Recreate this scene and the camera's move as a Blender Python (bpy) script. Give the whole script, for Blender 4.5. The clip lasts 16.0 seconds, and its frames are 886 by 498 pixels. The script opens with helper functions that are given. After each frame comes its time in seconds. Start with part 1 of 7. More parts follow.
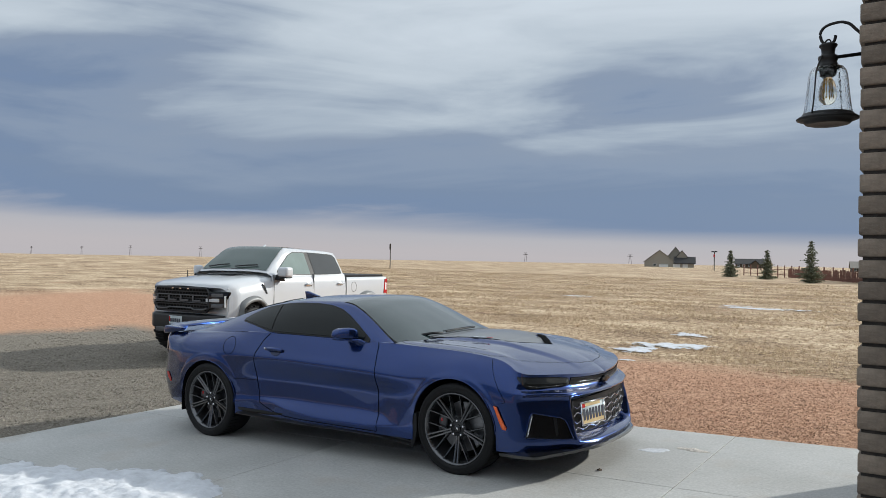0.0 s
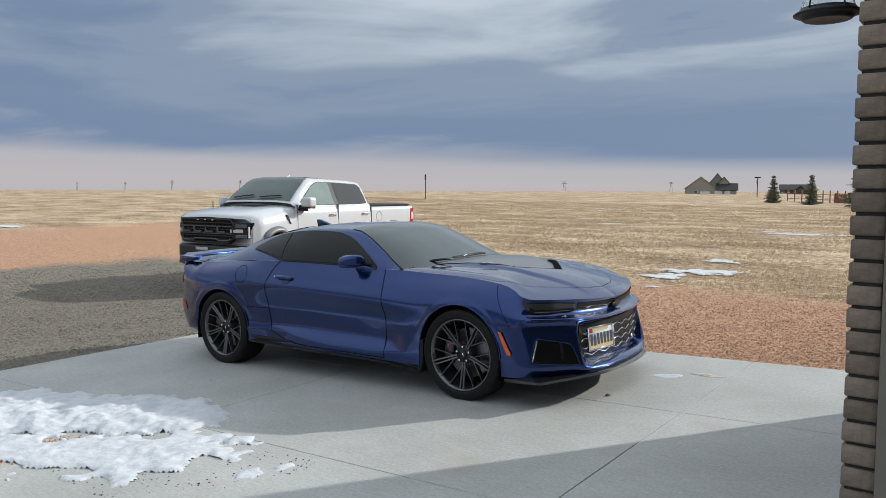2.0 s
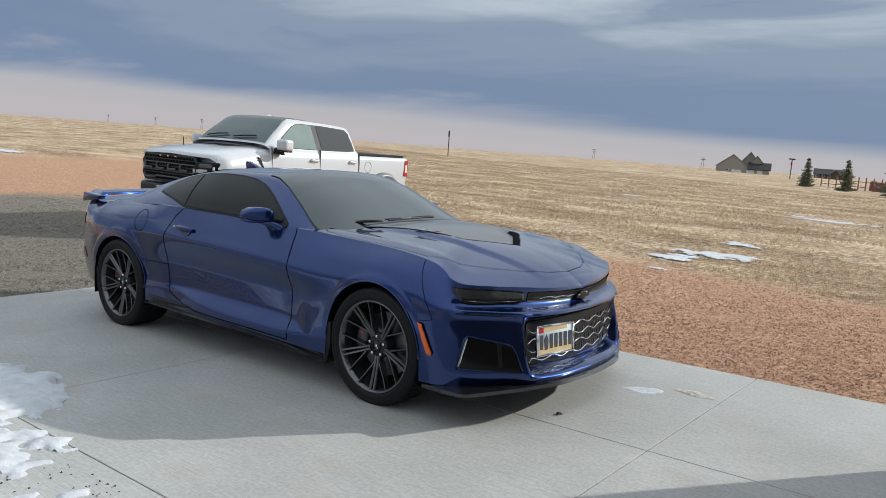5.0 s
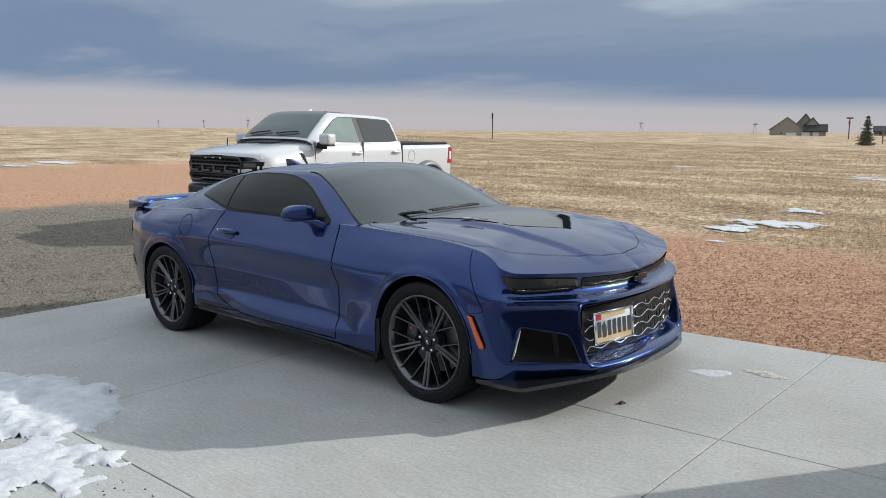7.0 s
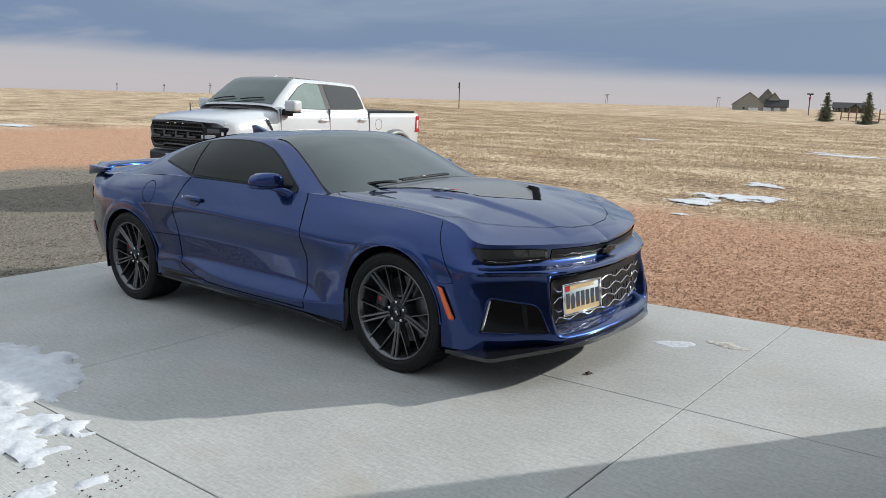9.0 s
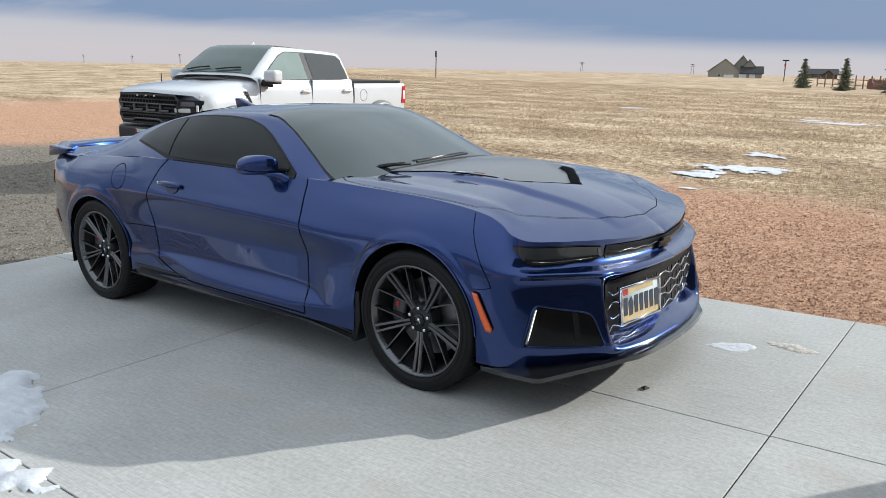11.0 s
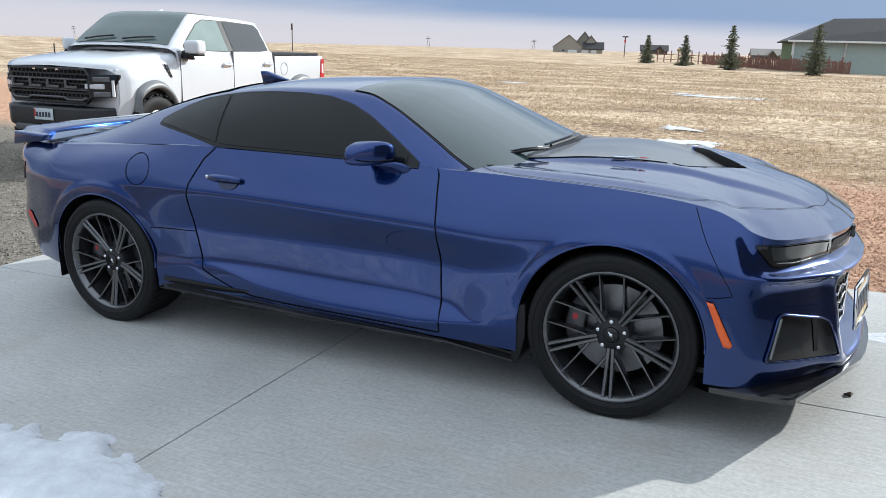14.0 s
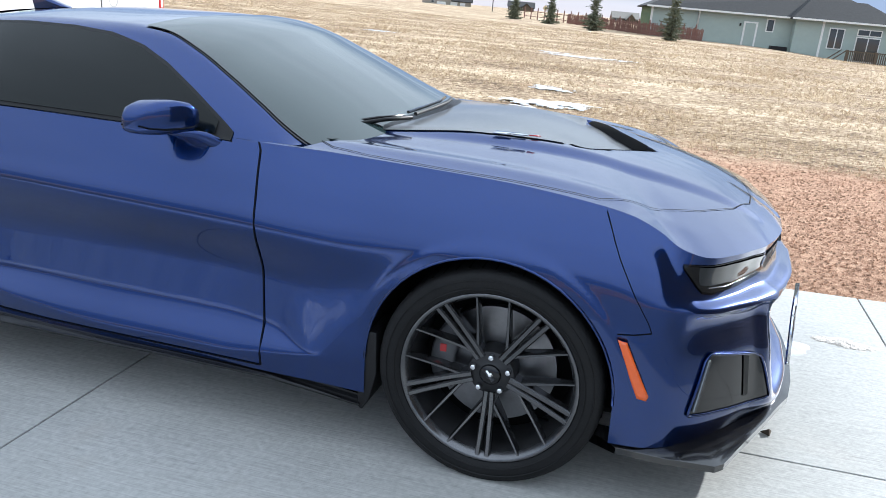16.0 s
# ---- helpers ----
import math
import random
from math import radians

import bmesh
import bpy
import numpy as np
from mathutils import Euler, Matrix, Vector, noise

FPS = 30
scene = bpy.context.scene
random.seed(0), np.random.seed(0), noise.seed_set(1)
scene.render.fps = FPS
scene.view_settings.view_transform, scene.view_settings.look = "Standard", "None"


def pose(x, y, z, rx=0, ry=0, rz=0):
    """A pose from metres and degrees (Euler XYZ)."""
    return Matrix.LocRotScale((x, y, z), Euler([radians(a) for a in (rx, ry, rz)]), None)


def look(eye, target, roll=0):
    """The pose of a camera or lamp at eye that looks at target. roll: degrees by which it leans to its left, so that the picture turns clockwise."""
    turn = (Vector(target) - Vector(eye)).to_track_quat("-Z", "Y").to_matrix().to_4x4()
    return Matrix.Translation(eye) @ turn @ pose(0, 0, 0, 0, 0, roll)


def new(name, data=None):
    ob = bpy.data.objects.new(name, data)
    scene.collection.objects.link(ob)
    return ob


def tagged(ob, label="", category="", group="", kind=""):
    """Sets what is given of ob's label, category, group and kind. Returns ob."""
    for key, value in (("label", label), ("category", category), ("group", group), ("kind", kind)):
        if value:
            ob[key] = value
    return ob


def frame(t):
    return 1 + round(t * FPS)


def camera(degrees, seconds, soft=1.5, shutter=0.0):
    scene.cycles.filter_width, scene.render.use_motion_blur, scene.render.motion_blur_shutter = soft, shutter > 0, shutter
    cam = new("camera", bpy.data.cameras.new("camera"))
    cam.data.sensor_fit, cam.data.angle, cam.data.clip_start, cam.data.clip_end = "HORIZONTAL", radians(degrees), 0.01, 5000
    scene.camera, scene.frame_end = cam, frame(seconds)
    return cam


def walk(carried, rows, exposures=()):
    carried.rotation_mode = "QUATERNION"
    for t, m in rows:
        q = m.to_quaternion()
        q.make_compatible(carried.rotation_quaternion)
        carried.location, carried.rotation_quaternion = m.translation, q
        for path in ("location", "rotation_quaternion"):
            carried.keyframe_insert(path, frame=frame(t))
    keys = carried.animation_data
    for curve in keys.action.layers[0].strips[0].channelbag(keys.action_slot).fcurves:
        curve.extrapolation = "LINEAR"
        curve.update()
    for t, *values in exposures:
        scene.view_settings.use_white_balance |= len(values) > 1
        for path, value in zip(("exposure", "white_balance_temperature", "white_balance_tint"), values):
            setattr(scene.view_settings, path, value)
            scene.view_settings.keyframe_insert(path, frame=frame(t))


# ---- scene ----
import functools

cam = camera(60.0, 16.0, soft=0.8)
# the driveway slab slopes gently; near things are laid out in the slab's own frame
SLAB = pose(0, 0, 0, 0.573, -2.005, 0)
PATH = [
    (0, (4.593, -5.862, 1.547), (3.49, -4.195, 1.6), -1.0),
    (0.5, (4.597, -5.888, 1.546), (3.529, -4.197, 1.567), -1.1),
    (1, (4.612, -5.876, 1.525), (3.581, -4.162, 1.511), -0.5),
    (1.5, (4.694, -5.759, 1.487), (3.607, -4.081, 1.424), -1.0),
    (2, (4.724, -5.595, 1.494), (3.538, -3.99, 1.369), -1.8),
    (2.5, (4.64, -5.38, 1.502), (3.453, -3.779, 1.341), -0.1),
    (3, (4.576, -5.096, 1.472), (3.369, -3.517, 1.249), 0.7),
    (3.5, (4.566, -4.806, 1.465), (3.311, -3.279, 1.166), 0.8),
    (4, (4.464, -4.515, 1.421), (3.272, -2.938, 1.121), 1.7),
    (4.5, (4.43, -4.274, 1.431), (3.22, -2.699, 1.198), 2.8),
    (7, (4.317, -3.982, 1.444), (2.993, -2.508, 1.17), -1.4),
    (7.5, (4.314, -3.981, 1.435), (2.998, -2.508, 1.122), -1.5),
    (8, (4.306, -3.984, 1.431), (2.991, -2.516, 1.089), -1.6),
    (8.5, (4.301, -3.99, 1.438), (3.012, -2.501, 1.09), -1.2),
    (9, (4.283, -3.988, 1.445), (3.036, -2.465, 1.092), -0.4),
    (11.3, (3.454, -3.539, 1.453), (2.284, -1.976, 1.017), -0.9),
    (11.5, (3.313, -3.493, 1.456), (2.168, -1.909, 1.031), -1.2),
    (12, (2.994, -3.384, 1.442), (1.809, -1.841, 0.979), -0.7),
    (12.5, (2.743, -3.494, 1.438), (1.644, -1.893, 0.958), -0.2),
    (13, (2.482, -3.626, 1.457), (1.474, -1.961, 0.998), -0.5),
    (13.5, (2.256, -3.672, 1.44), (1.279, -1.99, 0.976), -1.1),
    (14, (2.094, -3.799, 1.439), (1.234, -2.063, 0.944), -0.6),
    (14.5, (1.949, -3.952, 1.452), (1.204, -2.179, 0.904), 1.0),
    (15, (1.918, -3.824, 1.435), (1.224, -2.048, 0.830), 1.8),
    (15.5, (1.902, -3.421, 1.434), (1.267, -1.633, 0.800), 2.1),
    (16, (1.826, -2.958, 1.394), (1.304, -1.126, 0.785), 3.0),
]
# the clip's camera opens up as it comes close to the dark car
EXPOSURES = [(0, -0.05, 6150, 7), (3.5, -0.05, 6150, 7), (9.0, 0.03, 6150, 7), (11.3, 0.28, 6050, 7), (12.5, 0.40, 5900, 7), (14.5, 0.50, 5850, 7), (15, 0.55, 5800, 7), (16, 0.78, 5700, 7)]
walk(cam, [(t, SLAB @ look(eye, target, roll)) for t, eye, target, roll in PATH], EXPOSURES)

# ---- light ----
SUN_AZ = radians(53.8)          # towards the sun, seen from above
SUN_EL = radians(26.0)
world = bpy.data.worlds.new("sky")
scene.world = world
world.use_nodes = True


def build_sky():
    nt = world.node_tree
    nt.nodes.clear()
    N, L = nt.nodes.new, nt.links.new
    out, bg = N("ShaderNodeOutputWorld"), N("ShaderNodeBackground")
    tc, sep = N("ShaderNodeTexCoord"), N("ShaderNodeSeparateXYZ")
    L(tc.outputs["Generated"], sep.inputs[0])
    up = N("ShaderNodeMath"); up.operation = "MAXIMUM"; up.inputs[1].default_value = 0.0
    L(sep.outputs["Z"], up.inputs[0])
    # cloud sheet seen in perspective
    den = N("ShaderNodeMath"); den.operation = "ADD"; den.inputs[1].default_value = 0.10
    L(up.outputs[0], den.inputs[0])
    dx, dy = N("ShaderNodeMath"), N("ShaderNodeMath")
    dx.operation = dy.operation = "DIVIDE"
    L(sep.outputs["X"], dx.inputs[0]); L(den.outputs[0], dx.inputs[1])
    L(sep.outputs["Y"], dy.inputs[0]); L(den.outputs[0], dy.inputs[1])
    cmb = N("ShaderNodeCombineXYZ")
    L(dx.outputs[0], cmb.inputs[0]); L(dy.outputs[0], cmb.inputs[1])
    mp = N("ShaderNodeMapping")
    mp.inputs["Rotation"].default_value = (0, 0, radians(-38))
    mp.inputs["Scale"].default_value = (0.42, 0.95, 1)
    mp.inputs["Location"].default_value = (1.3, 0.4, 0.0)
    L(cmb.outputs[0], mp.inputs[0])
    n1 = N("ShaderNodeTexNoise")
    n1.inputs["Scale"].default_value, n1.inputs["Detail"].default_value, n1.inputs["Roughness"].default_value = 0.75, 5, 0.46
    n1.inputs["Distortion"].default_value = 0.35
    L(mp.outputs[0], n1.inputs["Vector"])
    # elevation, pushed up and down by the clouds
    wob = N("ShaderNodeMath"); wob.operation = "MULTIPLY_ADD"
    sub = N("ShaderNodeMath"); sub.operation = "SUBTRACT"; sub.inputs[1].default_value = 0.5
    L(n1.outputs["Fac"], sub.inputs[0])
    n2 = N("ShaderNodeTexNoise")
    n2.inputs["Scale"].default_value, n2.inputs["Detail"].default_value, n2.inputs["Roughness"].default_value = 3.1, 6, 0.5
    n2.inputs["Distortion"].default_value = 0.6
    L(mp.outputs[0], n2.inputs["Vector"])
    fin = N("ShaderNodeMath"); fin.operation = "MULTIPLY_ADD"; fin.inputs[1].default_value = 0.24
    sub2 = N("ShaderNodeMath"); sub2.operation = "SUBTRACT"; sub2.inputs[1].default_value = 0.5
    L(n2.outputs["Fac"], sub2.inputs[0]); L(sub2.outputs[0], fin.inputs[0]); L(sub.outputs[0], fin.inputs[2])
    lean = N("ShaderNodeMath"); lean.operation = "MULTIPLY_ADD"; lean.inputs[1].default_value = 0.030
    L(sep.outputs["X"], lean.inputs[0])
    base = N("ShaderNodeMath"); base.operation = "ADD"; base.inputs[1].default_value = 0.006
    L(up.outputs[0], base.inputs[0]); L(base.outputs[0], lean.inputs[2])
    L(fin.outputs[0], wob.inputs[0]); L(lean.outputs[0], wob.inputs[2])
    amp = N("ShaderNodeMath"); amp.operation = "MULTIPLY_ADD"
    L(up.outputs[0], amp.inputs[0]); amp.inputs[1].default_value = 1.45; amp.inputs[2].default_value = -0.045
    cap = N("ShaderNodeMath"); cap.operation = "MINIMUM"; cap.inputs[1].default_value = 0.40
    calm = N("ShaderNodeMath"); calm.operation = "MAXIMUM"; calm.inputs[1].default_value = 0.006
    L(amp.outputs[0], calm.inputs[0]); L(calm.outputs[0], cap.inputs[0])
    L(cap.outputs[0], wob.inputs[1])
    # long level streaks between the layers of the sheet
    flat = N("ShaderNodeMapping"); flat.inputs["Scale"].default_value = (1.7, 1.7, 10.0); flat.inputs["Rotation"].default_value = (0, radians(1.5), radians(20))
    L(tc.outputs["Generated"], flat.inputs[0])
    n3 = N("ShaderNodeTexNoise")
    n3.inputs["Scale"].default_value, n3.inputs["Detail"].default_value, n3.inputs["Roughness"].default_value = 1.5, 7, 0.52
    n3.inputs["Distortion"].default_value = 0.5
    L(flat.outputs[0], n3.inputs["Vector"])
    sub3 = N("ShaderNodeMath"); sub3.operation = "SUBTRACT"; sub3.inputs[1].default_value = 0.5
    L(n3.outputs["Fac"], sub3.inputs[0])
    reach = N("ShaderNodeMapRange"); reach.inputs[1].default_value, reach.inputs[2].default_value = 0.045, 0.20
    reach.inputs[3].default_value, reach.inputs[4].default_value = 0.0, 0.46
    L(up.outputs[0], reach.inputs[0])
    streak = N("ShaderNodeMath"); streak.operation = "MULTIPLY_ADD"
    L(sub3.outputs[0], streak.inputs[0]); L(reach.outputs[0], streak.inputs[1]); L(wob.outputs[0], streak.inputs[2])
    ramp = N("ShaderNodeValToRGB")
    e = ramp.color_ramp.elements
    e[0].position, e[0].color = 0.0, (0.56, 0.505, 0.51, 1)
    e[1].position, e[1].color = 1.0, (0.92, 0.97, 1.03, 1)
    for p, c in ((0.022, (0.51, 0.485, 0.51, 1)), (0.044, (0.20, 0.265, 0.40, 1)), (0.075, (0.21, 0.27, 0.39, 1)), (0.11, (0.27, 0.325, 0.43, 1)),
                 (0.15, (0.285, 0.335, 0.43, 1)), (0.20, (0.43, 0.48, 0.55, 1)), (0.26, (0.57, 0.615, 0.665, 1)), (0.34, (0.66, 0.70, 0.745, 1)), (0.45, (0.74, 0.785, 0.83, 1)), (0.7, (0.90, 0.95, 1.0, 1))):
        k = e.new(p); k.color = c
    L(streak.outputs[0], ramp.inputs[0])
    # clear-sky light from the far side shows faintly through the sheet
    sky = N("ShaderNodeTexSky"); sky.sky_type = "NISHITA"; sky.sun_disc = False
    sky.sun_elevation, sky.sun_rotation = SUN_EL, math.pi / 2 - SUN_AZ
    skm = N("ShaderNodeVectorMath"); skm.operation = "SCALE"; skm.inputs["Scale"].default_value = 0.08
    L(sky.outputs[0], skm.inputs[0])
    mix = N("ShaderNodeMix"); mix.data_type = "RGBA"; mix.inputs["Factor"].default_value = 0.06
    L(ramp.outputs[0], mix.inputs["A"]); L(skm.outputs[0], mix.inputs["B"])
    L(mix.outputs["Result"], bg.inputs[0])
    bg.inputs[1].default_value = 1.0
    L(bg.outputs[0], out.inputs[0])


build_sky()
sun = new("sun", bpy.data.lights.new("sun", "SUN"))
sun.data.energy, sun.data.angle, sun.data.color = 4.2, radians(0.7), (1.0, 0.94, 0.85)
sun.matrix_world = look((math.cos(SUN_AZ) * math.cos(SUN_EL) * 50, math.sin(SUN_AZ) * math.cos(SUN_EL) * 50, math.sin(SUN_EL) * 50), (0, 0, 0))

# ---- materials ----
def material(name, base=(0.5, 0.5, 0.5), rough=0.5, metal=0.0, coat=0.0, spec=0.5, vary=0.0, scale=5.0, bump=0.0, bump_scale=None, emit=None, rough_vary=0.0, island=0.0, flake=0.0, coat_rough=0.03):
    m = bpy.data.materials.new(name)
    m.use_nodes = True
    nt = m.node_tree
    p = nt.nodes["Principled BSDF"]
    p.inputs["Base Color"].default_value = (*base, 1)
    p.inputs["Roughness"].default_value, p.inputs["Metallic"].default_value = rough, metal
    p.inputs["Coat Weight"].default_value, p.inputs["Coat Roughness"].default_value = coat, coat_rough
    p.inputs["Specular IOR Level"].default_value = spec
    N, L = nt.nodes.new, nt.links.new
    tc = N("ShaderNodeTexCoord")
    if vary or rough_vary:
        n = N("ShaderNodeTexNoise"); n.inputs["Scale"].default_value, n.inputs["Detail"].default_value = scale, 8
        n.inputs["Roughness"].default_value = 0.62
        L(tc.outputs["Object"], n.inputs["Vector"])
        if vary:
            hsv = N("ShaderNodeHueSaturation"); hsv.inputs["Color"].default_value = (*base, 1)
            mr = N("ShaderNodeMapRange"); mr.inputs[1].default_value, mr.inputs[2].default_value = 0.25, 0.75
            mr.inputs[3].default_value, mr.inputs[4].default_value = 1 - vary, 1 + vary
            L(n.outputs["Fac"], mr.inputs[0])
            if island:
                oi = N("ShaderNodeObjectInfo")
                m2 = N("ShaderNodeMapRange"); m2.inputs[3].default_value, m2.inputs[4].default_value = 1 - island, 1 + island
                L(oi.outputs["Random"], m2.inputs[0])
                mu = N("ShaderNodeMath"); mu.operation = "MULTIPLY"
                L(mr.outputs[0], mu.inputs[0]); L(m2.outputs[0], mu.inputs[1]); L(mu.outputs[0], hsv.inputs["Value"])
            else:
                L(mr.outputs[0], hsv.inputs["Value"])
            L(hsv.outputs[0], p.inputs["Base Color"])
        if rough_vary:
            rr = N("ShaderNodeMapRange"); rr.inputs[3].default_value, rr.inputs[4].default_value = max(0.02, rough - rough_vary), min(1, rough + rough_vary)
            L(n.outputs["Fac"], rr.inputs[0]); L(rr.outputs[0], p.inputs["Roughness"])
    if bump:
        b = N("ShaderNodeBump"); b.inputs["Strength"].default_value = bump; b.inputs["Distance"].default_value = 0.01
        n2 = N("ShaderNodeTexNoise"); n2.inputs["Scale"].default_value, n2.inputs["Detail"].default_value = bump_scale or scale * 8, 6
        L(tc.outputs["Object"], n2.inputs["Vector"]); L(n2.outputs["Fac"], b.inputs["Height"]); L(b.outputs[0], p.inputs["Normal"])
    if emit:
        p.inputs["Emission Color"].default_value, p.inputs["Emission Strength"].default_value = (*emit[0], 1), emit[1]
    return m


BLUE = material("blue metallic paint", (0.0026, 0.0255, 0.140), 0.19, 0.90, 1.0, 0.5, vary=0.05, scale=2.0, coat_rough=0.01)
SHADE_BLUE = material("shaded paint hollow", (0.004, 0.012, 0.060), 0.3, 0.5, 0.6, vary=0.1, scale=20)
SPLITTER = material("worn black splitter", (0.008, 0.008, 0.009), 0.14, spec=0.6, coat=0.6, vary=0.3, scale=16, rough_vary=0.06)
GLOSS_BLACK = material("gloss black plastic", (0.004, 0.004, 0.005), 0.14, coat=0.15, spec=0.4, vary=0.2, scale=20)
SATIN_BLACK = material("satin black plastic", (0.008, 0.008, 0.009), 0.5, spec=0.3, vary=0.25, scale=30, bump=0.1, bump_scale=300)
WELL = material("wheel well liner", (0.006, 0.006, 0.006), 0.9, spec=0.1, vary=0.3, scale=12)
SEAM = material("panel gap", (0.004, 0.005, 0.009), 0.8, spec=0.1)
RUBBER = material("tyre rubber", (0.0085, 0.0085, 0.009), 0.62, spec=0.25, vary=0.3, scale=14, bump=0.25, bump_scale=120)
RIM = material("dark graphite alloy", (0.140, 0.141, 0.147), 0.22, 0.9, vary=0.15, scale=18, rough_vary=0.06)
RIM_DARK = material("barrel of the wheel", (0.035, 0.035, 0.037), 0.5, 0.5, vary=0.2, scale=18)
STEEL = material("brake disc steel", (0.22, 0.22, 0.23), 0.40, 1.0, vary=0.15, scale=30)
CALIPER = material("brake caliper", (0.10, 0.10, 0.105), 0.4, 0.3, vary=0.1, scale=20)
CHROME = material("chrome", (0.72, 0.73, 0.75), 0.08, 1.0, rough_vary=0.04, scale=6)
RED = material("red plastic", (0.42, 0.012, 0.015), 0.25, coat=0.5, vary=0.08, scale=10)
AMBER = material("amber reflector", (0.72, 0.105, 0.006), 0.22, coat=0.7, vary=0.06, scale=60, bump=0.15, bump_scale=220)
TINT = material("dark tinted glass", (0.004, 0.006, 0.006), 0.03, spec=0.24, vary=0.1, scale=2)
SHIELD = material("windscreen glass", (0.022, 0.036, 0.036), 0.03, coat=0.4, spec=0.55, vary=0.15, scale=3)
LAMP_GLASS = material("smoked lamp lens", (0.010, 0.011, 0.012), 0.06, coat=0.6, vary=0.2, scale=14)
LAMP_GREY = material("lamp reflector", (0.13, 0.14, 0.15), 0.2, 0.7, vary=0.2, scale=20)
CARBON = material("dark hood insert", (0.105, 0.108, 0.112), 0.36, coat=0.5, vary=0.2, scale=60, bump=0.05, bump_scale=400)
WHITE = material("white truck paint", (0.56, 0.575, 0.595), 0.28, coat=0.9, vary=0.03, scale=1.5)
TRUCK_GREY = material("magnetic grey flare", (0.17, 0.175, 0.175), 0.45, 0.2, vary=0.1, scale=8)
TRUCK_BLACK = material("black grille plastic", (0.014, 0.014, 0.015), 0.5, vary=0.2, scale=20)
TRUCK_LETTER = material("dark grey grille bar", (0.10, 0.10, 0.105), 0.4, 0.3, vary=0.1, scale=10)
# opaque: the brightness seen through the window is put into this pale colour
TRUCK_PALE = material("clear truck door glass", (0.20, 0.25, 0.235), 0.03, coat=0.15, spec=0.45, vary=0.2, scale=1.5)
TRUCK_GLASS = material("truck glass", (0.075, 0.105, 0.095), 0.03, coat=0.15, spec=0.45, vary=0.1, scale=2)
PLATE = material("plate face", (0.50, 0.56, 0.58), 0.4, vary=0.18, scale=9)
PLATE_TAN = material("plate tan band", (0.62, 0.47, 0.25), 0.4, vary=0.15, scale=12)
INK = material("dark plate print", (0.03, 0.035, 0.06), 0.5, vary=0.1, scale=30)
BRICK = material("brown brick", (0.205, 0.165, 0.128), 0.92, vary=0.35, scale=22, bump=0.6, bump_scale=60, island=0.22)
MORTAR = material("dark mortar", (0.045, 0.04, 0.036), 0.95, vary=0.3, scale=30, bump=0.5, bump_scale=90)
TRIM = material("grey-beige trim board", (0.165, 0.152, 0.126), 0.6, vary=0.06, scale=5, bump=0.05, bump_scale=60)
IRON = material("black lantern metal", (0.009, 0.0085, 0.0085), 0.50, 0.2, vary=0.25, scale=40, bump=0.12, bump_scale=90)
BULB = material("amber filament", (0.60, 0.36, 0.08), 0.15, coat=0.5, vary=0.1, scale=20)
TRUNK = material("bark", (0.07, 0.05, 0.035), 0.95, vary=0.3, scale=20, bump=0.5, bump_scale=40)
NEEDLE = material("blue-green spruce needles", (0.155, 0.165, 0.105), 0.75, vary=0.45, scale=6)
SIDING = material("taupe siding", (0.30, 0.275, 0.23), 0.8, vary=0.06, scale=2)
SIDING_GREEN = material("pale green siding", (0.34, 0.40, 0.37), 0.8, vary=0.05, scale=2)
SIDING_DARK = material("olive green gable", (0.10, 0.145, 0.06), 0.8, vary=0.08, scale=2)
ROOF = material("charcoal shingles", (0.030, 0.029, 0.030), 0.9, vary=0.25, scale=5, bump=0.4, bump_scale=30)
GREY_GLASS = material("grey privacy glass", (0.05, 0.052, 0.052), 0.04, coat=0.4, spec=0.5, vary=0.1, scale=2)
ROOF_TAUPE = material("taupe shingles", (0.22, 0.20, 0.175), 0.9, vary=0.2, scale=5)
PAINT_WHITE = material("white paint", (0.72, 0.72, 0.70), 0.6, vary=0.05, scale=4)
PANE = material("window pane", (0.03, 0.04, 0.045), 0.05, coat=0.6, vary=0.1, scale=2)
DECK = material("deck wood", (0.10, 0.075, 0.05), 0.8, vary=0.2, scale=8)
FENCE = material("red-brown fence", (0.22, 0.115, 0.09), 0.85, vary=0.3, scale=3)
WOODPOLE = material("weathered pole", (0.06, 0.05, 0.042), 0.9, vary=0.2, scale=4)
DIRTY_ICE = material("dirty ice", (0.46, 0.42, 0.37), 0.6, vary=0.5, scale=26, bump=1.0, bump_scale=60)
SNOW = material("snow", (0.57, 0.585, 0.615), 0.65, spec=0.3, vary=0.18, scale=12, bump=0.7, bump_scale=34)
STONE = material("gravel stone", (0.21, 0.187, 0.152), 0.9, vary=0.6, scale=9, bump=0.3, bump_scale=60)
CLOD = material("red-brown clod", (0.45, 0.275, 0.18), 0.95, vary=0.55, scale=7, bump=0.3, bump_scale=60)
STRAW = material("dry straw grass", (0.62, 0.51, 0.33), 0.85, vary=0.3, scale=1.3)
HILL = material("distant plain", (0.33, 0.26, 0.16), 0.95, vary=0.15, scale=0.01)


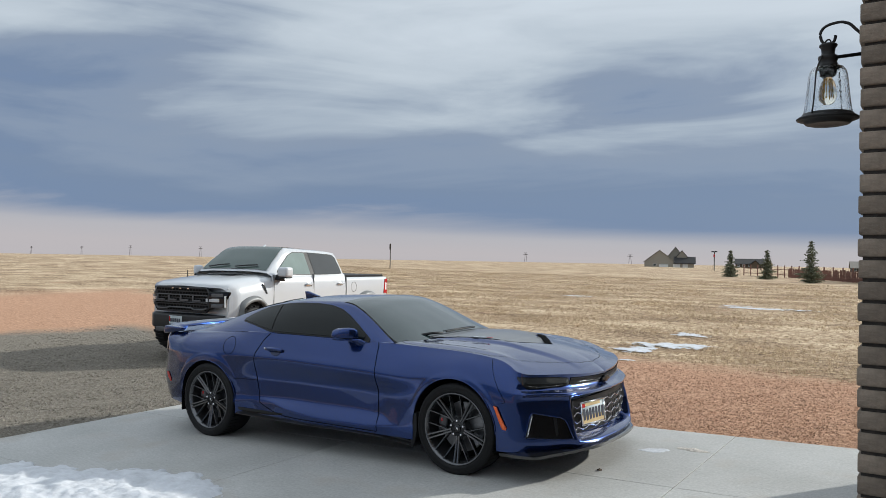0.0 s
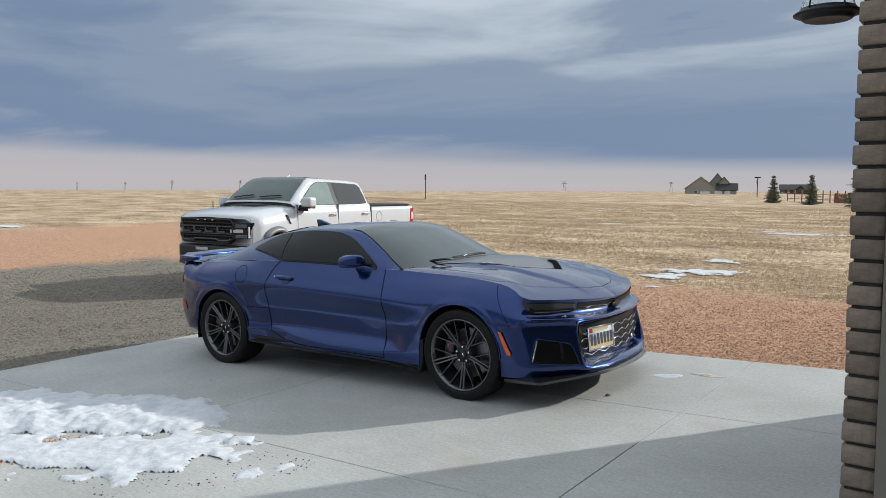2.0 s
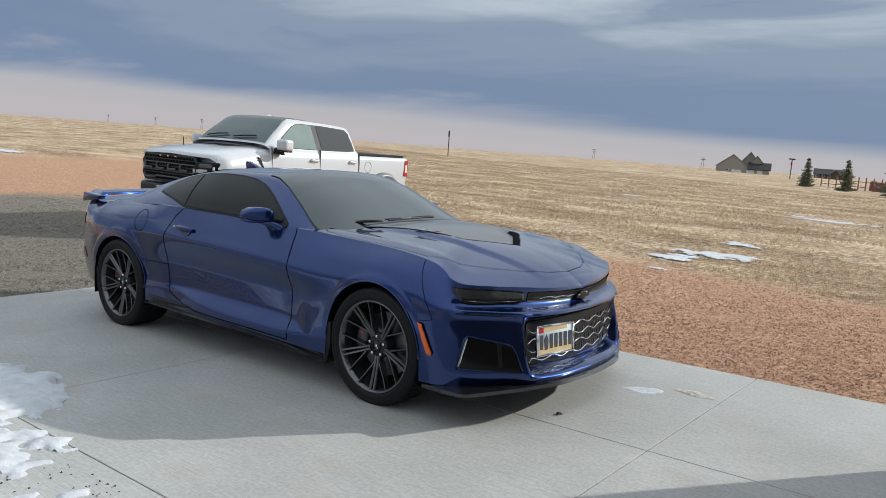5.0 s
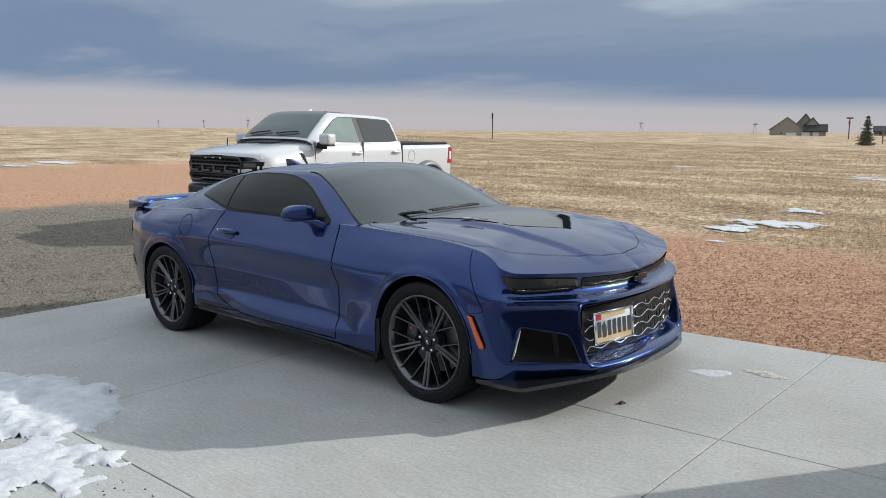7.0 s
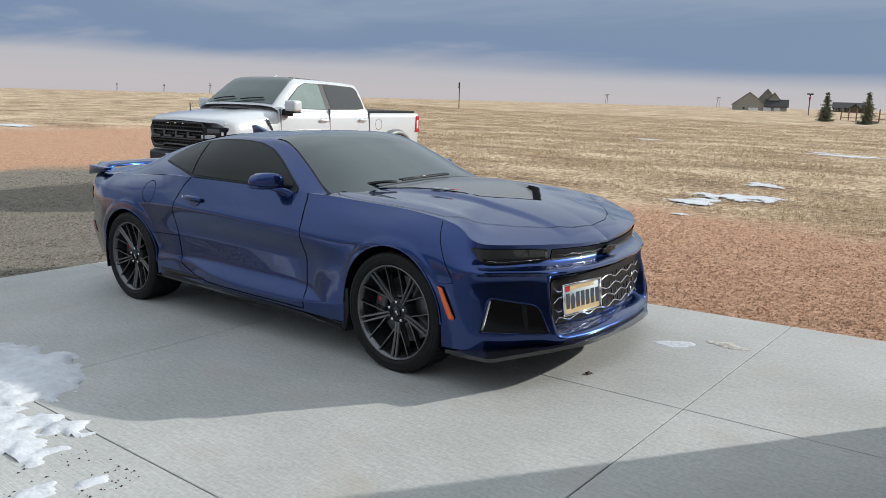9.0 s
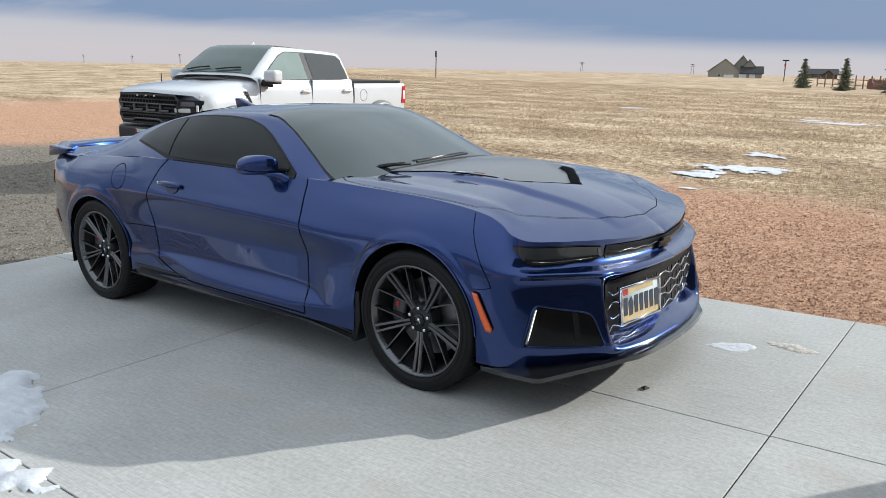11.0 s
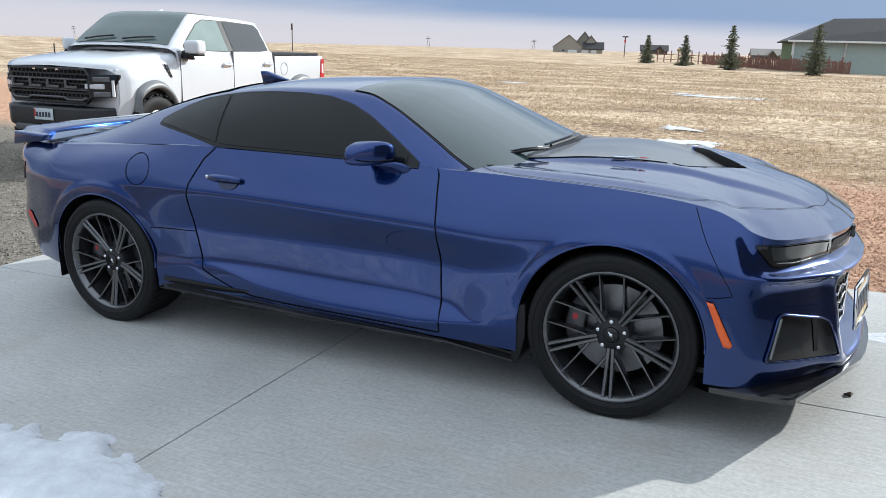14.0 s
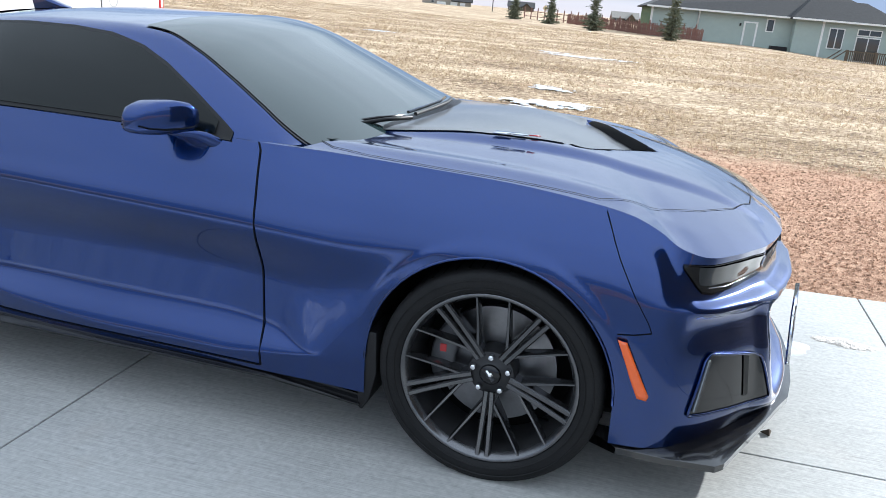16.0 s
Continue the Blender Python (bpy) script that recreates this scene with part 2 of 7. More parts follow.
def concrete():
    m = bpy.data.materials.new("broomed concrete")
    m.use_nodes = True
    nt = m.node_tree; N, L = nt.nodes.new, nt.links.new
    p = nt.nodes["Principled BSDF"]
    p.inputs["Roughness"].default_value = 0.62
    p.inputs["Specular IOR Level"].default_value = 0.35
    tc = N("ShaderNodeTexCoord")
    big = N("ShaderNodeTexNoise"); big.inputs["Scale"].default_value, big.inputs["Detail"].default_value = 0.9, 6
    fine = N("ShaderNodeTexNoise"); fine.inputs["Scale"].default_value, fine.inputs["Detail"].default_value = 48, 8
    mp = N("ShaderNodeMapping"); mp.inputs["Scale"].default_value = (1.2, 26, 1); mp.inputs["Rotation"].default_value = (0, 0, radians(4))
    broom = N("ShaderNodeTexNoise"); broom.inputs["Scale"].default_value, broom.inputs["Detail"].default_value = 6, 5
    L(tc.outputs["Object"], big.inputs["Vector"]); L(tc.outputs["Object"], fine.inputs["Vector"])
    L(tc.outputs["Object"], mp.inputs[0]); L(mp.outputs[0], broom.inputs["Vector"])
    r = N("ShaderNodeValToRGB"); e = r.color_ramp.elements
    e[0].position, e[0].color = 0.3, (0.355, 0.352, 0.335, 1)
    e[1].position, e[1].color = 0.72, (0.475, 0.472, 0.455, 1)
    L(big.outputs["Fac"], r.inputs[0])
    a = N("ShaderNodeMath"); a.operation = "ADD"
    L(fine.outputs["Fac"], a.inputs[0]); L(broom.outputs["Fac"], a.inputs[1])
    mr = N("ShaderNodeMapRange"); mr.inputs[1].default_value, mr.inputs[2].default_value = 0.6, 1.4
    mr.inputs[3].default_value, mr.inputs[4].default_value = 0.74, 1.22
    L(a.outputs[0], mr.inputs[0])
    hsv = N("ShaderNodeHueSaturation"); L(r.outputs[0], hsv.inputs["Color"]); L(mr.outputs[0], hsv.inputs["Value"])
    # faint rusty stains with shapes of their own
    st = N("ShaderNodeTexNoise"); st.inputs["Scale"].default_value, st.inputs["Detail"].default_value = 1.7, 9
    L(tc.outputs["Object"], st.inputs["Vector"])
    sm = N("ShaderNodeMapRange"); sm.inputs[1].default_value, sm.inputs[2].default_value, sm.inputs[4].default_value = 0.56, 0.74, 0.5
    L(st.outputs["Fac"], sm.inputs[0])
    mx = N("ShaderNodeMix"); mx.data_type = "RGBA"; mx.inputs["B"].default_value = (0.36, 0.31, 0.26, 1)
    L(sm.outputs[0], mx.inputs["Factor"]); L(hsv.outputs[0], mx.inputs["A"])
    L(mx.outputs["Result"], p.inputs["Base Color"])
    b = N("ShaderNodeBump"); b.inputs["Strength"].default_value, b.inputs["Distance"].default_value = 0.30, 0.003
    L(a.outputs[0], b.inputs["Height"]); L(b.outputs[0], p.inputs["Normal"])
    return m


def ground_cover():
    """Grey gravel beside the slab, a band of bare red-brown earth, then dry prairie grass."""
    m = bpy.data.materials.new("prairie ground")
    m.use_nodes = True
    nt = m.node_tree; N, L = nt.nodes.new, nt.links.new
    p = nt.nodes["Principled BSDF"]
    p.inputs["Roughness"].default_value, p.inputs["Specular IOR Level"].default_value = 0.95, 0.15
    tc = N("ShaderNodeTexCoord")

    def noise_(scale, detail=8, rough=0.6, vec=None):
        n = N("ShaderNodeTexNoise"); n.inputs["Scale"].default_value, n.inputs["Detail"].default_value, n.inputs["Roughness"].default_value = scale, detail, rough
        L(vec or tc.outputs["Object"], n.inputs["Vector"]); return n.outputs["Fac"]

    def ramp(fac, *stops):
        r = N("ShaderNodeValToRGB"); e = r.color_ramp.elements
        e[0].position, e[0].color = stops[0][0], (*stops[0][1], 1)
        e[1].position, e[1].color = stops[-1][0], (*stops[-1][1], 1)
        for q, c in stops[1:-1]:
            e.new(q).color = (*c, 1)
        L(fac, r.inputs[0]); return r.outputs[0]

    def math_(op, a, b):
        n = N("ShaderNodeMath"); n.operation = op
        for k, v in enumerate((a, b)):
            if isinstance(v, (int, float)):
                n.inputs[k].default_value = v
            else:
                L(v, n.inputs[k])
        return n.outputs[0]

    def step(x, lo, hi):
        n = N("ShaderNodeMapRange"); n.inputs[1].default_value, n.inputs[2].default_value = lo, hi
        L(x, n.inputs[0]); return n.outputs[0]

    def mix(f, a, b):
        n = N("ShaderNodeMix"); n.data_type = "RGBA"
        L(f, n.inputs["Factor"]); L(a, n.inputs["A"]); L(b, n.inputs["B"]); return n.outputs["Result"]

    sep = N("ShaderNodeSeparateXYZ"); L(tc.outputs["Object"], sep.inputs[0])
    X, Y = sep.outputs[0], sep.outputs[1]
    wob = math_("MULTIPLY", math_("SUBTRACT", noise_(0.35, 6), 0.5), 5.0)
    fine = noise_(24, 10, 0.8)
    gravel = ramp(fine, (0.3, (0.075, 0.066, 0.056)), (0.5, (0.20, 0.178, 0.146)), (0.7, (0.38, 0.345, 0.29)))
    dirt = ramp(noise_(16, 10, 0.8), (0.32, (0.17, 0.085, 0.05)), (0.5, (0.47, 0.275, 0.175)), (0.66, (0.70, 0.47, 0.32)))
    mp = N("ShaderNodeMapping"); mp.inputs["Scale"].default_value = (1, 2.2, 1); L(tc.outputs["Object"], mp.inputs[0])
    g1 = noise_(0.22, 7, 0.65, mp.outputs[0]); g2 = noise_(7.0, 9, 0.8)
    mp2 = N("ShaderNodeMapping"); mp2.inputs["Scale"].default_value = (6.0, 9.0, 1); mp2.inputs["Rotation"].default_value = (0, 0, radians(35)); L(tc.outputs["Object"], mp2.inputs[0])
    g3 = noise_(1.0, 9, 0.8, mp2.outputs[0])
    gg = math_("ADD", math_("ADD", math_("MULTIPLY", g1, 0.26), math_("MULTIPLY", g2, 0.36)), math_("MULTIPLY", g3, 0.38))
    grass = ramp(gg, (0.43, (0.090, 0.060, 0.040)), (0.47, (0.25, 0.170, 0.105)), (0.51, (0.46, 0.340, 0.222)), (0.555, (0.70, 0.575, 0.405)))
    # earth to grass: a line that runs past the slab and behind the truck
    edge = math_("ADD", math_("ADD", Y, math_("MULTIPLY", X, 0.32)), wob)
    f_grass = step(edge, 6.2, 7.6)
    left_far = math_("SUBTRACT", math_("MULTIPLY", math_("ADD", X, wob), -1.0), 24.0)
    f_left = step(left_far, 0.0, 6.0)
    f_grass = math_("MAXIMUM", f_grass, f_left)
    # gravel apron: left of the slab, up to the parking place
    f_gx = step(math_("ADD", X, math_("MULTIPLY", wob, 0.25)), -1.0, -2.6)
    f_gy = step(math_("ADD", math_("ADD", Y, math_("MULTIPLY", X, 0.30)), math_("MULTIPLY", wob, 0.3)), 2.6, 1.6)
    f_gravel = math_("MULTIPLY", math_("MULTIPLY", f_gx, f_gy), step(math_("ADD", X, math_("MULTIPLY", wob, 0.5)), -12.9, -11.8))
    # bare earth shows through thin grass
    f_bare = step(noise_(0.55, 6), 0.60, 0.72)
    col = mix(math_("MULTIPLY", f_bare, 0.55), grass, dirt)
    col = mix(f_grass, dirt, col)
    col = mix(f_gravel, col, gravel)
    # distance runs to a plain pale straw tone
    L(col, p.inputs["Base Color"])
    b = N("ShaderNodeBump"); b.inputs["Strength"].default_value, b.inputs["Distance"].default_value = 0.9, 0.026
    L(math_("ADD", fine, g2), b.inputs["Height"]); L(b.outputs[0], p.inputs["Normal"])
    return m


CONCRETE = concrete()
GROUND = ground_cover()


def clear_glass(name, tint, rough=0.0, bump=0.0):
    m = bpy.data.materials.new(name)
    m.use_nodes = True
    p = m.node_tree.nodes["Principled BSDF"]
    p.inputs["Base Color"].default_value = (*tint, 1)
    p.inputs["Transmission Weight"].default_value, p.inputs["Roughness"].default_value, p.inputs["IOR"].default_value = 1.0, rough, 1.25
    if bump:
        N, L = m.node_tree.nodes.new, m.node_tree.links.new
        b = N("ShaderNodeBump"); b.inputs["Strength"].default_value, b.inputs["Distance"].default_value = bump, 0.004
        v = N("ShaderNodeTexVoronoi"); v.inputs["Scale"].default_value = 90
        tc = N("ShaderNodeTexCoord")
        L(tc.outputs["Object"], v.inputs["Vector"]); L(v.outputs["Distance"], b.inputs["Height"]); L(b.outputs[0], p.inputs["Normal"])
    return m


SEEDED = clear_glass("seeded lantern glass", (0.95, 0.96, 0.96), 0.02, 0.28)
BULB_GLASS = clear_glass("clear bulb glass", (0.98, 0.93, 0.80), 0.0)


def straw_blades():
    """Thin dry blades let the low sun through."""
    m = bpy.data.materials.new("sunlit straw blades")
    m.use_nodes = True
    nt = m.node_tree; N, L = nt.nodes.new, nt.links.new
    nt.nodes.clear()
    out, mixs, d, tr = N("ShaderNodeOutputMaterial"), N("ShaderNodeMixShader"), N("ShaderNodeBsdfDiffuse"), N("ShaderNodeBsdfTranslucent")
    geo, ramp = N("ShaderNodeNewGeometry"), N("ShaderNodeValToRGB")
    e = ramp.color_ramp.elements
    e[0].color, e[1].color = (0.23, 0.155, 0.095, 1), (0.68, 0.55, 0.38, 1)
    L(geo.outputs["Random Per Island"], ramp.inputs[0])
    L(ramp.outputs[0], d.inputs["Color"]); L(ramp.outputs[0], tr.inputs["Color"])
    mixs.inputs[0].default_value = 0.5
    L(d.outputs[0], mixs.inputs[1]); L(tr.outputs[0], mixs.inputs[2]); L(mixs.outputs[0], out.inputs[0])
    return m


BLADES = straw_blades()

# ---- building blocks ----
def part(name, bm, mat, parent=None, label="", smooth=True, matrix=None):
    me = bpy.data.meshes.new(name)
    bm.to_mesh(me)
    bm.free()
    for m in (mat if isinstance(mat, (list, tuple)) else (mat,)):
        me.materials.append(m)
    if smooth:
        for f in me.polygons:
            f.use_smooth = True
    ob = new(name, me)
    if parent:
        ob.parent = parent
    if matrix:
        ob.matrix_basis = matrix
    if label:
        tagged(ob, label)
    return ob


def thing(name, label, category, m=None, group="", kind=""):
    ob = new(name)
    ob.empty_display_size = 0.2
    if m:
        ob.matrix_world = m
    return tagged(ob, label, category, group, kind)


def sharp(ob, degrees=35):
    """Keep creases crisp on a smooth mesh."""
    bm = bmesh.new(); bm.from_mesh(ob.data)
    for e in bm.edges:
        if len(e.link_faces) == 2 and e.calc_face_angle(0) > radians(degrees):
            e.smooth = False
    bm.to_mesh(ob.data); bm.free()
    return ob


def box(x0, x1, y0, y1, z0, z1, bevel=0.0, bm=None, seg=1):
    out = bm or bmesh.new()
    r = bmesh.ops.create_cube(out, size=1)
    bmesh.ops.transform(out, verts=r["verts"], matrix=Matrix.LocRotScale(((x0 + x1) / 2, (y0 + y1) / 2, (z0 + z1) / 2), None, (abs(x1 - x0), abs(y1 - y0), abs(z1 - z0))))
    if bevel:
        edges = list({e for v in r["verts"] for e in v.link_edges})
        bmesh.ops.bevel(out, geom=edges, offset=bevel, segments=seg, affect="EDGES", profile=0.6)
    return out


def grid_mesh(rows, bm=None, close=False, mat=0):
    """Faces between neighbouring rows of points."""
    out = bm or bmesh.new()
    vs = [[out.verts.new(p) for p in row] for row in rows]
    for a, b in zip(vs, vs[1:]):
        n = len(a)
        for i in range(n if close else n - 1):
            q = (a[i], a[(i + 1) % n], b[(i + 1) % n], b[i])
            if len({v.co.to_tuple(6) for v in q}) >= 3:
                try:
                    f = out.faces.new(q); f.material_index = mat
                except ValueError:
                    pass
    return out


def tidy(bm, dist=0.0004):
    bmesh.ops.remove_doubles(bm, verts=bm.verts, dist=dist)
    bmesh.ops.recalc_face_normals(bm, faces=bm.faces)
    return bm


def lathe(profile, n=32, axis="z", bm=None, caps=True):
    """profile: (radius, height) from one end to the other."""
    rows = []
    for r, h in profile:
        row = []
        for i in range(n):
            a = 2 * math.pi * i / n
            c, s = r * math.cos(a), r * math.sin(a)
            row.append((c, s, h) if axis == "z" else (c, h, s) if axis == "y" else (h, c, s))
        rows.append(row)
    out = grid_mesh(rows, bm, close=True)
    if caps and not bm:
        bmesh.ops.remove_doubles(out, verts=out.verts, dist=1e-5)
        bmesh.ops.holes_fill(out, edges=out.edges, sides=0)
        bmesh.ops.recalc_face_normals(out, faces=out.faces)
    return out


def tube(pts, r, n=6, bm=None, taper=1.0):
    """A round bar along points."""
    out = bm or bmesh.new()
    pts = [Vector(p) for p in pts]
    rows = []
    for i, p in enumerate(pts):
        d = (pts[min(i + 1, len(pts) - 1)] - pts[max(i - 1, 0)]).normalized()
        s = d.cross(Vector((0, 0, 1)))
        if s.length < 1e-3:
            s = d.cross(Vector((0, 1, 0)))
        s.normalize(); u = s.cross(d)
        k = r * (1 + (taper - 1) * i / max(1, len(pts) - 1))
        rows.append([p + (s * math.cos(2 * math.pi * j / n) + u * math.sin(2 * math.pi * j / n)) * k for j in range(n)])
    grid_mesh(rows, out, close=True)
    for row in (rows[0], rows[-1]):
        try:
            out.faces.new([out.verts.new(p) for p in row])
        except ValueError:
            pass
    bmesh.ops.remove_doubles(out, verts=out.verts, dist=1e-5)
    return out


def prism(outline, h0, h1, axis="y", bevel=0.0, bm=None, seg=2):
    """A plate from an outline in two coordinates, between two values of the third."""
    out = bm or bmesh.new()
    put = {"y": lambda a, b, h: (a, h, b), "z": lambda a, b, h: (a, b, h), "x": lambda a, b, h: (h, a, b)}[axis]
    lo = [out.verts.new(put(a, b, h0)) for a, b in outline]
    hi = [out.verts.new(put(a, b, h1)) for a, b in outline]
    fs = [out.faces.new(lo), out.faces.new(list(reversed(hi)))]
    n = len(outline)
    for i in range(n):
        fs.append(out.faces.new((lo[i], lo[(i + 1) % n], hi[(i + 1) % n], hi[i])))
    bmesh.ops.recalc_face_normals(out, faces=fs)
    if bevel:
        bmesh.ops.bevel(out, geom=list({e for f in fs for e in f.edges}), offset=bevel, segments=seg, affect="EDGES", profile=0.6)
    return out


def curve_at(xs, ys, x):
    """A smooth curve through points (a monotone cubic), flat beyond its ends."""
    if x <= xs[0]:
        return ys[0]
    if x >= xs[-1]:
        return ys[-1]
    i = max(k for k in range(len(xs) - 1) if xs[k] <= x)
    h = xs[i + 1] - xs[i]; t = (x - xs[i]) / h

    def slope(k):
        if k == 0:
            return (ys[1] - ys[0]) / (xs[1] - xs[0])
        if k == len(xs) - 1:
            return (ys[-1] - ys[-2]) / (xs[-1] - xs[-2])
        a = (ys[k] - ys[k - 1]) / (xs[k] - xs[k - 1]); b = (ys[k + 1] - ys[k]) / (xs[k + 1] - xs[k])
        if a * b <= 0:
            return 0.0
        hn, hp = xs[k + 1] - xs[k], xs[k] - xs[k - 1]
        w1, w2 = 2 * hn + hp, hn + 2 * hp
        return (w1 + w2) / (w1 / a + w2 / b)
    m0, m1 = slope(i) * h, slope(i + 1) * h
    return (2 * t ** 3 - 3 * t ** 2 + 1) * ys[i] + (t ** 3 - 2 * t ** 2 + t) * m0 + (-2 * t ** 3 + 3 * t ** 2) * ys[i + 1] + (t ** 3 - t ** 2) * m1


def line_at(pts, x):
    xs = [p[0] for p in pts]
    return float(np.interp(x, xs, [p[1] for p in pts]))

# ---- the setting ----
def ground_height(x, y):
    """Gently rising plain; near the slab the earth follows the slab's slope, a hand's width lower."""
    d = max(0.0, max(-3.2 - x, x - 12.0), max(-14.0 - y, y - 1.5))
    w = math.exp(-(d / 7.0) ** 2)
    near = max(-0.5, min(0.5, 0.035 * x + 0.010 * y)) - 0.035
    rise = max(-0.15, min(1.1, -0.013 * x)) * min(1.0, max(0.0, y) / 60.0) + 0.0022 * min(300.0, max(0.0, y))
    rise -= 1.9 * math.exp(-((x - 25.0) / 9.0) ** 2 - ((y - 75.0) / 13.0) ** 2)
    return near * w + (rise - 0.02) * (1 - w) + 0.12 * noise.noise((x * 0.03, y * 0.03, 3.0)) * min(1, d / 30.0)


def build_ground():
    def axis(lo, hi):
        out, s = [], 0.0
        step = 0.5
        while s < hi:
            out.append(s); s += step
            step = 0.5 if s < 25 else step * 1.14
        out.append(hi)
        neg, s, step = [], 0.0, 0.5
        while s > lo:
            s -= step; neg.append(max(s, lo))
            step = 0.5 if s > -25 else step * 1.14
        return sorted(set(neg)) + out
    xs, ys = axis(-2600, 2600), axis(-300, 2600)
    rows = [[(x, y, ground_height(x, y) + (0.012 * noise.noise((x * 2.1, y * 2.1, 0)) if abs(x) < 40 and abs(y) < 40 else 0)) for x in xs] for y in ys]
    # keep the earth under the slab clear of it
    for row in rows:
        for i, (x, y, z) in enumerate(row):
            if -3.0 < x < 12.5 and -12.4 < y < 1.3:
                row[i] = (x, y, 0.035 * x + 0.01 * y - 0.12)
    tagged(part("ground", grid_mesh(rows), GROUND), "dry prairie with gravel and bare red earth beside the slab", "ground", kind="structure")


build_ground()

# the finished surface lies a finger lower than the car's own frame
SURFACE = SLAB @ Matrix.Translation((0, 0, -0.012))
SLAB_X = [-3.13, -0.06, 2.92, 5.90, 9.0, 12.2]
SLAB_Y = [-12.0, -9.6, -7.2, -4.75, -2.42, -0.46, 1.42]


def build_slab():
    base = thing("pavement", "pale grey broom-finished concrete driveway slab with cut joints", "driveway", SURFACE, kind="structure")
    part("slab_bed", box(SLAB_X[0] + 0.01, SLAB_X[-1] - 0.01, SLAB_Y[0] + 0.01, SLAB_Y[-1] - 0.01, -0.10, -0.012), MORTAR, base, "dark grit in the cut joints", smooth=False)
    g = 0.0032
    for x0, x1 in zip(SLAB_X, SLAB_X[1:]):
        for y0, y1 in zip(SLAB_Y, SLAB_Y[1:]):
            part("concrete_panel", box(x0 + g, x1 - g, y0 + g, y1 - g, -0.011, 0.0, 0.0022), CONCRETE, base, smooth=False)


build_slab()


# house corner with the lantern: stands upright beside the slab
WX, WY = 4.272, -2.90        # outer corner of the brick, on the ground
HOUSE_BACK, HOUSE_TOP = 0.66, 4.2


def build_house_corner():
    z0 = 0.035 * WX + 0.01 * WY - 0.06
    wall = thing("wall_house", "brown brick house corner with dark recessed mortar", "wall", kind="structure")
    part("backing", box(WX + 0.012, WX + 0.30, WY + 0.012, HOUSE_BACK - 0.01, z0, HOUSE_TOP), MORTAR, wall, smooth=False)
    # unseen house bulk and roof, lengthened so their shade darkens the coupe's reflections
    part("wall_body", box(WX + 0.30, WX + 15.0, WY + 0.45, HOUSE_BACK - 0.01, z0, HOUSE_TOP), SIDING, wall, smooth=False)
    part("garage_header", box(WX + 0.30, WX + 15.0, WY + 0.05, WY + 0.45, 2.75, HOUSE_TOP), SIDING, wall, smooth=False)
    roof = [(WX - 0.05, HOUSE_TOP), (WX + 3.6, HOUSE_TOP + 1.9), (WX + 11.7, HOUSE_TOP + 1.9), (WX + 15.3, HOUSE_TOP)]
    part("roof", prism(roof, WY - 0.02, HOUSE_BACK + 0.05, "y"), ROOF, wall, smooth=False)
    # brick ends towards the doorway, one course a brick
    pitch, h = 0.0735, 0.0615
    rng = random.Random(4)
    shape = part("brick", box(0, 0.098, 0, 0.20, 0, h, 0.004), BRICK, wall)
    mesh = shape.data
    n = 0
    z = z0 + 0.01
    while z < HOUSE_TOP - 0.1:
        o = shape if n == 0 else new("brick", mesh)
        o.parent = wall
        o.matrix_basis = pose(WX + rng.uniform(-0.003, 0.003), WY + rng.uniform(-0.002, 0.002), z, 0, 0, rng.uniform(-0.6, 0.6))
        # the courses behind, along the side face
        z += pitch; n += 1
    bm = bmesh.new()
    z = z0 + 0.01; k = 0
    while z < HOUSE_TOP - 0.1:
        y = WY + 0.208 - (0.1 if k % 2 else 0.0)
        while y < HOUSE_BACK - 0.02:
            y1 = min(y + 0.195, HOUSE_BACK - 0.01)
            if y1 > WY + 0.215:
                box(WX, WX + 0.09, max(y, WY + 0.208), y1, z, z + h, 0, bm)
            y += 0.205
        z += pitch; k += 1
    tagged(part("side_bricks", bm, BRICK, wall, smooth=False), kind="stuff")
    # trim board, and a black strip that stands for the shaded door edge
    trim = thing("door_trim", "grey-beige painted trim board beside the brick", "trim", kind="structure")
    tb = box(WX + 0.100, WX + 0.262, WY - 0.022, WY + 0.16, z0, 2.75, 0.004)
    part("trim_board", tb, TRIM, trim, smooth=False)
    part("stop_strip", box(WX + 0.263, WX + 0.30, WY + 0.01, WY + 0.12, z0, 2.75, 0.003), SATIN_BLACK, trim, "black strip standing for the shaded door edge", smooth=False)
    door = thing("garage_door", "grey panelled garage door in shade", "garage door", kind="structure")
    for i in range(5):
        part("door_panel", box(WX + 0.302, WX + 5.2, WY + 0.14, WY + 0.19, z0 + 0.02 + i * 0.53, z0 + 0.54 + i * 0.53, 0.01), TRIM, door, smooth=False)


build_house_corner()


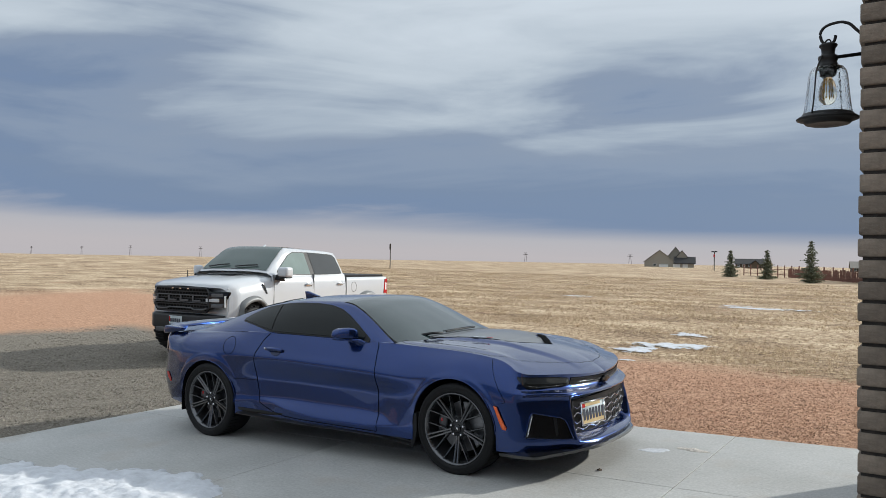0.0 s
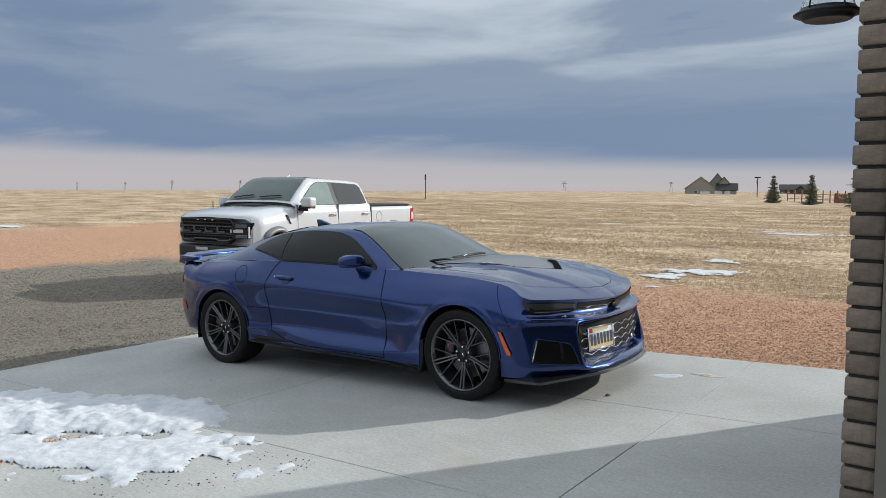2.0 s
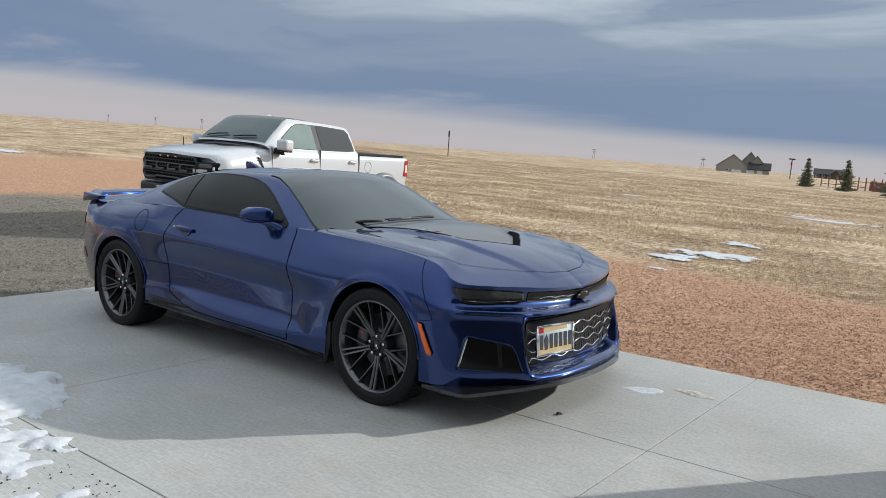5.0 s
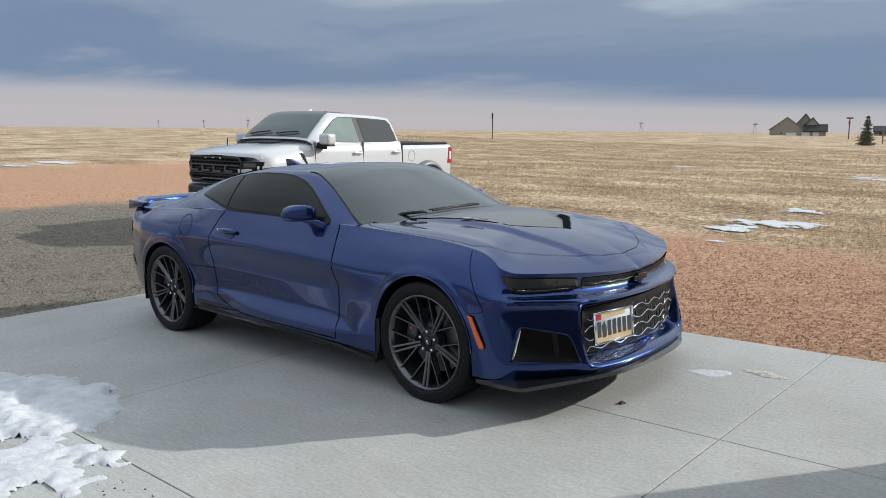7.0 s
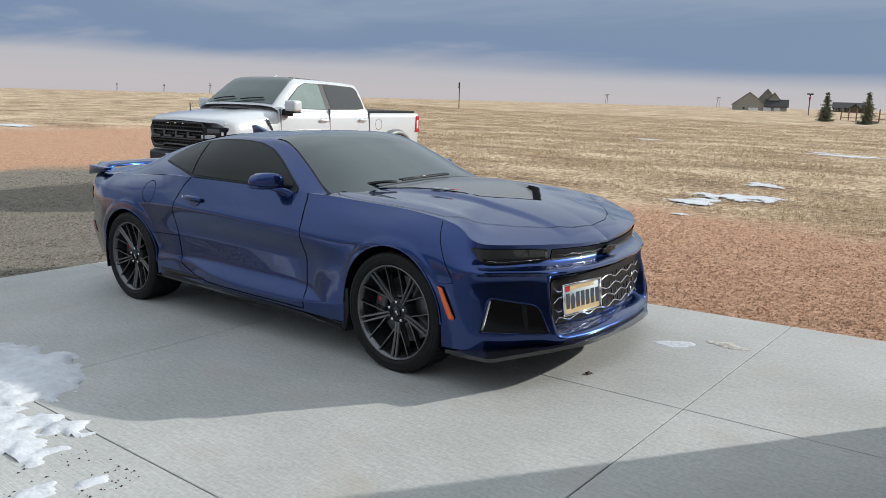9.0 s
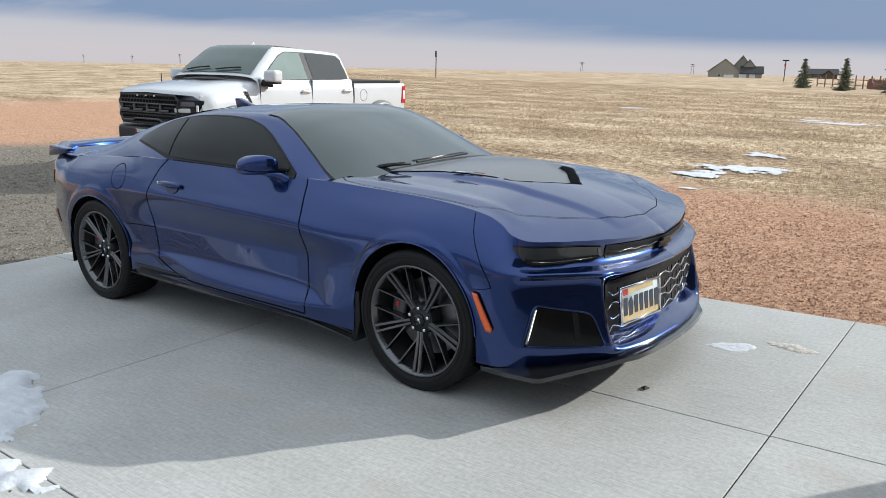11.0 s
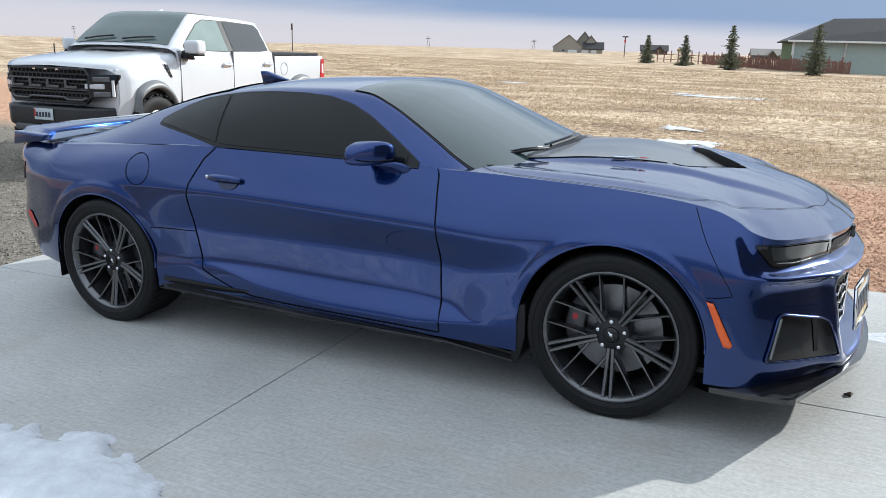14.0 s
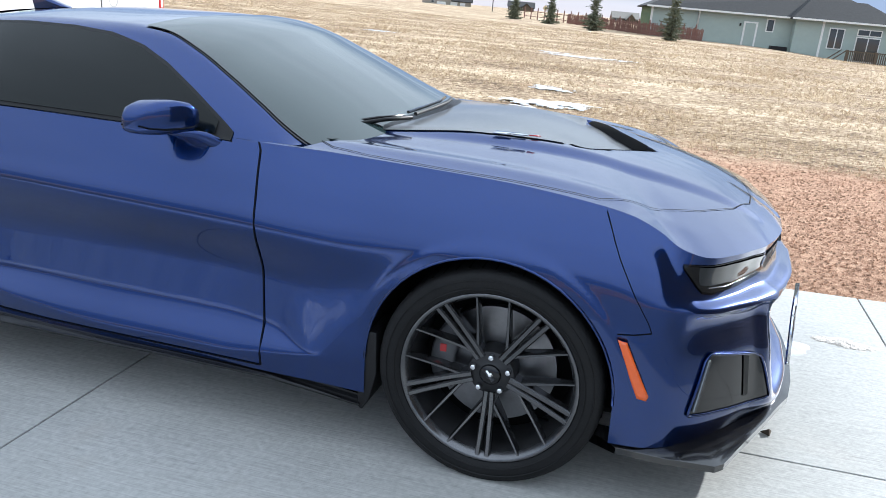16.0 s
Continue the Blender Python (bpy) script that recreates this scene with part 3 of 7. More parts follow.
def build_lantern(x, y, z):
    """z: height of the lowest ring. The bracket is fixed to the brick at larger x."""
    t = thing("wall_lantern", "black metal wall lantern with seeded glass bell shade and filament bulb", "lantern", pose(x, y, z) @ Matrix.Diagonal((0.87, 0.87, 0.88, 1)))
    part("base_plate", lathe([(0.050, 0.004), (0.078, -0.002), (0.086, 0.0), (0.092, 0.006), (0.096, 0.012), (0.112, 0.016), (0.122, 0.020), (0.123, 0.024), (0.114, 0.030), (0.104, 0.036), (0.099, 0.044), (0.094, 0.046)], 48), IRON, t)
    part("glass_bell", lathe([(0.096, 0.044), (0.093, 0.060), (0.088, 0.095), (0.084, 0.130), (0.080, 0.170), (0.076, 0.205), (0.071, 0.224), (0.060, 0.238), (0.044, 0.245),
                               (0.043, 0.242), (0.058, 0.235), (0.068, 0.222), (0.073, 0.204), (0.077, 0.170), (0.081, 0.130), (0.085, 0.095), (0.090, 0.060), (0.093, 0.044)], 48), SEEDED, t, "seeded clear glass bell")
    part("cap", lathe([(0.002, 0.338), (0.032, 0.338), (0.036, 0.334), (0.035, 0.328), (0.028, 0.320), (0.026, 0.300), (0.028, 0.290), (0.038, 0.287), (0.040, 0.280), (0.038, 0.272), (0.034, 0.262), (0.038, 0.252), (0.044, 0.246), (0.044, 0.240), (0.002, 0.240)], 36), IRON, t)
    part("socket", lathe([(0.002, 0.240), (0.032, 0.240), (0.034, 0.225), (0.032, 0.205), (0.020, 0.198), (0.002, 0.198)], 28), IRON, t)
    part("bulb", lathe([(0.014, 0.200), (0.018, 0.190), (0.028, 0.170), (0.035, 0.140), (0.036, 0.115), (0.030, 0.096), (0.018, 0.085), (0.002, 0.082)], 28), BULB_GLASS, t, "clear amber filament bulb")
    bm = bmesh.new()
    for k in range(6):
        a = radians(60 * k + 20)
        tube([(0.012 * math.cos(a), 0.012 * math.sin(a), 0.190), (0.017 * math.cos(a), 0.017 * math.sin(a), 0.110)], 0.0020, 5, bm)
    part("filament", bm, BULB, t, "amber filament rods")
    for a in (radians(242), radians(62)):
        c, q = math.cos(a), math.sin(a)
        part("side_rod", tube([(r * c, r * q, h) for r, h in ((0.038, 0.285), (0.050, 0.268), (0.064, 0.245), (0.078, 0.212), (0.085, 0.150), (0.094, 0.080), (0.103, 0.036))], 0.0034, 6), IRON, t)
    # arched hook from the wall over the cap, curled at its end
    wx = (WX - x) / 0.87
    knots = [(0.028, 0.372), (0.024, 0.352), (0.010, 0.341), (-0.010, 0.341), (-0.026, 0.358), (-0.031, 0.384), (-0.020, 0.408), (0.008, 0.422), (0.044, 0.426), (0.076, 0.416), (0.100, 0.392), (wx - 0.008, 0.350), (wx - 0.005, 0.300), (wx - 0.006, 0.235)]
    us = list(range(len(knots)))
    hook = [(curve_at(us, [k[0] for k in knots], u / 5), 0, curve_at(us, [k[1] for k in knots], u / 5)) for u in range(5 * (len(knots) - 1) + 1)]
    part("hook_arm", tube(hook, 0.0062, 8), IRON, t)
    part("lower_arm", tube([(0.03, 0, 0.280), (wx - 0.004, 0, 0.282)], 0.0075, 8), IRON, t)
    part("wall_plate", box(wx - 0.010, wx, -0.03, 0.03, 0.225, 0.330, 0.004), IRON, t)
    part("ring", tube([(0.010 * math.cos(q), 0, 0.346 + 0.012 * math.sin(q)) for q in [2 * math.pi * k / 16 for k in range(17)]], 0.0035, 6), IRON, t)


build_lantern(4.152, -2.73, 2.179)

# ---- blue sports coupe (built about the middle of its wheelbase, nose along +x) ----
AXLE_F, AXLE_R = 1.406, -1.415
ARCH = {1.395: (0.330, 0.381), -1.438: (0.330, 0.379)}     # middle of each wheel opening along x: its height and radius
FLARE = {1.395: 0.428, -1.438: 0.452}                       # outer edge of the raised band round each opening

# stations round the right flank from tail to nose: plan x, plan y, inset direction, heights and insets at seven levels
STATIONS = [
    # x, half width, (dx, dy) of the inset, z levels, insets
    (-2.395, 0.000, (1, 0), (0.30, 0.40, 0.52, 0.66, 0.80, 0.90, 0.955), (0.06, 0.03, 0.02, 0.06, 0.03, -0.01, 0.03)),
    (-2.380, 0.350, (1, -0.1), (0.30, 0.40, 0.52, 0.66, 0.80, 0.90, 0.955), (0.06, 0.03, 0.02, 0.06, 0.03, -0.01, 0.03)),
    (-2.325, 0.645, (1, -0.3), (0.29, 0.40, 0.52, 0.66, 0.80, 0.90, 0.955), (0.06, 0.03, 0.01, 0.04, 0.02, -0.01, 0.03)),
    (-2.205, 0.820, (0.7, -0.7), (0.28, 0.39, 0.52, 0.66, 0.79, 0.89, 0.950), (0.05, 0.02, 0.0, 0.02, 0.02, 0.03, 0.08)),
    (-2.000, 0.890, (0.2, -1), (0.27, 0.38, 0.52, 0.66, 0.78, 0.88, 0.950), (0.04, 0.02, 0.0, 0.01, 0.015, 0.05, 0.12)),
    (-1.800, 0.925, (0, -1), (0.26, 0.37, 0.52, 0.66, 0.78, 0.88, 0.955), (0.03, 0.02, 0.0, 0.0, 0.014, 0.05, 0.13)),
    (-1.438, 0.943, (0, -1), (0.24, 0.36, 0.52, 0.66, 0.775, 0.900, 0.968), (0.02, 0.02, 0.01, 0.004, 0.016, 0.064, 0.150)),
    (-1.120, 0.938, (0, -1), (0.235, 0.34, 0.44, 0.60, 0.775, 0.905, 0.980), (0.02, 0.018, 0.034, 0.026, 0.026, 0.064, 0.126)),
    (-0.850, 0.933, (0, -1), (0.235, 0.370, 0.412, 0.58, 0.772, 0.872, 0.994), (0.020, 0.022, 0.030, 0.036, 0.014, 0.046, 0.096)),
    (-0.690, 0.931, (0, -1), (0.232, 0.380, 0.409, 0.58, 0.768, 0.866, 0.990), (0.014, 0.030, 0.042, 0.050, 0.008, 0.042, 0.088)),
    (-0.350, 0.930, (0, -1), (0.228, 0.322, 0.404, 0.58, 0.757, 0.858, 0.981), (0.012, 0.004, 0.052, 0.062, 0.004, 0.042, 0.094)),
    (0.100, 0.930, (0, -1), (0.224, 0.275, 0.395, 0.57, 0.732, 0.845, 0.966), (0.010, 0.000, 0.056, 0.066, 0.002, 0.046, 0.102)),
    (0.500, 0.934, (0, -1), (0.220, 0.272, 0.386, 0.56, 0.711, 0.835, 0.952), (0.010, 0.000, 0.056, 0.064, 0.002, 0.052, 0.116)),
    (0.680, 0.938, (0, -1), (0.216, 0.290, 0.368, 0.55, 0.703, 0.830, 0.945), (0.010, 0.004, 0.044, 0.056, 0.003, 0.058, 0.130)),
    (0.830, 0.941, (0, -1), (0.214, 0.300, 0.314, 0.54, 0.697, 0.826, 0.939), (0.012, 0.012, 0.015, 0.040, 0.006, 0.064, 0.142)),
    (0.960, 0.945, (0, -1), (0.212, 0.310, 0.42, 0.56, 0.692, 0.822, 0.931), (0.012, 0.014, 0.022, 0.030, 0.012, 0.068, 0.150)),
    (1.150, 0.951, (0, -1), (0.21, 0.34, 0.48, 0.60, 0.705, 0.826, 0.920), (0.010, 0.012, 0.014, 0.014, 0.016, 0.072, 0.158)),
    (1.395, 0.955, (0, -1), (0.21, 0.35, 0.50, 0.62, 0.720, 0.832, 0.905), (0.010, 0.010, 0.006, 0.004, 0.016, 0.074, 0.160)),
    (1.600, 0.956, (0, -1), (0.21, 0.34, 0.48, 0.61, 0.705, 0.820, 0.884), (0.012, 0.010, 0.004, 0.004, 0.018, 0.074, 0.150)),
    (1.760, 0.955, (0, -1), (0.21, 0.32, 0.47, 0.590, 0.680, 0.792, 0.856), (0.010, 0.006, 0.002, 0.004, 0.016, 0.066, 0.140)),
    (1.850, 0.947, (-0.05, -1), (0.21, 0.30, 0.47, 0.578, 0.648, 0.745, 0.822), (0.006, 0.002, 0.0, 0.003, 0.012, 0.052, 0.118)),
    (1.920, 0.926, (-0.25, -0.95), (0.212, 0.290, 0.475, 0.574, 0.634, 0.692, 0.790), (0.006, 0.0, 0.003, 0.008, 0.012, 0.048, 0.078)),
    (1.985, 0.882, (-0.45, -0.9), (0.214, 0.280, 0.48, 0.590, 0.628, 0.658, 0.770), (0.008, -0.002, 0.008, 0.024, -0.008, 0.050, 0.048)),
    (2.085, 0.757, (-0.6, -0.75), (0.214, 0.275, 0.47, 0.585, 0.618, 0.652, 0.757), (0.0, -0.014, 0.002, 0.024, -0.016, 0.058, 0.040)),
    (2.150, 0.642, (-0.8, -0.5), (0.212, 0.265, 0.45, 0.578, 0.609, 0.649, 0.750), (-0.010, -0.030, -0.012, 0.014, -0.026, 0.062, 0.038)),
    (2.190, 0.557, (-0.95, -0.25), (0.208, 0.250, 0.42, 0.558, 0.602, 0.650, 0.745), (-0.030, -0.060, -0.030, -0.004, -0.028, 0.060, 0.036)),
    (2.206, 0.505, (-1, -0.1), (0.205, 0.246, 0.300, 0.552, 0.595, 0.647, 0.742), (-0.05, -0.07, 0.020, 0.024, -0.028, 0.058, 0.036)),
    (2.226, 0.430, (-1, -0.05), (0.204, 0.242, 0.290, 0.556, 0.589, 0.642, 0.735), (-0.05, -0.07, 0.034, 0.030, -0.032, 0.058, 0.034)),
    (2.262, 0.230, (-1, 0), (0.202, 0.240, 0.285, 0.557, 0.586, 0.636, 0.722), (-0.05, -0.068, 0.036, 0.034, -0.038, 0.056, 0.026)),
    (2.275, 0.000, (-1, 0), (0.202, 0.240, 0.285, 0.557, 0.586, 0.634, 0.712), (-0.05, -0.068, 0.036, 0.034, -0.042, 0.050, 0.018)),
]
FIRST_FRONT = 19            # the station from which the flank turns into the front
# arc length along the plan, the surface's first coordinate
S_KNOT = [0.0]
for _a, _b in zip(STATIONS, STATIONS[1:]):
    S_KNOT.append(S_KNOT[-1] + math.hypot(_b[0] - _a[0], _b[1] - _a[1]))
S_END = S_KNOT[-1]


CREASE = {1: 0.005, 2: 0.004, 3: 0.014, 4: 0.005, 5: 0.020}        # levels that turn sharply, and how softly


def _columns():
    cols = []
    for x, w, d, zs, ins in STATIONS:
        n = math.hypot(*d)
        zz, ii = [], []
        for k in range(7):
            soft = CREASE.get(k, 0.0)
            if not soft:
                zz.append(zs[k]); ii.append(ins[k]); continue
            lo, hi = min(soft, (zs[k] - zs[k - 1]) * 0.3), min(soft, (zs[k + 1] - zs[k]) * 0.3)
            zz += [zs[k] - lo, zs[k] + hi]
            ii += [ins[k] + (ins[k - 1] - ins[k]) * lo / (zs[k] - zs[k - 1]), ins[k] + (ins[k + 1] - ins[k]) * hi / (zs[k + 1] - zs[k])]
        cols.append([(x + d[0] / n * i, w + d[1] / n * i, z) for z, i in zip(zz, ii)])
    return cols


COLS = _columns()


@functools.lru_cache(maxsize=20000)
def flank_column(s):
    return [tuple(curve_at(S_KNOT, [c[k][a] for c in COLS], s) for a in range(3)) for k in range(12)]


def arch_band(x, z):
    """How far the band round a wheel opening stands proud of the flank."""
    for ax, rc in FLARE.items():
        r = math.hypot(x - ax, z - ARCH[ax][0])
        if r < rc + 0.02:
            t = min(1.0, max(0.0, (rc + 0.004 - r) / 0.016))
            return 0.006 * t * t * (3 - 2 * t) * min(1.0, max(0.0, (z - 0.40) / 0.16))
    return 0.0


def on_flank(s, z, out=0.0):
    """A point of the right flank (y negative) at arc s and height z, pushed out along the normal."""
    def raw(s_, z_):
        c = flank_column(min(max(s_, 0), S_END))
        zs = [p[2] for p in c]
        z_ = min(max(z_, zs[0]), zs[-1])
        # panels bow a little between their creases
        px, py = [p[0] for p in c], [p[1] for p in c]
        x_ = 0.7 * curve_at(zs, px, z_) + 0.3 * float(np.interp(z_, zs, px))
        y_ = 0.7 * curve_at(zs, py, z_) + 0.3 * float(np.interp(z_, zs, py))
        return Vector((x_, -y_ - arch_band(x_, z_), z_))
    p = raw(s, z)
    if out:
        e = 0.004
        a = raw(min(s + e, S_END), z) - raw(max(s - e, 0), z)
        b = raw(s, z + e) - raw(s, z - e)
        n = a.cross(b)
        if n.length > 1e-12:
            n.normalize()
            p = p + n * out
    return p


_SX = [S_KNOT[2] + (S_END - S_KNOT[2]) * i / 1500 for i in range(1501)]
_XX = [curve_at(S_KNOT, [st[0] for st in STATIONS], q) for q in _SX]


def s_at(x):
    """Arc position on the flank for a plan x."""
    return float(np.interp(x, _XX, _SX))


def mirrored(pts):
    return [Vector((p[0], -p[1], p[2])) for p in pts]


def arch_floor(x, zlow):
    """Lower edge of the flank at x: the sill, or the edge of a wheel opening."""
    for ax, (zc, r) in ARCH.items():
        if abs(x - ax) < r - 1e-6:
            return zc + math.sqrt(r * r - (x - ax) ** 2)
    return zlow


def flank_rows(side):
    """Columns of points, from below upward, split at the wheel openings."""
    marks = []
    s = 0.0
    while s < S_END:
        marks.append((s, None)); s += 0.020 if s < S_KNOT[FIRST_FRONT] else 0.011
    marks.append((S_END, None))
    for ax, (zc, r) in ARCH.items():
        for k in range(49):
            a = math.pi * k / 48
            marks.append((s_at(ax - r * math.cos(a) * 0.99999), "in"))
        marks += [(s_at(ax - r) - 0.0005, "out"), (s_at(ax + r) + 0.0005, "out")]
    marks.sort(key=lambda m: m[0])
    rows = []
    for s, tag in marks:
        c = flank_column(s)
        z0, z1 = c[0][2], c[-1][2]
        x = curve_at(S_KNOT, [st[0] for st in STATIONS], s)
        zb = arch_floor(x, z0) if 4 < np.searchsorted(S_KNOT, s) < FIRST_FRONT + 2 else z0
        if tag == "out":
            zb = z0
        kz = [q[2] for q in c]
        row = [on_flank(s, max(zb, z0))]
        for k in range(11):
            m = 2 if k % 2 else 7
            row += [on_flank(s, max(zb, kz[k] + (kz[k + 1] - kz[k]) * j / m)) for j in range(1, m + 1)]
        rows.append(row)
    if side > 0:
        rows = [mirrored(r) for r in rows]
    return rows


def patch(points_lo, points_hi, at, n=6, bm=None):
    """A strip of surface between two edges given in surface coordinates; at() maps them to space."""
    rows = []
    for (a0, b0), (a1, b1) in zip(points_lo, points_hi):
        rows.append([at(a0 + (a1 - a0) * k / n, b0 + (b1 - b0) * k / n) for k in range(n + 1)])
    return grid_mesh(rows, bm)


def between(lo, hi, a0, a1, n):
    """Edges of a patch: lo and hi are polylines (a, b); n steps from a0 to a1."""
    aa = [a0 + (a1 - a0) * i / n for i in range(n + 1)]
    return [(a, line_at(lo, a)) for a in aa], [(a, line_at(hi, a)) for a in aa]


def ribbon(path, width, at, bm=None, lift=0.0025):
    """A narrow strip that follows a path on a surface (panel gaps)."""
    out = bm or bmesh.new()
    fine = []
    for p, q in zip(path, path[1:]):
        n = max(1, int(math.hypot(q[0] - p[0], q[1] - p[1]) / 0.03))
        fine += [(p[0] + (q[0] - p[0]) * k / n, p[1] + (q[1] - p[1]) * k / n) for k in range(n)]
    fine.append(path[-1])
    rows = []
    for i, p in enumerate(fine):
        a, b = fine[max(i - 1, 0)], fine[min(i + 1, len(fine) - 1)]
        d = Vector((b[0] - a[0], b[1] - a[1]))
        if d.length < 1e-9:
            continue
        d.normalize()
        nx, ny = -d.y * width / 2, d.x * width / 2
        rows.append([at(p[0] - nx, p[1] - ny, lift), at(p[0], p[1], lift * 1.3), at(p[0] + nx, p[1] + ny, lift)])
    return grid_mesh(rows, out)


# cabin: for each plan x, points from the waist up over the roof to the middle
CAB_X = [-1.95, -1.70, -1.45, -1.20, -0.95, -0.70, -0.40, -0.10, 0.10, 0.25, 0.40, 0.55, 0.66, 0.76, 0.97]
WAIST_Y = [0.70, 0.735, 0.775, 0.80, 0.825, 0.838, 0.832, 0.824, 0.822, 0.820, 0.818, 0.814, 0.806, 0.79, 0.74]
WAIST_Z = [0.958, 0.968, 0.972, 0.982, 0.992, 0.990, 0.982, 0.972, 0.968, 0.964, 0.958, 0.952, 0.944, 0.934, 0.90]
RAIL_Y = [0.66, 0.665, 0.650, 0.630, 0.605, 0.590, 0.582, 0.585, 0.590, 0.622, 0.668, 0.718, 0.755, 0.775, 0.735]
RAIL_Z = [0.966, 1.000, 1.070, 1.148, 1.212, 1.252, 1.272, 1.270, 1.252, 1.198, 1.122, 1.038, 0.975, 0.930, 0.885]
MID_Z = [0.978, 1.045, 1.122, 1.198, 1.262, 1.296, 1.313, 1.311, 1.300, 1.268, 1.208, 1.144, 1.095, 1.050, 0.955]


def cabin_section(x, n_side=12, n_top=16):
    wy, wz, ry, rz, mz = (curve_at(CAB_X, a, x) for a in (WAIST_Y, WAIST_Z, RAIL_Y, RAIL_Z, MID_Z))
    out = []
    for k in range(n_side):
        t = k / n_side
        bulge = 0.022 * math.sin(math.pi * t) * min(1, (rz - wz) / 0.2)
        out.append((x, wy + (ry - wy) * t + bulge, wz + (rz - wz) * t))
    for k in range(n_top + 1):
        t = k / n_top
        y = ry * (1 - t)
        q = 1 - (y / ry) ** 2 if ry else 1
        out.append((x, y, rz + (mz - rz) * (0.55 * q + 0.45 * (1 - (y / ry) ** 4))))
    return out


def on_cabin_side(x, f, out=0.0):
    """f: 0 at the waist, 1 at the roof rail."""
    def raw(x_, f_):
        wy, wz, ry, rz = (curve_at(CAB_X, a, x_) for a in (WAIST_Y, WAIST_Z, RAIL_Y, RAIL_Z))
        b = 0.022 * math.sin(math.pi * min(max(f_, 0), 1)) * min(1, (rz - wz) / 0.2)
        return Vector((x_, -(wy + (ry - wy) * f_ + b), wz + (rz - wz) * f_))
    p = raw(x, f)
    if out:
        e = 0.01
        n = (raw(x + e, f) - raw(x - e, f)).cross(raw(x, f + e) - raw(x, f - e)).normalized()
        p = p + n * out
    return p


def cabin_side_z(x, z, out=0.0):
    wz, rz = curve_at(CAB_X, WAIST_Z, x), curve_at(CAB_X, RAIL_Z, x)
    f = (z - wz) / max(0.02, rz - wz)
    return on_cabin_side(x, min(max(f, -0.1), 1.08), out)


def on_cabin_top(x, y, out=0.0):
    def raw(x_, y_):
        ry, rz, mz = (curve_at(CAB_X, a, x_) for a in (RAIL_Y, RAIL_Z, MID_Z))
        k = min(1, abs(y_) / ry)
        q = 1 - k ** 2
        return Vector((x_, y_, rz + (mz - rz) * (0.55 * q + 0.45 * (1 - k ** 4))))
    p = raw(x, y)
    if out:
        e = 0.01
        n = (raw(x + e, y) - raw(x - e, y)).cross(raw(x, y + e) - raw(x, y - e)).normalized()
        p = p + n * out
    return p


# hood: fans from its side edge to the middle line
HOOD_MID = [(0.70, 0.965), (0.85, 0.982), (1.05, 0.982), (1.25, 0.970), (1.45, 0.949), (1.65, 0.917), (1.85, 0.877), (2.00, 0.838), (2.12, 0.790), (2.20, 0.748), (2.253, 0.708)]


def insert_half(x):
    """Half width of the hood insert: it narrows forward and ends in a blunt arrow."""
    if x > 1.573:
        return max(0.0, 0.311 * (1.785 - x) / (1.785 - 1.573))
    return 0.50 - (0.50 - 0.311) * (x - 0.85) / (1.573 - 0.85)


def hood_point(s, w, side=-1, out=0.0):
    """w: 0 at the side edge, 1 at the middle line."""
    e = flank_column(s)[-1]
    s0, s1 = s_at(0.70), S_END
    k = (s - s0) / (s1 - s0)
    # middle line position: keeps level with the edge at the rear, runs ahead towards the nose
    cx = 0.70 + (2.253 - 0.70) * (1 - (1 - k) ** 1.18)
    cz = curve_at([p[0] for p in HOOD_MID], [p[1] for p in HOOD_MID], cx)
    x = e[0] + (cx - e[0]) * (1 - (1 - w) ** 1.5)
    y = e[1] * (1 - w)
    z = e[2] + (cz - e[2]) * (1 - (1 - w) ** 1.9)
    # raised centre bulge with crisp shoulders, fender crests, and the sunk front of the insert
    half = 0.46 - 0.17 * min(1, max(0, (x - 0.9) / 1.2))
    bulge = 0.020 * min(1, max(0, (half + 0.05 - abs(y)) / 0.055)) * math.sin(math.pi * min(1, max(0, (x - 0.75) / 1.42))) ** 0.6 if 0.75 < x < 2.17 else 0
    crest = 0.008 * math.exp(-((abs(y) - 0.70) / 0.05) ** 2) * min(1, max(0, (2.0 - x) / 0.5))
    inside = insert_half(x) - abs(y)
    if inside > 0:
        bulge -= 0.036 * min(1, max(0, (x - 1.22) / 0.40)) ** 1.5 * min(1, inside / (0.010 if x > 1.5 else 0.06))
    return Vector((x, side * y, z + bulge + crest + out))


def hood_xy(x, y, out=0.0):
    """The hood's point at plan place x, y (y negative: right side)."""
    side = -1 if y < 0 else 1
    w_lo, w_hi = 0.0, 1.0
    s = s_at(min(x, 2.1))
    w = 0.5
    s0 = s_at(0.70)
    for _ in range(30):
        p = hood_point(s, w, side)
        ey, ex = abs(y) - abs(p.y), x - p.x
        e = flank_column(s)[-1]
        w = min(1, max(0, w - ey / max(0.05, e[1])))
        s = min(S_END - 0.02, max(s0, s + ex * 0.7))
    p = hood_point(s, w, side)
    p.z += out
    return p


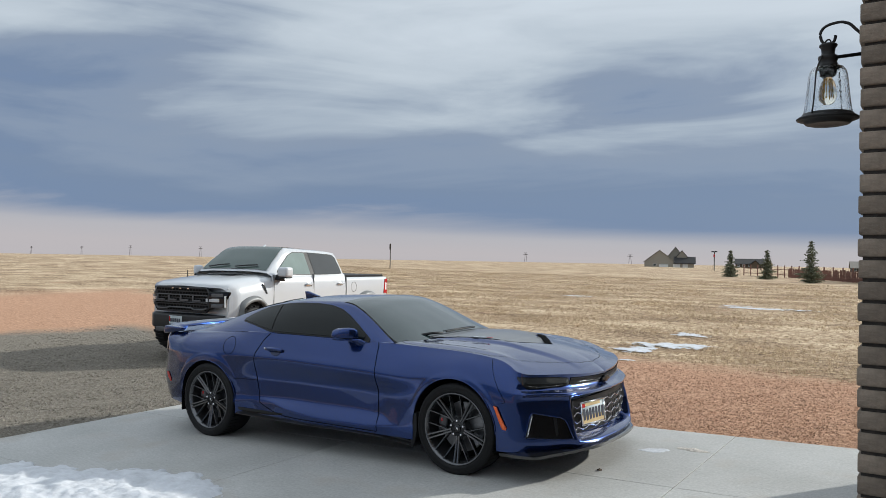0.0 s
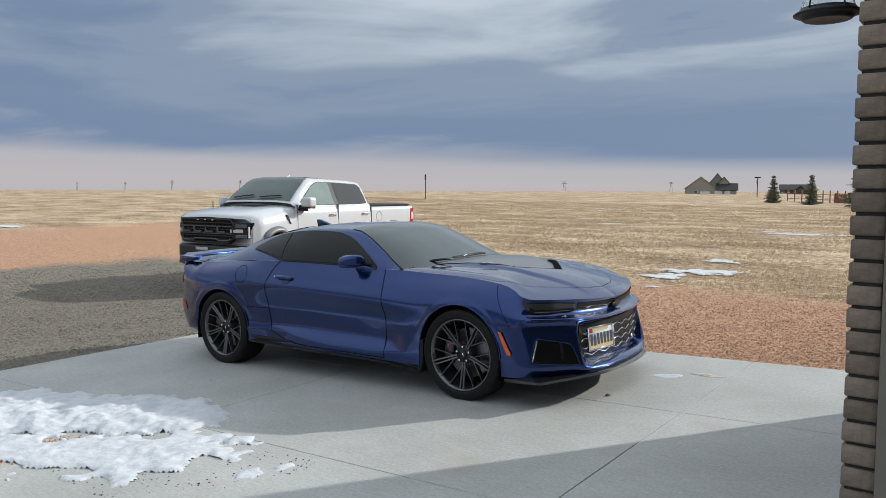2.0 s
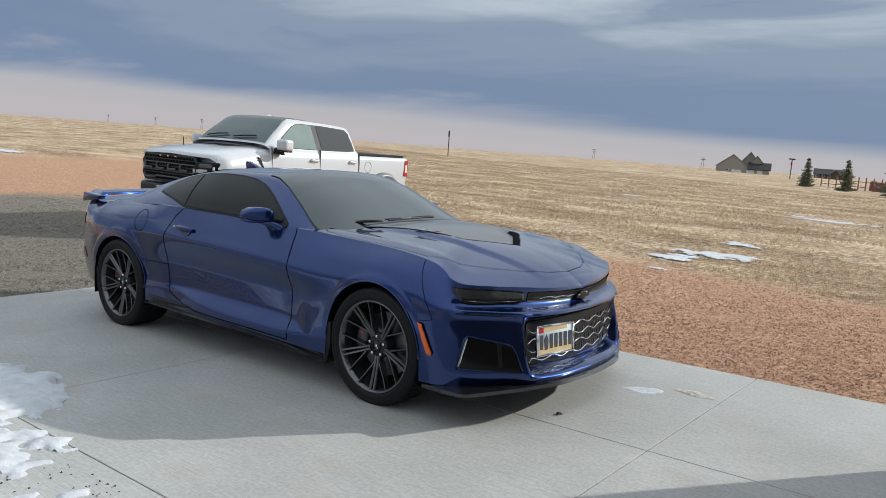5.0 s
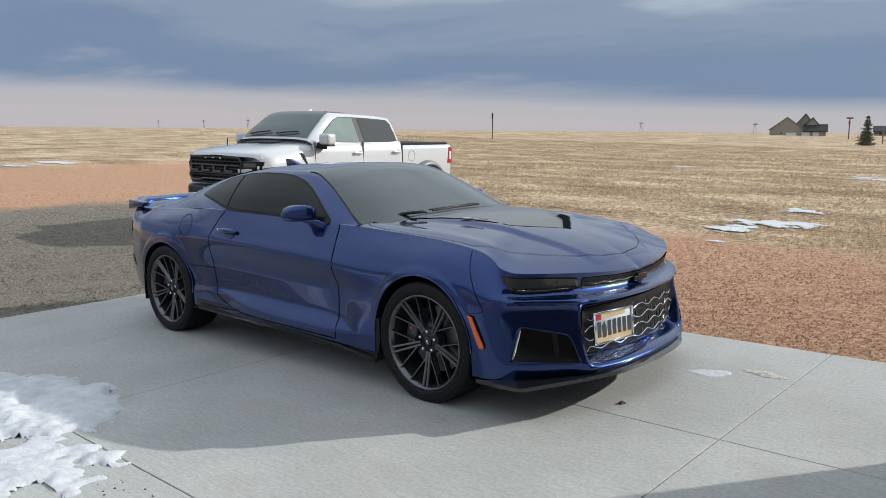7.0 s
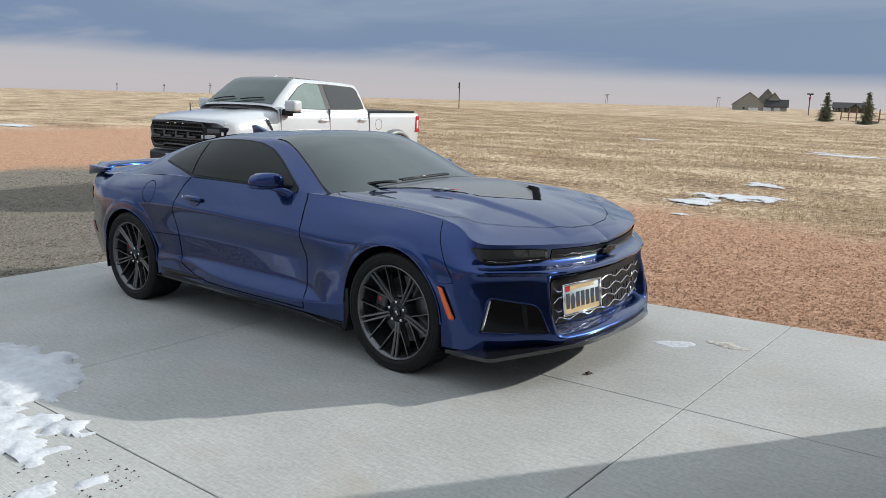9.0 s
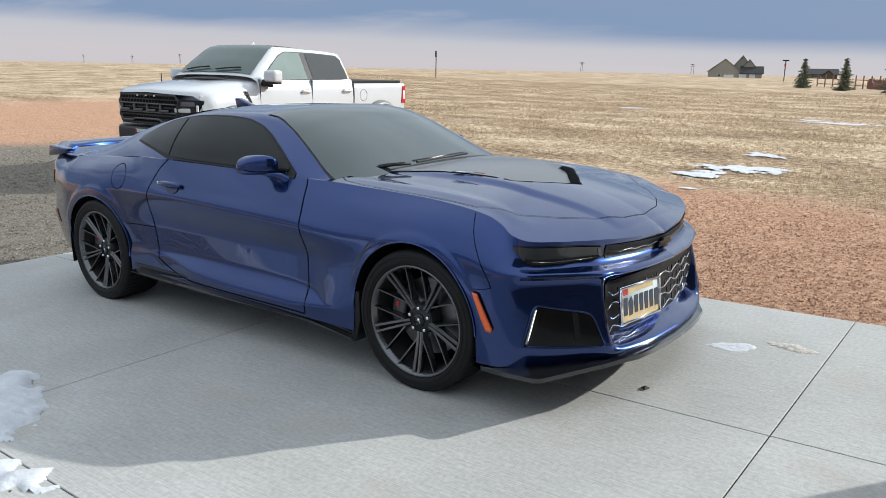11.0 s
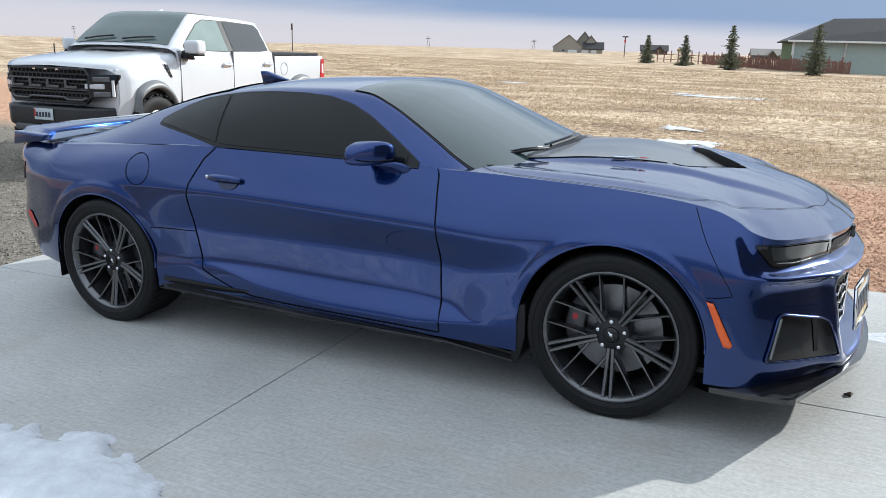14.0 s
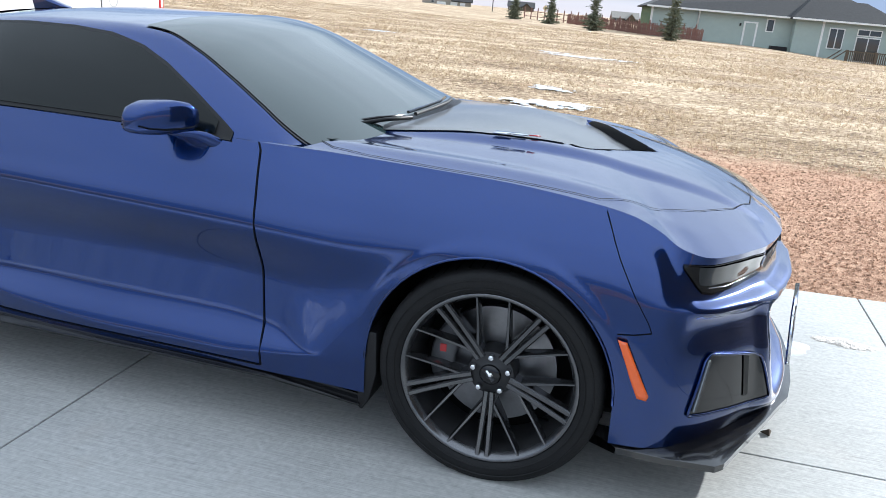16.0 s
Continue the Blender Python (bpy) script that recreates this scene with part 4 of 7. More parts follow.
def coupe_shell(car):
    bm = bmesh.new()
    for side in (-1, 1):
        grid_mesh(flank_rows(side), bm)
    body = sharp(part("body", tidy(bm), BLUE, car), 28)
    # hood with fenders' tops
    bm = bmesh.new()
    s0 = s_at(0.70)
    for side in (-1, 1):
        grid_mesh([[hood_point(s0 + (S_END - s0) * i / 110, k / 56, side) for k in range(57)] for i in range(111)], bm)
    sharp(part("hood", tidy(bm), BLUE, car), 24)
    # cabin and roof
    bm = bmesh.new()
    xs = sorted(set(list(np.linspace(-1.95, 0.97, 64))))
    secs = [cabin_section(float(x)) for x in xs]
    full = []
    for sec in secs:
        right = [(p[0], -p[1], p[2]) for p in sec]
        full.append(right + [p for p in reversed(sec[:-1])])
    grid_mesh(full, bm)
    part("roof", tidy(bm), BLUE, car)
    # rear deck
    bm = bmesh.new()
    rows = []
    for i in range(26):
        x = -1.60 - (2.33 - 1.60) * i / 25
        s = s_at(x) if x > -2.28 else S_KNOT[2]
        e = flank_column(s)[-1]
        ey, ez = e[1], e[2]
        if x < -2.2:
            ey = 0.79 - (-2.2 - x) * 1.1
        row = []
        for k in range(25):
            y = -ey + 2 * ey * k / 24
            row.append((x, y, ez + 0.028 * (1 - (y / ey) ** 2) ** 0.7 if abs(y) < ey else ez))
        rows.append(row)
    grid_mesh(rows, bm)
    part("rear_deck", tidy(bm), BLUE, car)
    # shoulder shelf between waist and glass
    for side in (-1, 1):
        bm = bmesh.new()
        rows = []
        for i in range(50):
            x = -1.95 + (0.74 + 1.95) * i / 49
            e = flank_column(s_at(x))[-1]
            wy, wz = curve_at(CAB_X, WAIST_Y, x), curve_at(CAB_X, WAIST_Z, x)
            rows.append([Vector((x, side * (e[1] + (wy - 0.02 - e[1]) * k / 4), e[2] + (wz - 0.001 - e[2]) * (k / 4) + 0.004 * math.sin(math.pi * k / 4))) for k in range(5)])
        grid_mesh(rows, bm)
        part("shoulder", tidy(bm), BLUE, car)
    # dark underside and wheel housings
    part("underside", box(-1.9, 1.95, -0.72, 0.72, 0.17, 0.30, 0.03), WELL, car, smooth=False)
    for ax, (zc, r) in ARCH.items():
        for side in (-1, 1):
            bm = bmesh.new()
            rows = []
            for y in (0.925, 0.90, 0.55):
                rows.append([(ax + (r + (0.004 if y < 0.92 else 0)) * math.cos(a), side * y, zc + (r + 0.004) * math.sin(a)) for a in [math.pi * k / 24 - 0.0 for k in range(25)]])
            rows = [[(ax + r, q[0][1], 0.20)] + q + [(ax - r, q[0][1], 0.20)] for q in rows]
            grid_mesh(rows, bm)
            cen = [bm.verts.new((v)) for v in rows[-1]]
            bm.faces.new(cen)
            part("wheel_housing", bm, WELL, car, smooth=False)
            # rolled lip of the opening
            lip = []
            for k in range(29):
                a = math.pi * k / 28
                x = ax + r * math.cos(a)
                z = zc + r * math.sin(a)
                p = on_flank(s_at(x), z + 0.004, 0.003)
                lip.append(p if side < 0 else Vector((p.x, -p.y, p.z)))
            part("arch_lip", tube(lip, 0.0045, 6), BLUE, car)
    return body


def flank_xz(x, z, out=0.0):
    return on_flank(s_at(x), z, out)


def coupe_panels(car):
    """Gaps, doors, fuel flap, side glass, lamps and trims of both flanks; the right one carries the visible detail."""
    door_front = [(0.594, 0.950), (0.606, 0.925), (0.616, 0.86), (0.628, 0.78), (0.638, 0.70), (0.636, 0.60), (0.638, 0.45), (0.645, 0.32), (0.647, 0.236)]
    door_rear = [(-0.640, 0.988), (-0.700, 0.935), (-0.737, 0.878), (-0.776, 0.814), (-0.792, 0.748), (-0.787, 0.677), (-0.773, 0.557), (-0.746, 0.437), (-0.736, 0.360), (-0.673, 0.332), (-0.592, 0.305), (-0.515, 0.280)]
    sill = [(-0.515, 0.280), (-0.40, 0.262), (-0.2, 0.252), (0.1, 0.246), (0.45, 0.240), (0.645, 0.236)]
    for name, path in (("door_gap", door_front), ("door_gap", door_rear), ("door_gap", sill)):
        part(name, ribbon(path, 0.0055, flank_xz), SEAM, car)
    part("quarter_gap", ribbon([(-1.075, 0.556), (-0.94, 0.559), (-0.775, 0.557)], 0.004, flank_xz), SEAM, car)
    ring = [(-1.150 + 0.080 * math.cos(a), 0.860 + 0.081 * math.sin(a)) for a in [2 * math.pi * k / 40 for k in range(41)]]
    part("fuel_flap_gap", ribbon(ring, 0.0035, flank_xz), SEAM, car, "round fuel flap outline")
    part("fender_gap", ribbon([(1.690, 0.862), (1.705, 0.835), (1.745, 0.755), (1.800, 0.660), (1.845, 0.590), (1.855, 0.566)], 0.0026, flank_xz), SEAM, car)
    part("fender_gap", ribbon([(1.765, 0.552), (1.81, 0.556), (1.855, 0.566)], 0.0026, flank_xz), SEAM, car)
    # amber side marker
    zz = [0.538 - 0.165 * k / 12 for k in range(13)]
    left = [(1.764 + 0.074 * (0.538 - z) / 0.165, z + 0.002) for z in zz]
    right = [(x + 0.038 * min(1, 0.78 + (0.538 - z)) - (0.012 if z < 0.385 else 0), z - 0.004) for x, z in left]
    mk = part("side_marker", patch(left, right, lambda x, z: flank_xz(x, z, 0.007), 4), AMBER, car, "amber side marker lamp")
    mk.modifiers.new("thick", "SOLIDIFY").thickness = 0.010
    # door handle: flat patch coloured with the recess's shade, and the bar
    lo = [(x, 0.826 - math.sqrt(max(0, 1 - ((x + 0.520) / 0.060) ** 2)) * 0.032) for x in np.linspace(-0.58, -0.46, 19)]
    hi = [(x, 1.652 - z) for x, z in lo]
    part("handle_cup", patch(lo, hi, lambda x, z: flank_xz(x, z, 0.004), 8), SHADE_BLUE, car, "flat patch darkened as the shaded hollow behind the handle")
    rows = []
    for x, z, o, hh in ((-0.650, 0.846, 0.004, 0.008), (-0.640, 0.846, 0.020, 0.013), (-0.600, 0.845, 0.030, 0.016), (-0.540, 0.844, 0.033, 0.016), (-0.480, 0.842, 0.031, 0.015), (-0.442, 0.840, 0.022, 0.012), (-0.430, 0.840, 0.004, 0.008)):
        rows.append([flank_xz(x, z + v * hh, o + w) for v, w in ((-1, -0.014), (-1, -0.004), (-0.6, 0.004), (0.2, 0.006), (0.8, 0.002), (1, -0.005), (1, -0.014))])
    bm = grid_mesh(rows)
    bmesh.ops.holes_fill(bm, edges=bm.edges, sides=0)
    bmesh.ops.recalc_face_normals(bm, faces=bm.faces)
    h = part("door_handle", bm, BLUE, car, "body-coloured pull handle")
    part("lock", lathe([(0.001, 0.006), (0.008, 0.006), (0.009, 0.0)], 16, "y"), CHROME, h, matrix=Matrix.Translation(flank_xz(-0.632, 0.846, 0.034)) @ Matrix.Scale(-1, 4, (0, 1, 0)))
    # rocker blade
    blade = bmesh.new()
    rows = []
    for i in range(60):
        x = -1.005 + (1.000 + 1.005) * i / 59
        up = line_at([(-1.0, 0.298), (-0.42, 0.285), (0.12, 0.250), (0.66, 0.236), (0.94, 0.206), (1.0, 0.198)], x)
        bot = line_at([(-1.0, 0.238), (-0.48, 0.226), (-0.2, 0.210), (0.25, 0.204), (0.67, 0.196), (1.0, 0.160)], x)
        w = 0.924 + 0.006 * min(1, max(0, x + 0.6))
        flare = line_at([(-1.0, 0.030), (-0.5, 0.040), (-0.25, 0.022), (0.2, 0.010), (1.0, 0.006)], x)
        mid = bot + (up - bot) * 0.30
        rows.append([(x, -(w - 0.10), up - 0.002), (x, -(w - 0.004), up), (x, -(w - 0.010), mid + 0.004), (x, -(w + flare), bot + 0.008), (x, -(w + flare + 0.001), bot + 0.002), (x, -(w - 0.12), bot - 0.004)])
    grid_mesh(rows, blade)
    sharp(part("rocker_blade", tidy(blade), GLOSS_BLACK, car, "gloss black side skirt blade"), 20)
    # mud flap ahead of the rear part of the front wheel
    part("mud_flap", prism([(1.020, 0.42), (1.000, 0.30), (0.990, 0.20), (0.994, 0.152), (1.006, 0.148), (1.030, 0.19), (1.052, 0.28), (1.050, 0.42)], -0.930, -0.70, "y", 0.004), SATIN_BLACK, car)
    # side windows
    top = [(-1.118, 1.098), (-1.06, 1.130), (-0.98, 1.168), (-0.88, 1.205), (-0.76, 1.224), (-0.62, 1.240), (-0.45, 1.246), (-0.25, 1.242), (-0.08, 1.228), (0.06, 1.195), (0.18, 1.145), (0.32, 1.070), (0.46, 0.985), (0.50, 0.958)]
    low = [(-1.118, 1.094), (-1.05, 1.084), (-0.95, 1.068), (-0.85, 1.050), (-0.74, 1.026), (-0.66, 1.008), (-0.5, 1.000), (-0.2, 0.990), (0.1, 0.980), (0.3, 0.968), (0.50, 0.956)]
    def glass_at(x, z, out):
        """The pillar behind the door leans back towards the roof."""
        lean = (0.034 - 0.27 * (z - 1.0)) * math.exp(-((x + 0.67) / 0.16) ** 2)
        return cabin_side_z(x + lean, z, out)
    a, b = between(low, top, -1.118, 0.50, 60)
    part("window_seal", patch([(p[0], p[1] - 0.012) for p in a], [(p[0], p[1] + 0.012) for p in b], lambda x, z: cabin_side_z(x, z, 0.003), 8), SATIN_BLACK, car)
    for name, x0, x1 in (("quarter_window", -1.10, -0.682), ("door_window", -0.662, 0.44)):
        a, b = between(low, top, x0, x1, 40)
        g = part(name, patch(a, b, lambda x, z: glass_at(x, z, 0.0065), 8), TINT, car, "dark tinted side window")
    # mirror image of the simple parts for the far flank
    for o in [c for c in car.children if c.name.split(".")[0] in ("side_marker", "rocker_blade", "mud_flap", "window_seal", "quarter_window", "door_window")]:
        bm = bmesh.new(); bm.from_mesh(o.data)
        bmesh.ops.transform(bm, matrix=Matrix.Scale(-1, 4, (0, 1, 0)), verts=bm.verts)
        bmesh.ops.reverse_faces(bm, faces=bm.faces)
        part(o.name.split(".")[0], bm, o.data.materials[0], car)
    # windscreen and rear window
    for name, x0, x1, mat, edge in (("windscreen", 0.075, 0.93, SHIELD, 0.985), ("rear_window", -1.66, -0.80, TINT, 0.90)):
        n = 30
        for nm, m2, e2, lift in (("screen_frit", GLOSS_BLACK, edge + 0.004, 0.003), (name, mat, edge - 0.008, 0.006)):
            rows = []
            for i in range(n + 1):
                k = i / n
                row = []
                for j in range(33):
                    v = -1 + 2 * j / 32
                    # bowed ends
                    xb = x0 + 0.05 * (1 - v * v) - 0.05 if name == "windscreen" else x0
                    x = xb + (x1 - xb) * k + (0.06 * (1 - v * v) - 0.03) * k * (1 if name == "windscreen" else 0)
                    x = min(x, 0.965)
                    row.append(on_cabin_top(x, v * e2 * curve_at(CAB_X, RAIL_Y, x), lift))
                rows.append(row)
            part(nm, grid_mesh(rows), m2, car)


def coupe_mirror(car):
    q = lambda v, n: math.copysign(abs(v) ** n, v)
    for side in (-1, 1):
        # housing: swept back outward, flat underneath, taller inboard
        shape = [(0.838, 0.352, 0.020, 0.990, 1.020), (0.846, 0.350, 0.052, 0.974, 1.048), (0.870, 0.336, 0.064, 0.966, 1.064), (0.905, 0.314, 0.066, 0.962, 1.070),
                 (0.945, 0.288, 0.060, 0.962, 1.066), (0.975, 0.268, 0.048, 0.966, 1.050), (0.990, 0.256, 0.030, 0.974, 1.026), (0.994, 0.250, 0.010, 0.985, 1.005)]
        rows = []
        for y, cx, hx, z0, z1 in shape:
            row = []
            for k in range(28):
                a = 2 * math.pi * k / 28
                row.append((cx + hx * q(math.cos(a), 0.55), side * y, (z0 + z1) / 2 + (z1 - z0) / 2 * q(math.sin(a), 0.5)))
            rows.append(row)
        bm = grid_mesh(rows, close=True)
        bmesh.ops.holes_fill(bm, edges=bm.edges, sides=0)
        m = part("door_mirror", tidy(bm), BLUE, car, "body-coloured door mirror")
        part("mirror_seam", tube([(cx + (hx + 0.0005) * 0.96, side * y, z0 + 0.020) for y, cx, hx, z0, z1 in shape[1:-1]], 0.003, 6), SEAM, m)
        part("mirror_seam", tube([(cx - (hx + 0.0005) * 0.96, side * y, z0 + 0.020) for y, cx, hx, z0, z1 in shape[1:-1]], 0.003, 6), SEAM, m)
        # arm that sweeps down to the door
        rows = []
        for y, x0, x1, z0, z1 in ((0.900, 0.300, 0.372, 0.960, 0.975), (0.872, 0.315, 0.402, 0.948, 0.978), (0.846, 0.345, 0.440, 0.925, 0.972), (0.825, 0.375, 0.470, 0.905, 0.955), (0.800, 0.395, 0.492, 0.890, 0.940)):
            rows.append([((x0 + x1) / 2 + (x1 - x0) / 2 * q(math.cos(a), 0.6), side * y, (z0 + z1) / 2 + (z1 - z0) / 2 * q(math.sin(a), 0.6)) for a in [2 * math.pi * k / 18 for k in range(18)]])
        bm = grid_mesh(rows, close=True)
        bmesh.ops.holes_fill(bm, edges=bm.edges, sides=0)
        part("mirror_foot", tidy(bm), BLUE, m)
        part("mirror_glass", box(0.232, 0.238, side * 0.875, side * 0.965, 0.982, 1.045, 0.002), CHROME, m)


def coupe_front(car):
    def front(s, z, out=0.0):
        return on_flank(min(s, S_END), z, out)

    def both(name, fn, mat, label="", thick=0.0, par=None):
        for side in (-1, 1):
            bm = fn()
            if side > 0:
                bmesh.ops.transform(bm, matrix=Matrix.Scale(-1, 4, (0, 1, 0)), verts=bm.verts)
                bmesh.ops.reverse_faces(bm, faces=bm.faces)
            o = part(name, bm, mat, car, label)
            if thick:
                o.modifiers.new("thick", "SOLIDIFY").thickness = thick
        return o

    table = [S_KNOT[FIRST_FRONT - 2] + (S_END - S_KNOT[FIRST_FRONT - 2]) * i / 299 for i in range(300)]
    widths = [flank_column(q)[7][1] for q in table]
    s_of = lambda y: float(np.interp(-y, [-w for w in widths], table))
    table2 = [S_KNOT[FIRST_FRONT] + (S_END - S_KNOT[FIRST_FRONT]) * i / 299 for i in range(300)]
    width2 = [flank_column(q)[9][1] for q in table2]
    s_in = lambda y: float(np.interp(-y, [-w for w in width2], table2))
    # headlamps: black bezel, smoked lens set under the brow behind the ledge
    lo = [(s_in(0.886), 0.738), (s_in(0.850), 0.668), (s_in(0.822), 0.659), (s_in(0.70), 0.655), (s_in(0.60), 0.655), (s_in(0.492), 0.659)]
    hi = [(s_in(0.886), 0.744), (s_in(0.850), 0.741), (s_in(0.70), 0.731), (s_in(0.60), 0.722), (s_in(0.510), 0.711), (s_in(0.492), 0.684)]
    a, b = between(lo, hi, lo[0][0], lo[-1][0], 34)
    both("headlamp_bezel", lambda: patch([(p[0], p[1] - 0.003) for p in a], [(p[0], p[1] + 0.005) for p in b], lambda s, z: front(s, z, 0.002), 6), GLOSS_BLACK)
    both("headlamp", lambda: patch(a, b, lambda s, z: front(s, z, 0.006), 6), LAMP_GLASS, "smoked dark headlamp lens")
    # what shows through the smoked lens: a pale strip along the foot, a projector, and the bright inner end
    both("lamp_strip", lambda: tube([front(s_in(y), z, 0.0075) for y, z in ((0.832, 0.676), (0.76, 0.664), (0.66, 0.662), (0.56, 0.662))], 0.0022, 5), LAMP_GREY, "thin pale light strip")
    both("lamp_end", lambda: patch([(s_in(0.520), 0.664), (s_in(0.503), 0.664)], [(s_in(0.535), 0.708), (s_in(0.520), 0.706)], lambda s, z: front(s, z, 0.0085), 4), LAMP_GREY, "pale inner end of the lamp")
    si = s_in(0.482)
    # slim upper grille
    lo = [(si, 0.652), (s_of(0.20), 0.640), (S_END, 0.637)]
    hi = [(si, 0.712), (s_of(0.20), 0.698), (S_END, 0.692)]
    a, b = between(lo, hi, si, S_END, 24)
    both("upper_grille", lambda: patch(a, b, lambda s, z: front(s, z, 0.004), 5), SATIN_BLACK)
    for f in (0.48,):
        both("grille_bar", lambda: tube([front(s, l + (h - l) * f + 0.006 * (-1) ** i, 0.012) for i, ((s, l), (_, h)) in enumerate(zip(a[2::3], b[2::3]))], 0.0022, 6), LAMP_GREY)
    part("badge", prism([(-0.080, 0.643), (-0.03, 0.643), (-0.03, 0.630), (0.03, 0.630), (0.03, 0.643), (0.080, 0.643), (0.066, 0.666), (0.03, 0.666), (0.03, 0.680), (-0.03, 0.680), (-0.03, 0.666), (-0.066, 0.666)], 2.236, 2.262, "x", 0.003), GLOSS_BLACK, car, "black cross-shaped badge with bright rim")
    # lower mouth
    s5 = s_of(0.548)
    lo = [(s5, 0.448), (s_of(0.525), 0.380), (s_of(0.500), 0.312), (s_of(0.47), 0.292), (S_END, 0.290)]
    hi = [(s5, 0.465), (s_of(0.530), 0.535), (s_of(0.50), 0.550), (S_END, 0.554)]
    a, b = between(lo, hi, s5, S_END, 24)
    both("lower_grille", lambda: patch(a, b, lambda s, z: front(s, z, 0.004), 8), SATIN_BLACK)
    for row in range(4):
        z0 = 0.312 + row * 0.056
        both("grille_bar", lambda: tube([front(s_of(y), z0 + (0.022 if ((i + 1) // 2 + row) % 2 else 0.0), 0.018) for i, y in enumerate((0.520 - abs(row - 2) * 0.012, 0.47, 0.45, 0.38, 0.36, 0.29, 0.27, 0.20, 0.18, 0.11, 0.09, 0.02, 0.0))], 0.0040, 5), CHROME)
    for row in range(4):
        for k in range(7):
            y = 0.07 + 0.06 * k + (0.0 if row % 2 else -0.03)
            z0 = 0.325 + row * 0.052
            both("grille_rib", lambda: tube([front(s_of(y), z0, 0.014), front(s_of(y), z0 + 0.03, 0.014)], 0.004, 4), GLOSS_BLACK)
    # outer ducts
    so, si2 = s_of(0.888), s_of(0.590)
    lo = [(so, 0.312), (s_of(0.80), 0.300), (s_of(0.64), 0.280), (si2, 0.280)]
    hi = [(so, 0.322), (s_of(0.862), 0.480), (s_of(0.845), 0.488), (s_of(0.66), 0.440), (s_of(0.625), 0.420), (si2, 0.292)]
    a, b = between(lo, hi, so, si2, 26)
    both("duct", lambda: patch(a, b, lambda s, z: front(s, z, 0.004), 8), GLOSS_BLACK, "gloss black outer air duct")
    for y in (0.70,):
        both("duct_fin", lambda: patch([(s_of(y), 0.315), (s_of(y - 0.02), 0.315)], [(s_of(y + 0.015), 0.45), (s_of(y - 0.012), 0.44)], lambda s, z: front(s, z, 0.007), 6), SATIN_BLACK)
    rim = [front(s, z, 0.006) for s, z in a] + [front(s, z, 0.006) for s, z in reversed(b)]
    both("duct_rim", lambda: tube(rim + rim[:1], 0.0045, 6), BLUE)
    both("duct_strake", lambda: tube([front(s_of(0.880), 0.325, 0.009), front(s_of(0.856), 0.474, 0.009)], 0.0075, 6), LAMP_GREY)
    # splitter
    for side in (-1, 1):
        bm = bmesh.new()
        rows = []
        edge = [(1.800, 0.945), (1.93, 0.952), (2.075, 0.940), (2.100, 0.915), (2.150, 0.800), (2.200, 0.690), (2.245, 0.590), (2.275, 0.520), (2.322, 0.425), (2.345, 0.300), (2.360, 0.14), (2.364, 0.0)]
        for i, (x, y) in enumerate(edge):
            kick = 0.020 * min(1, max(0, (i - 6) / 2))
            rows.append([(x - 0.14, side * max(0, y - 0.08), 0.222), (x - 0.030, side * max(0, y - 0.014), 0.206 + kick * 0.5), (x, side * y, 0.198 + kick * 0.4), (x, side * y, 0.178 + kick * 0.3), (x - 0.25, side * max(0, y - 0.15), 0.165)])
        grid_mesh(rows, bm)
        sharp(part("splitter", tidy(bm), SPLITTER, car, "gloss black front splitter"), 18)
    # number plate with plain bars for its print
    pl = part("number_plate", box(-0.003, 0.003, -0.153, 0.153, -0.078, 0.078, 0.003), PLATE, car, "tan and pale blue number plate in a chrome frame", matrix=pose(2.297, -0.375, 0.452, 0, -4, -9.5))
    part("plate_frame", prism_frame(-0.161, 0.161, -0.086, 0.086, 0.010, -0.004, 0.009), CHROME, pl)
    part("plate_band", box(0.0032, 0.0042, -0.149, 0.149, -0.074, -0.018), PLATE_TAN, pl, smooth=False)
    part("plate_band", box(0.0032, 0.0042, -0.10, 0.10, 0.050, 0.074), PLATE_TAN, pl, smooth=False)
    part("plate_tab", box(0.0032, 0.0046, -0.146, -0.105, 0.045, 0.074), RED, pl, smooth=False)
    for k in range(7):
        y = -0.140 + k * 0.0415
        if k == 1:
            part("print_mark", prism([(y + 0.004, -0.055), (y + 0.032, -0.05), (y + 0.036, 0.0), (y + 0.02, 0.035), (y, 0.01)], 0.0045, 0.0055, "x"), INK, pl, smooth=False)
            continue
        part("print_bar", box(0.0045, 0.0055, y + 0.005, y + 0.032, -0.048, 0.034), INK, pl, smooth=False)


def prism_frame(y0, y1, z0, z1, w, x0, x1):
    bm = bmesh.new()
    for a in ((y0, y1, z0, z0 + w), (y0, y1, z1 - w, z1), (y0, y0 + w, z0 + w, z1 - w), (y1 - w, y1, z0 + w, z1 - w)):
        box(x0, x1, a[0], a[1], a[2], a[3], 0, bm)
    return bm


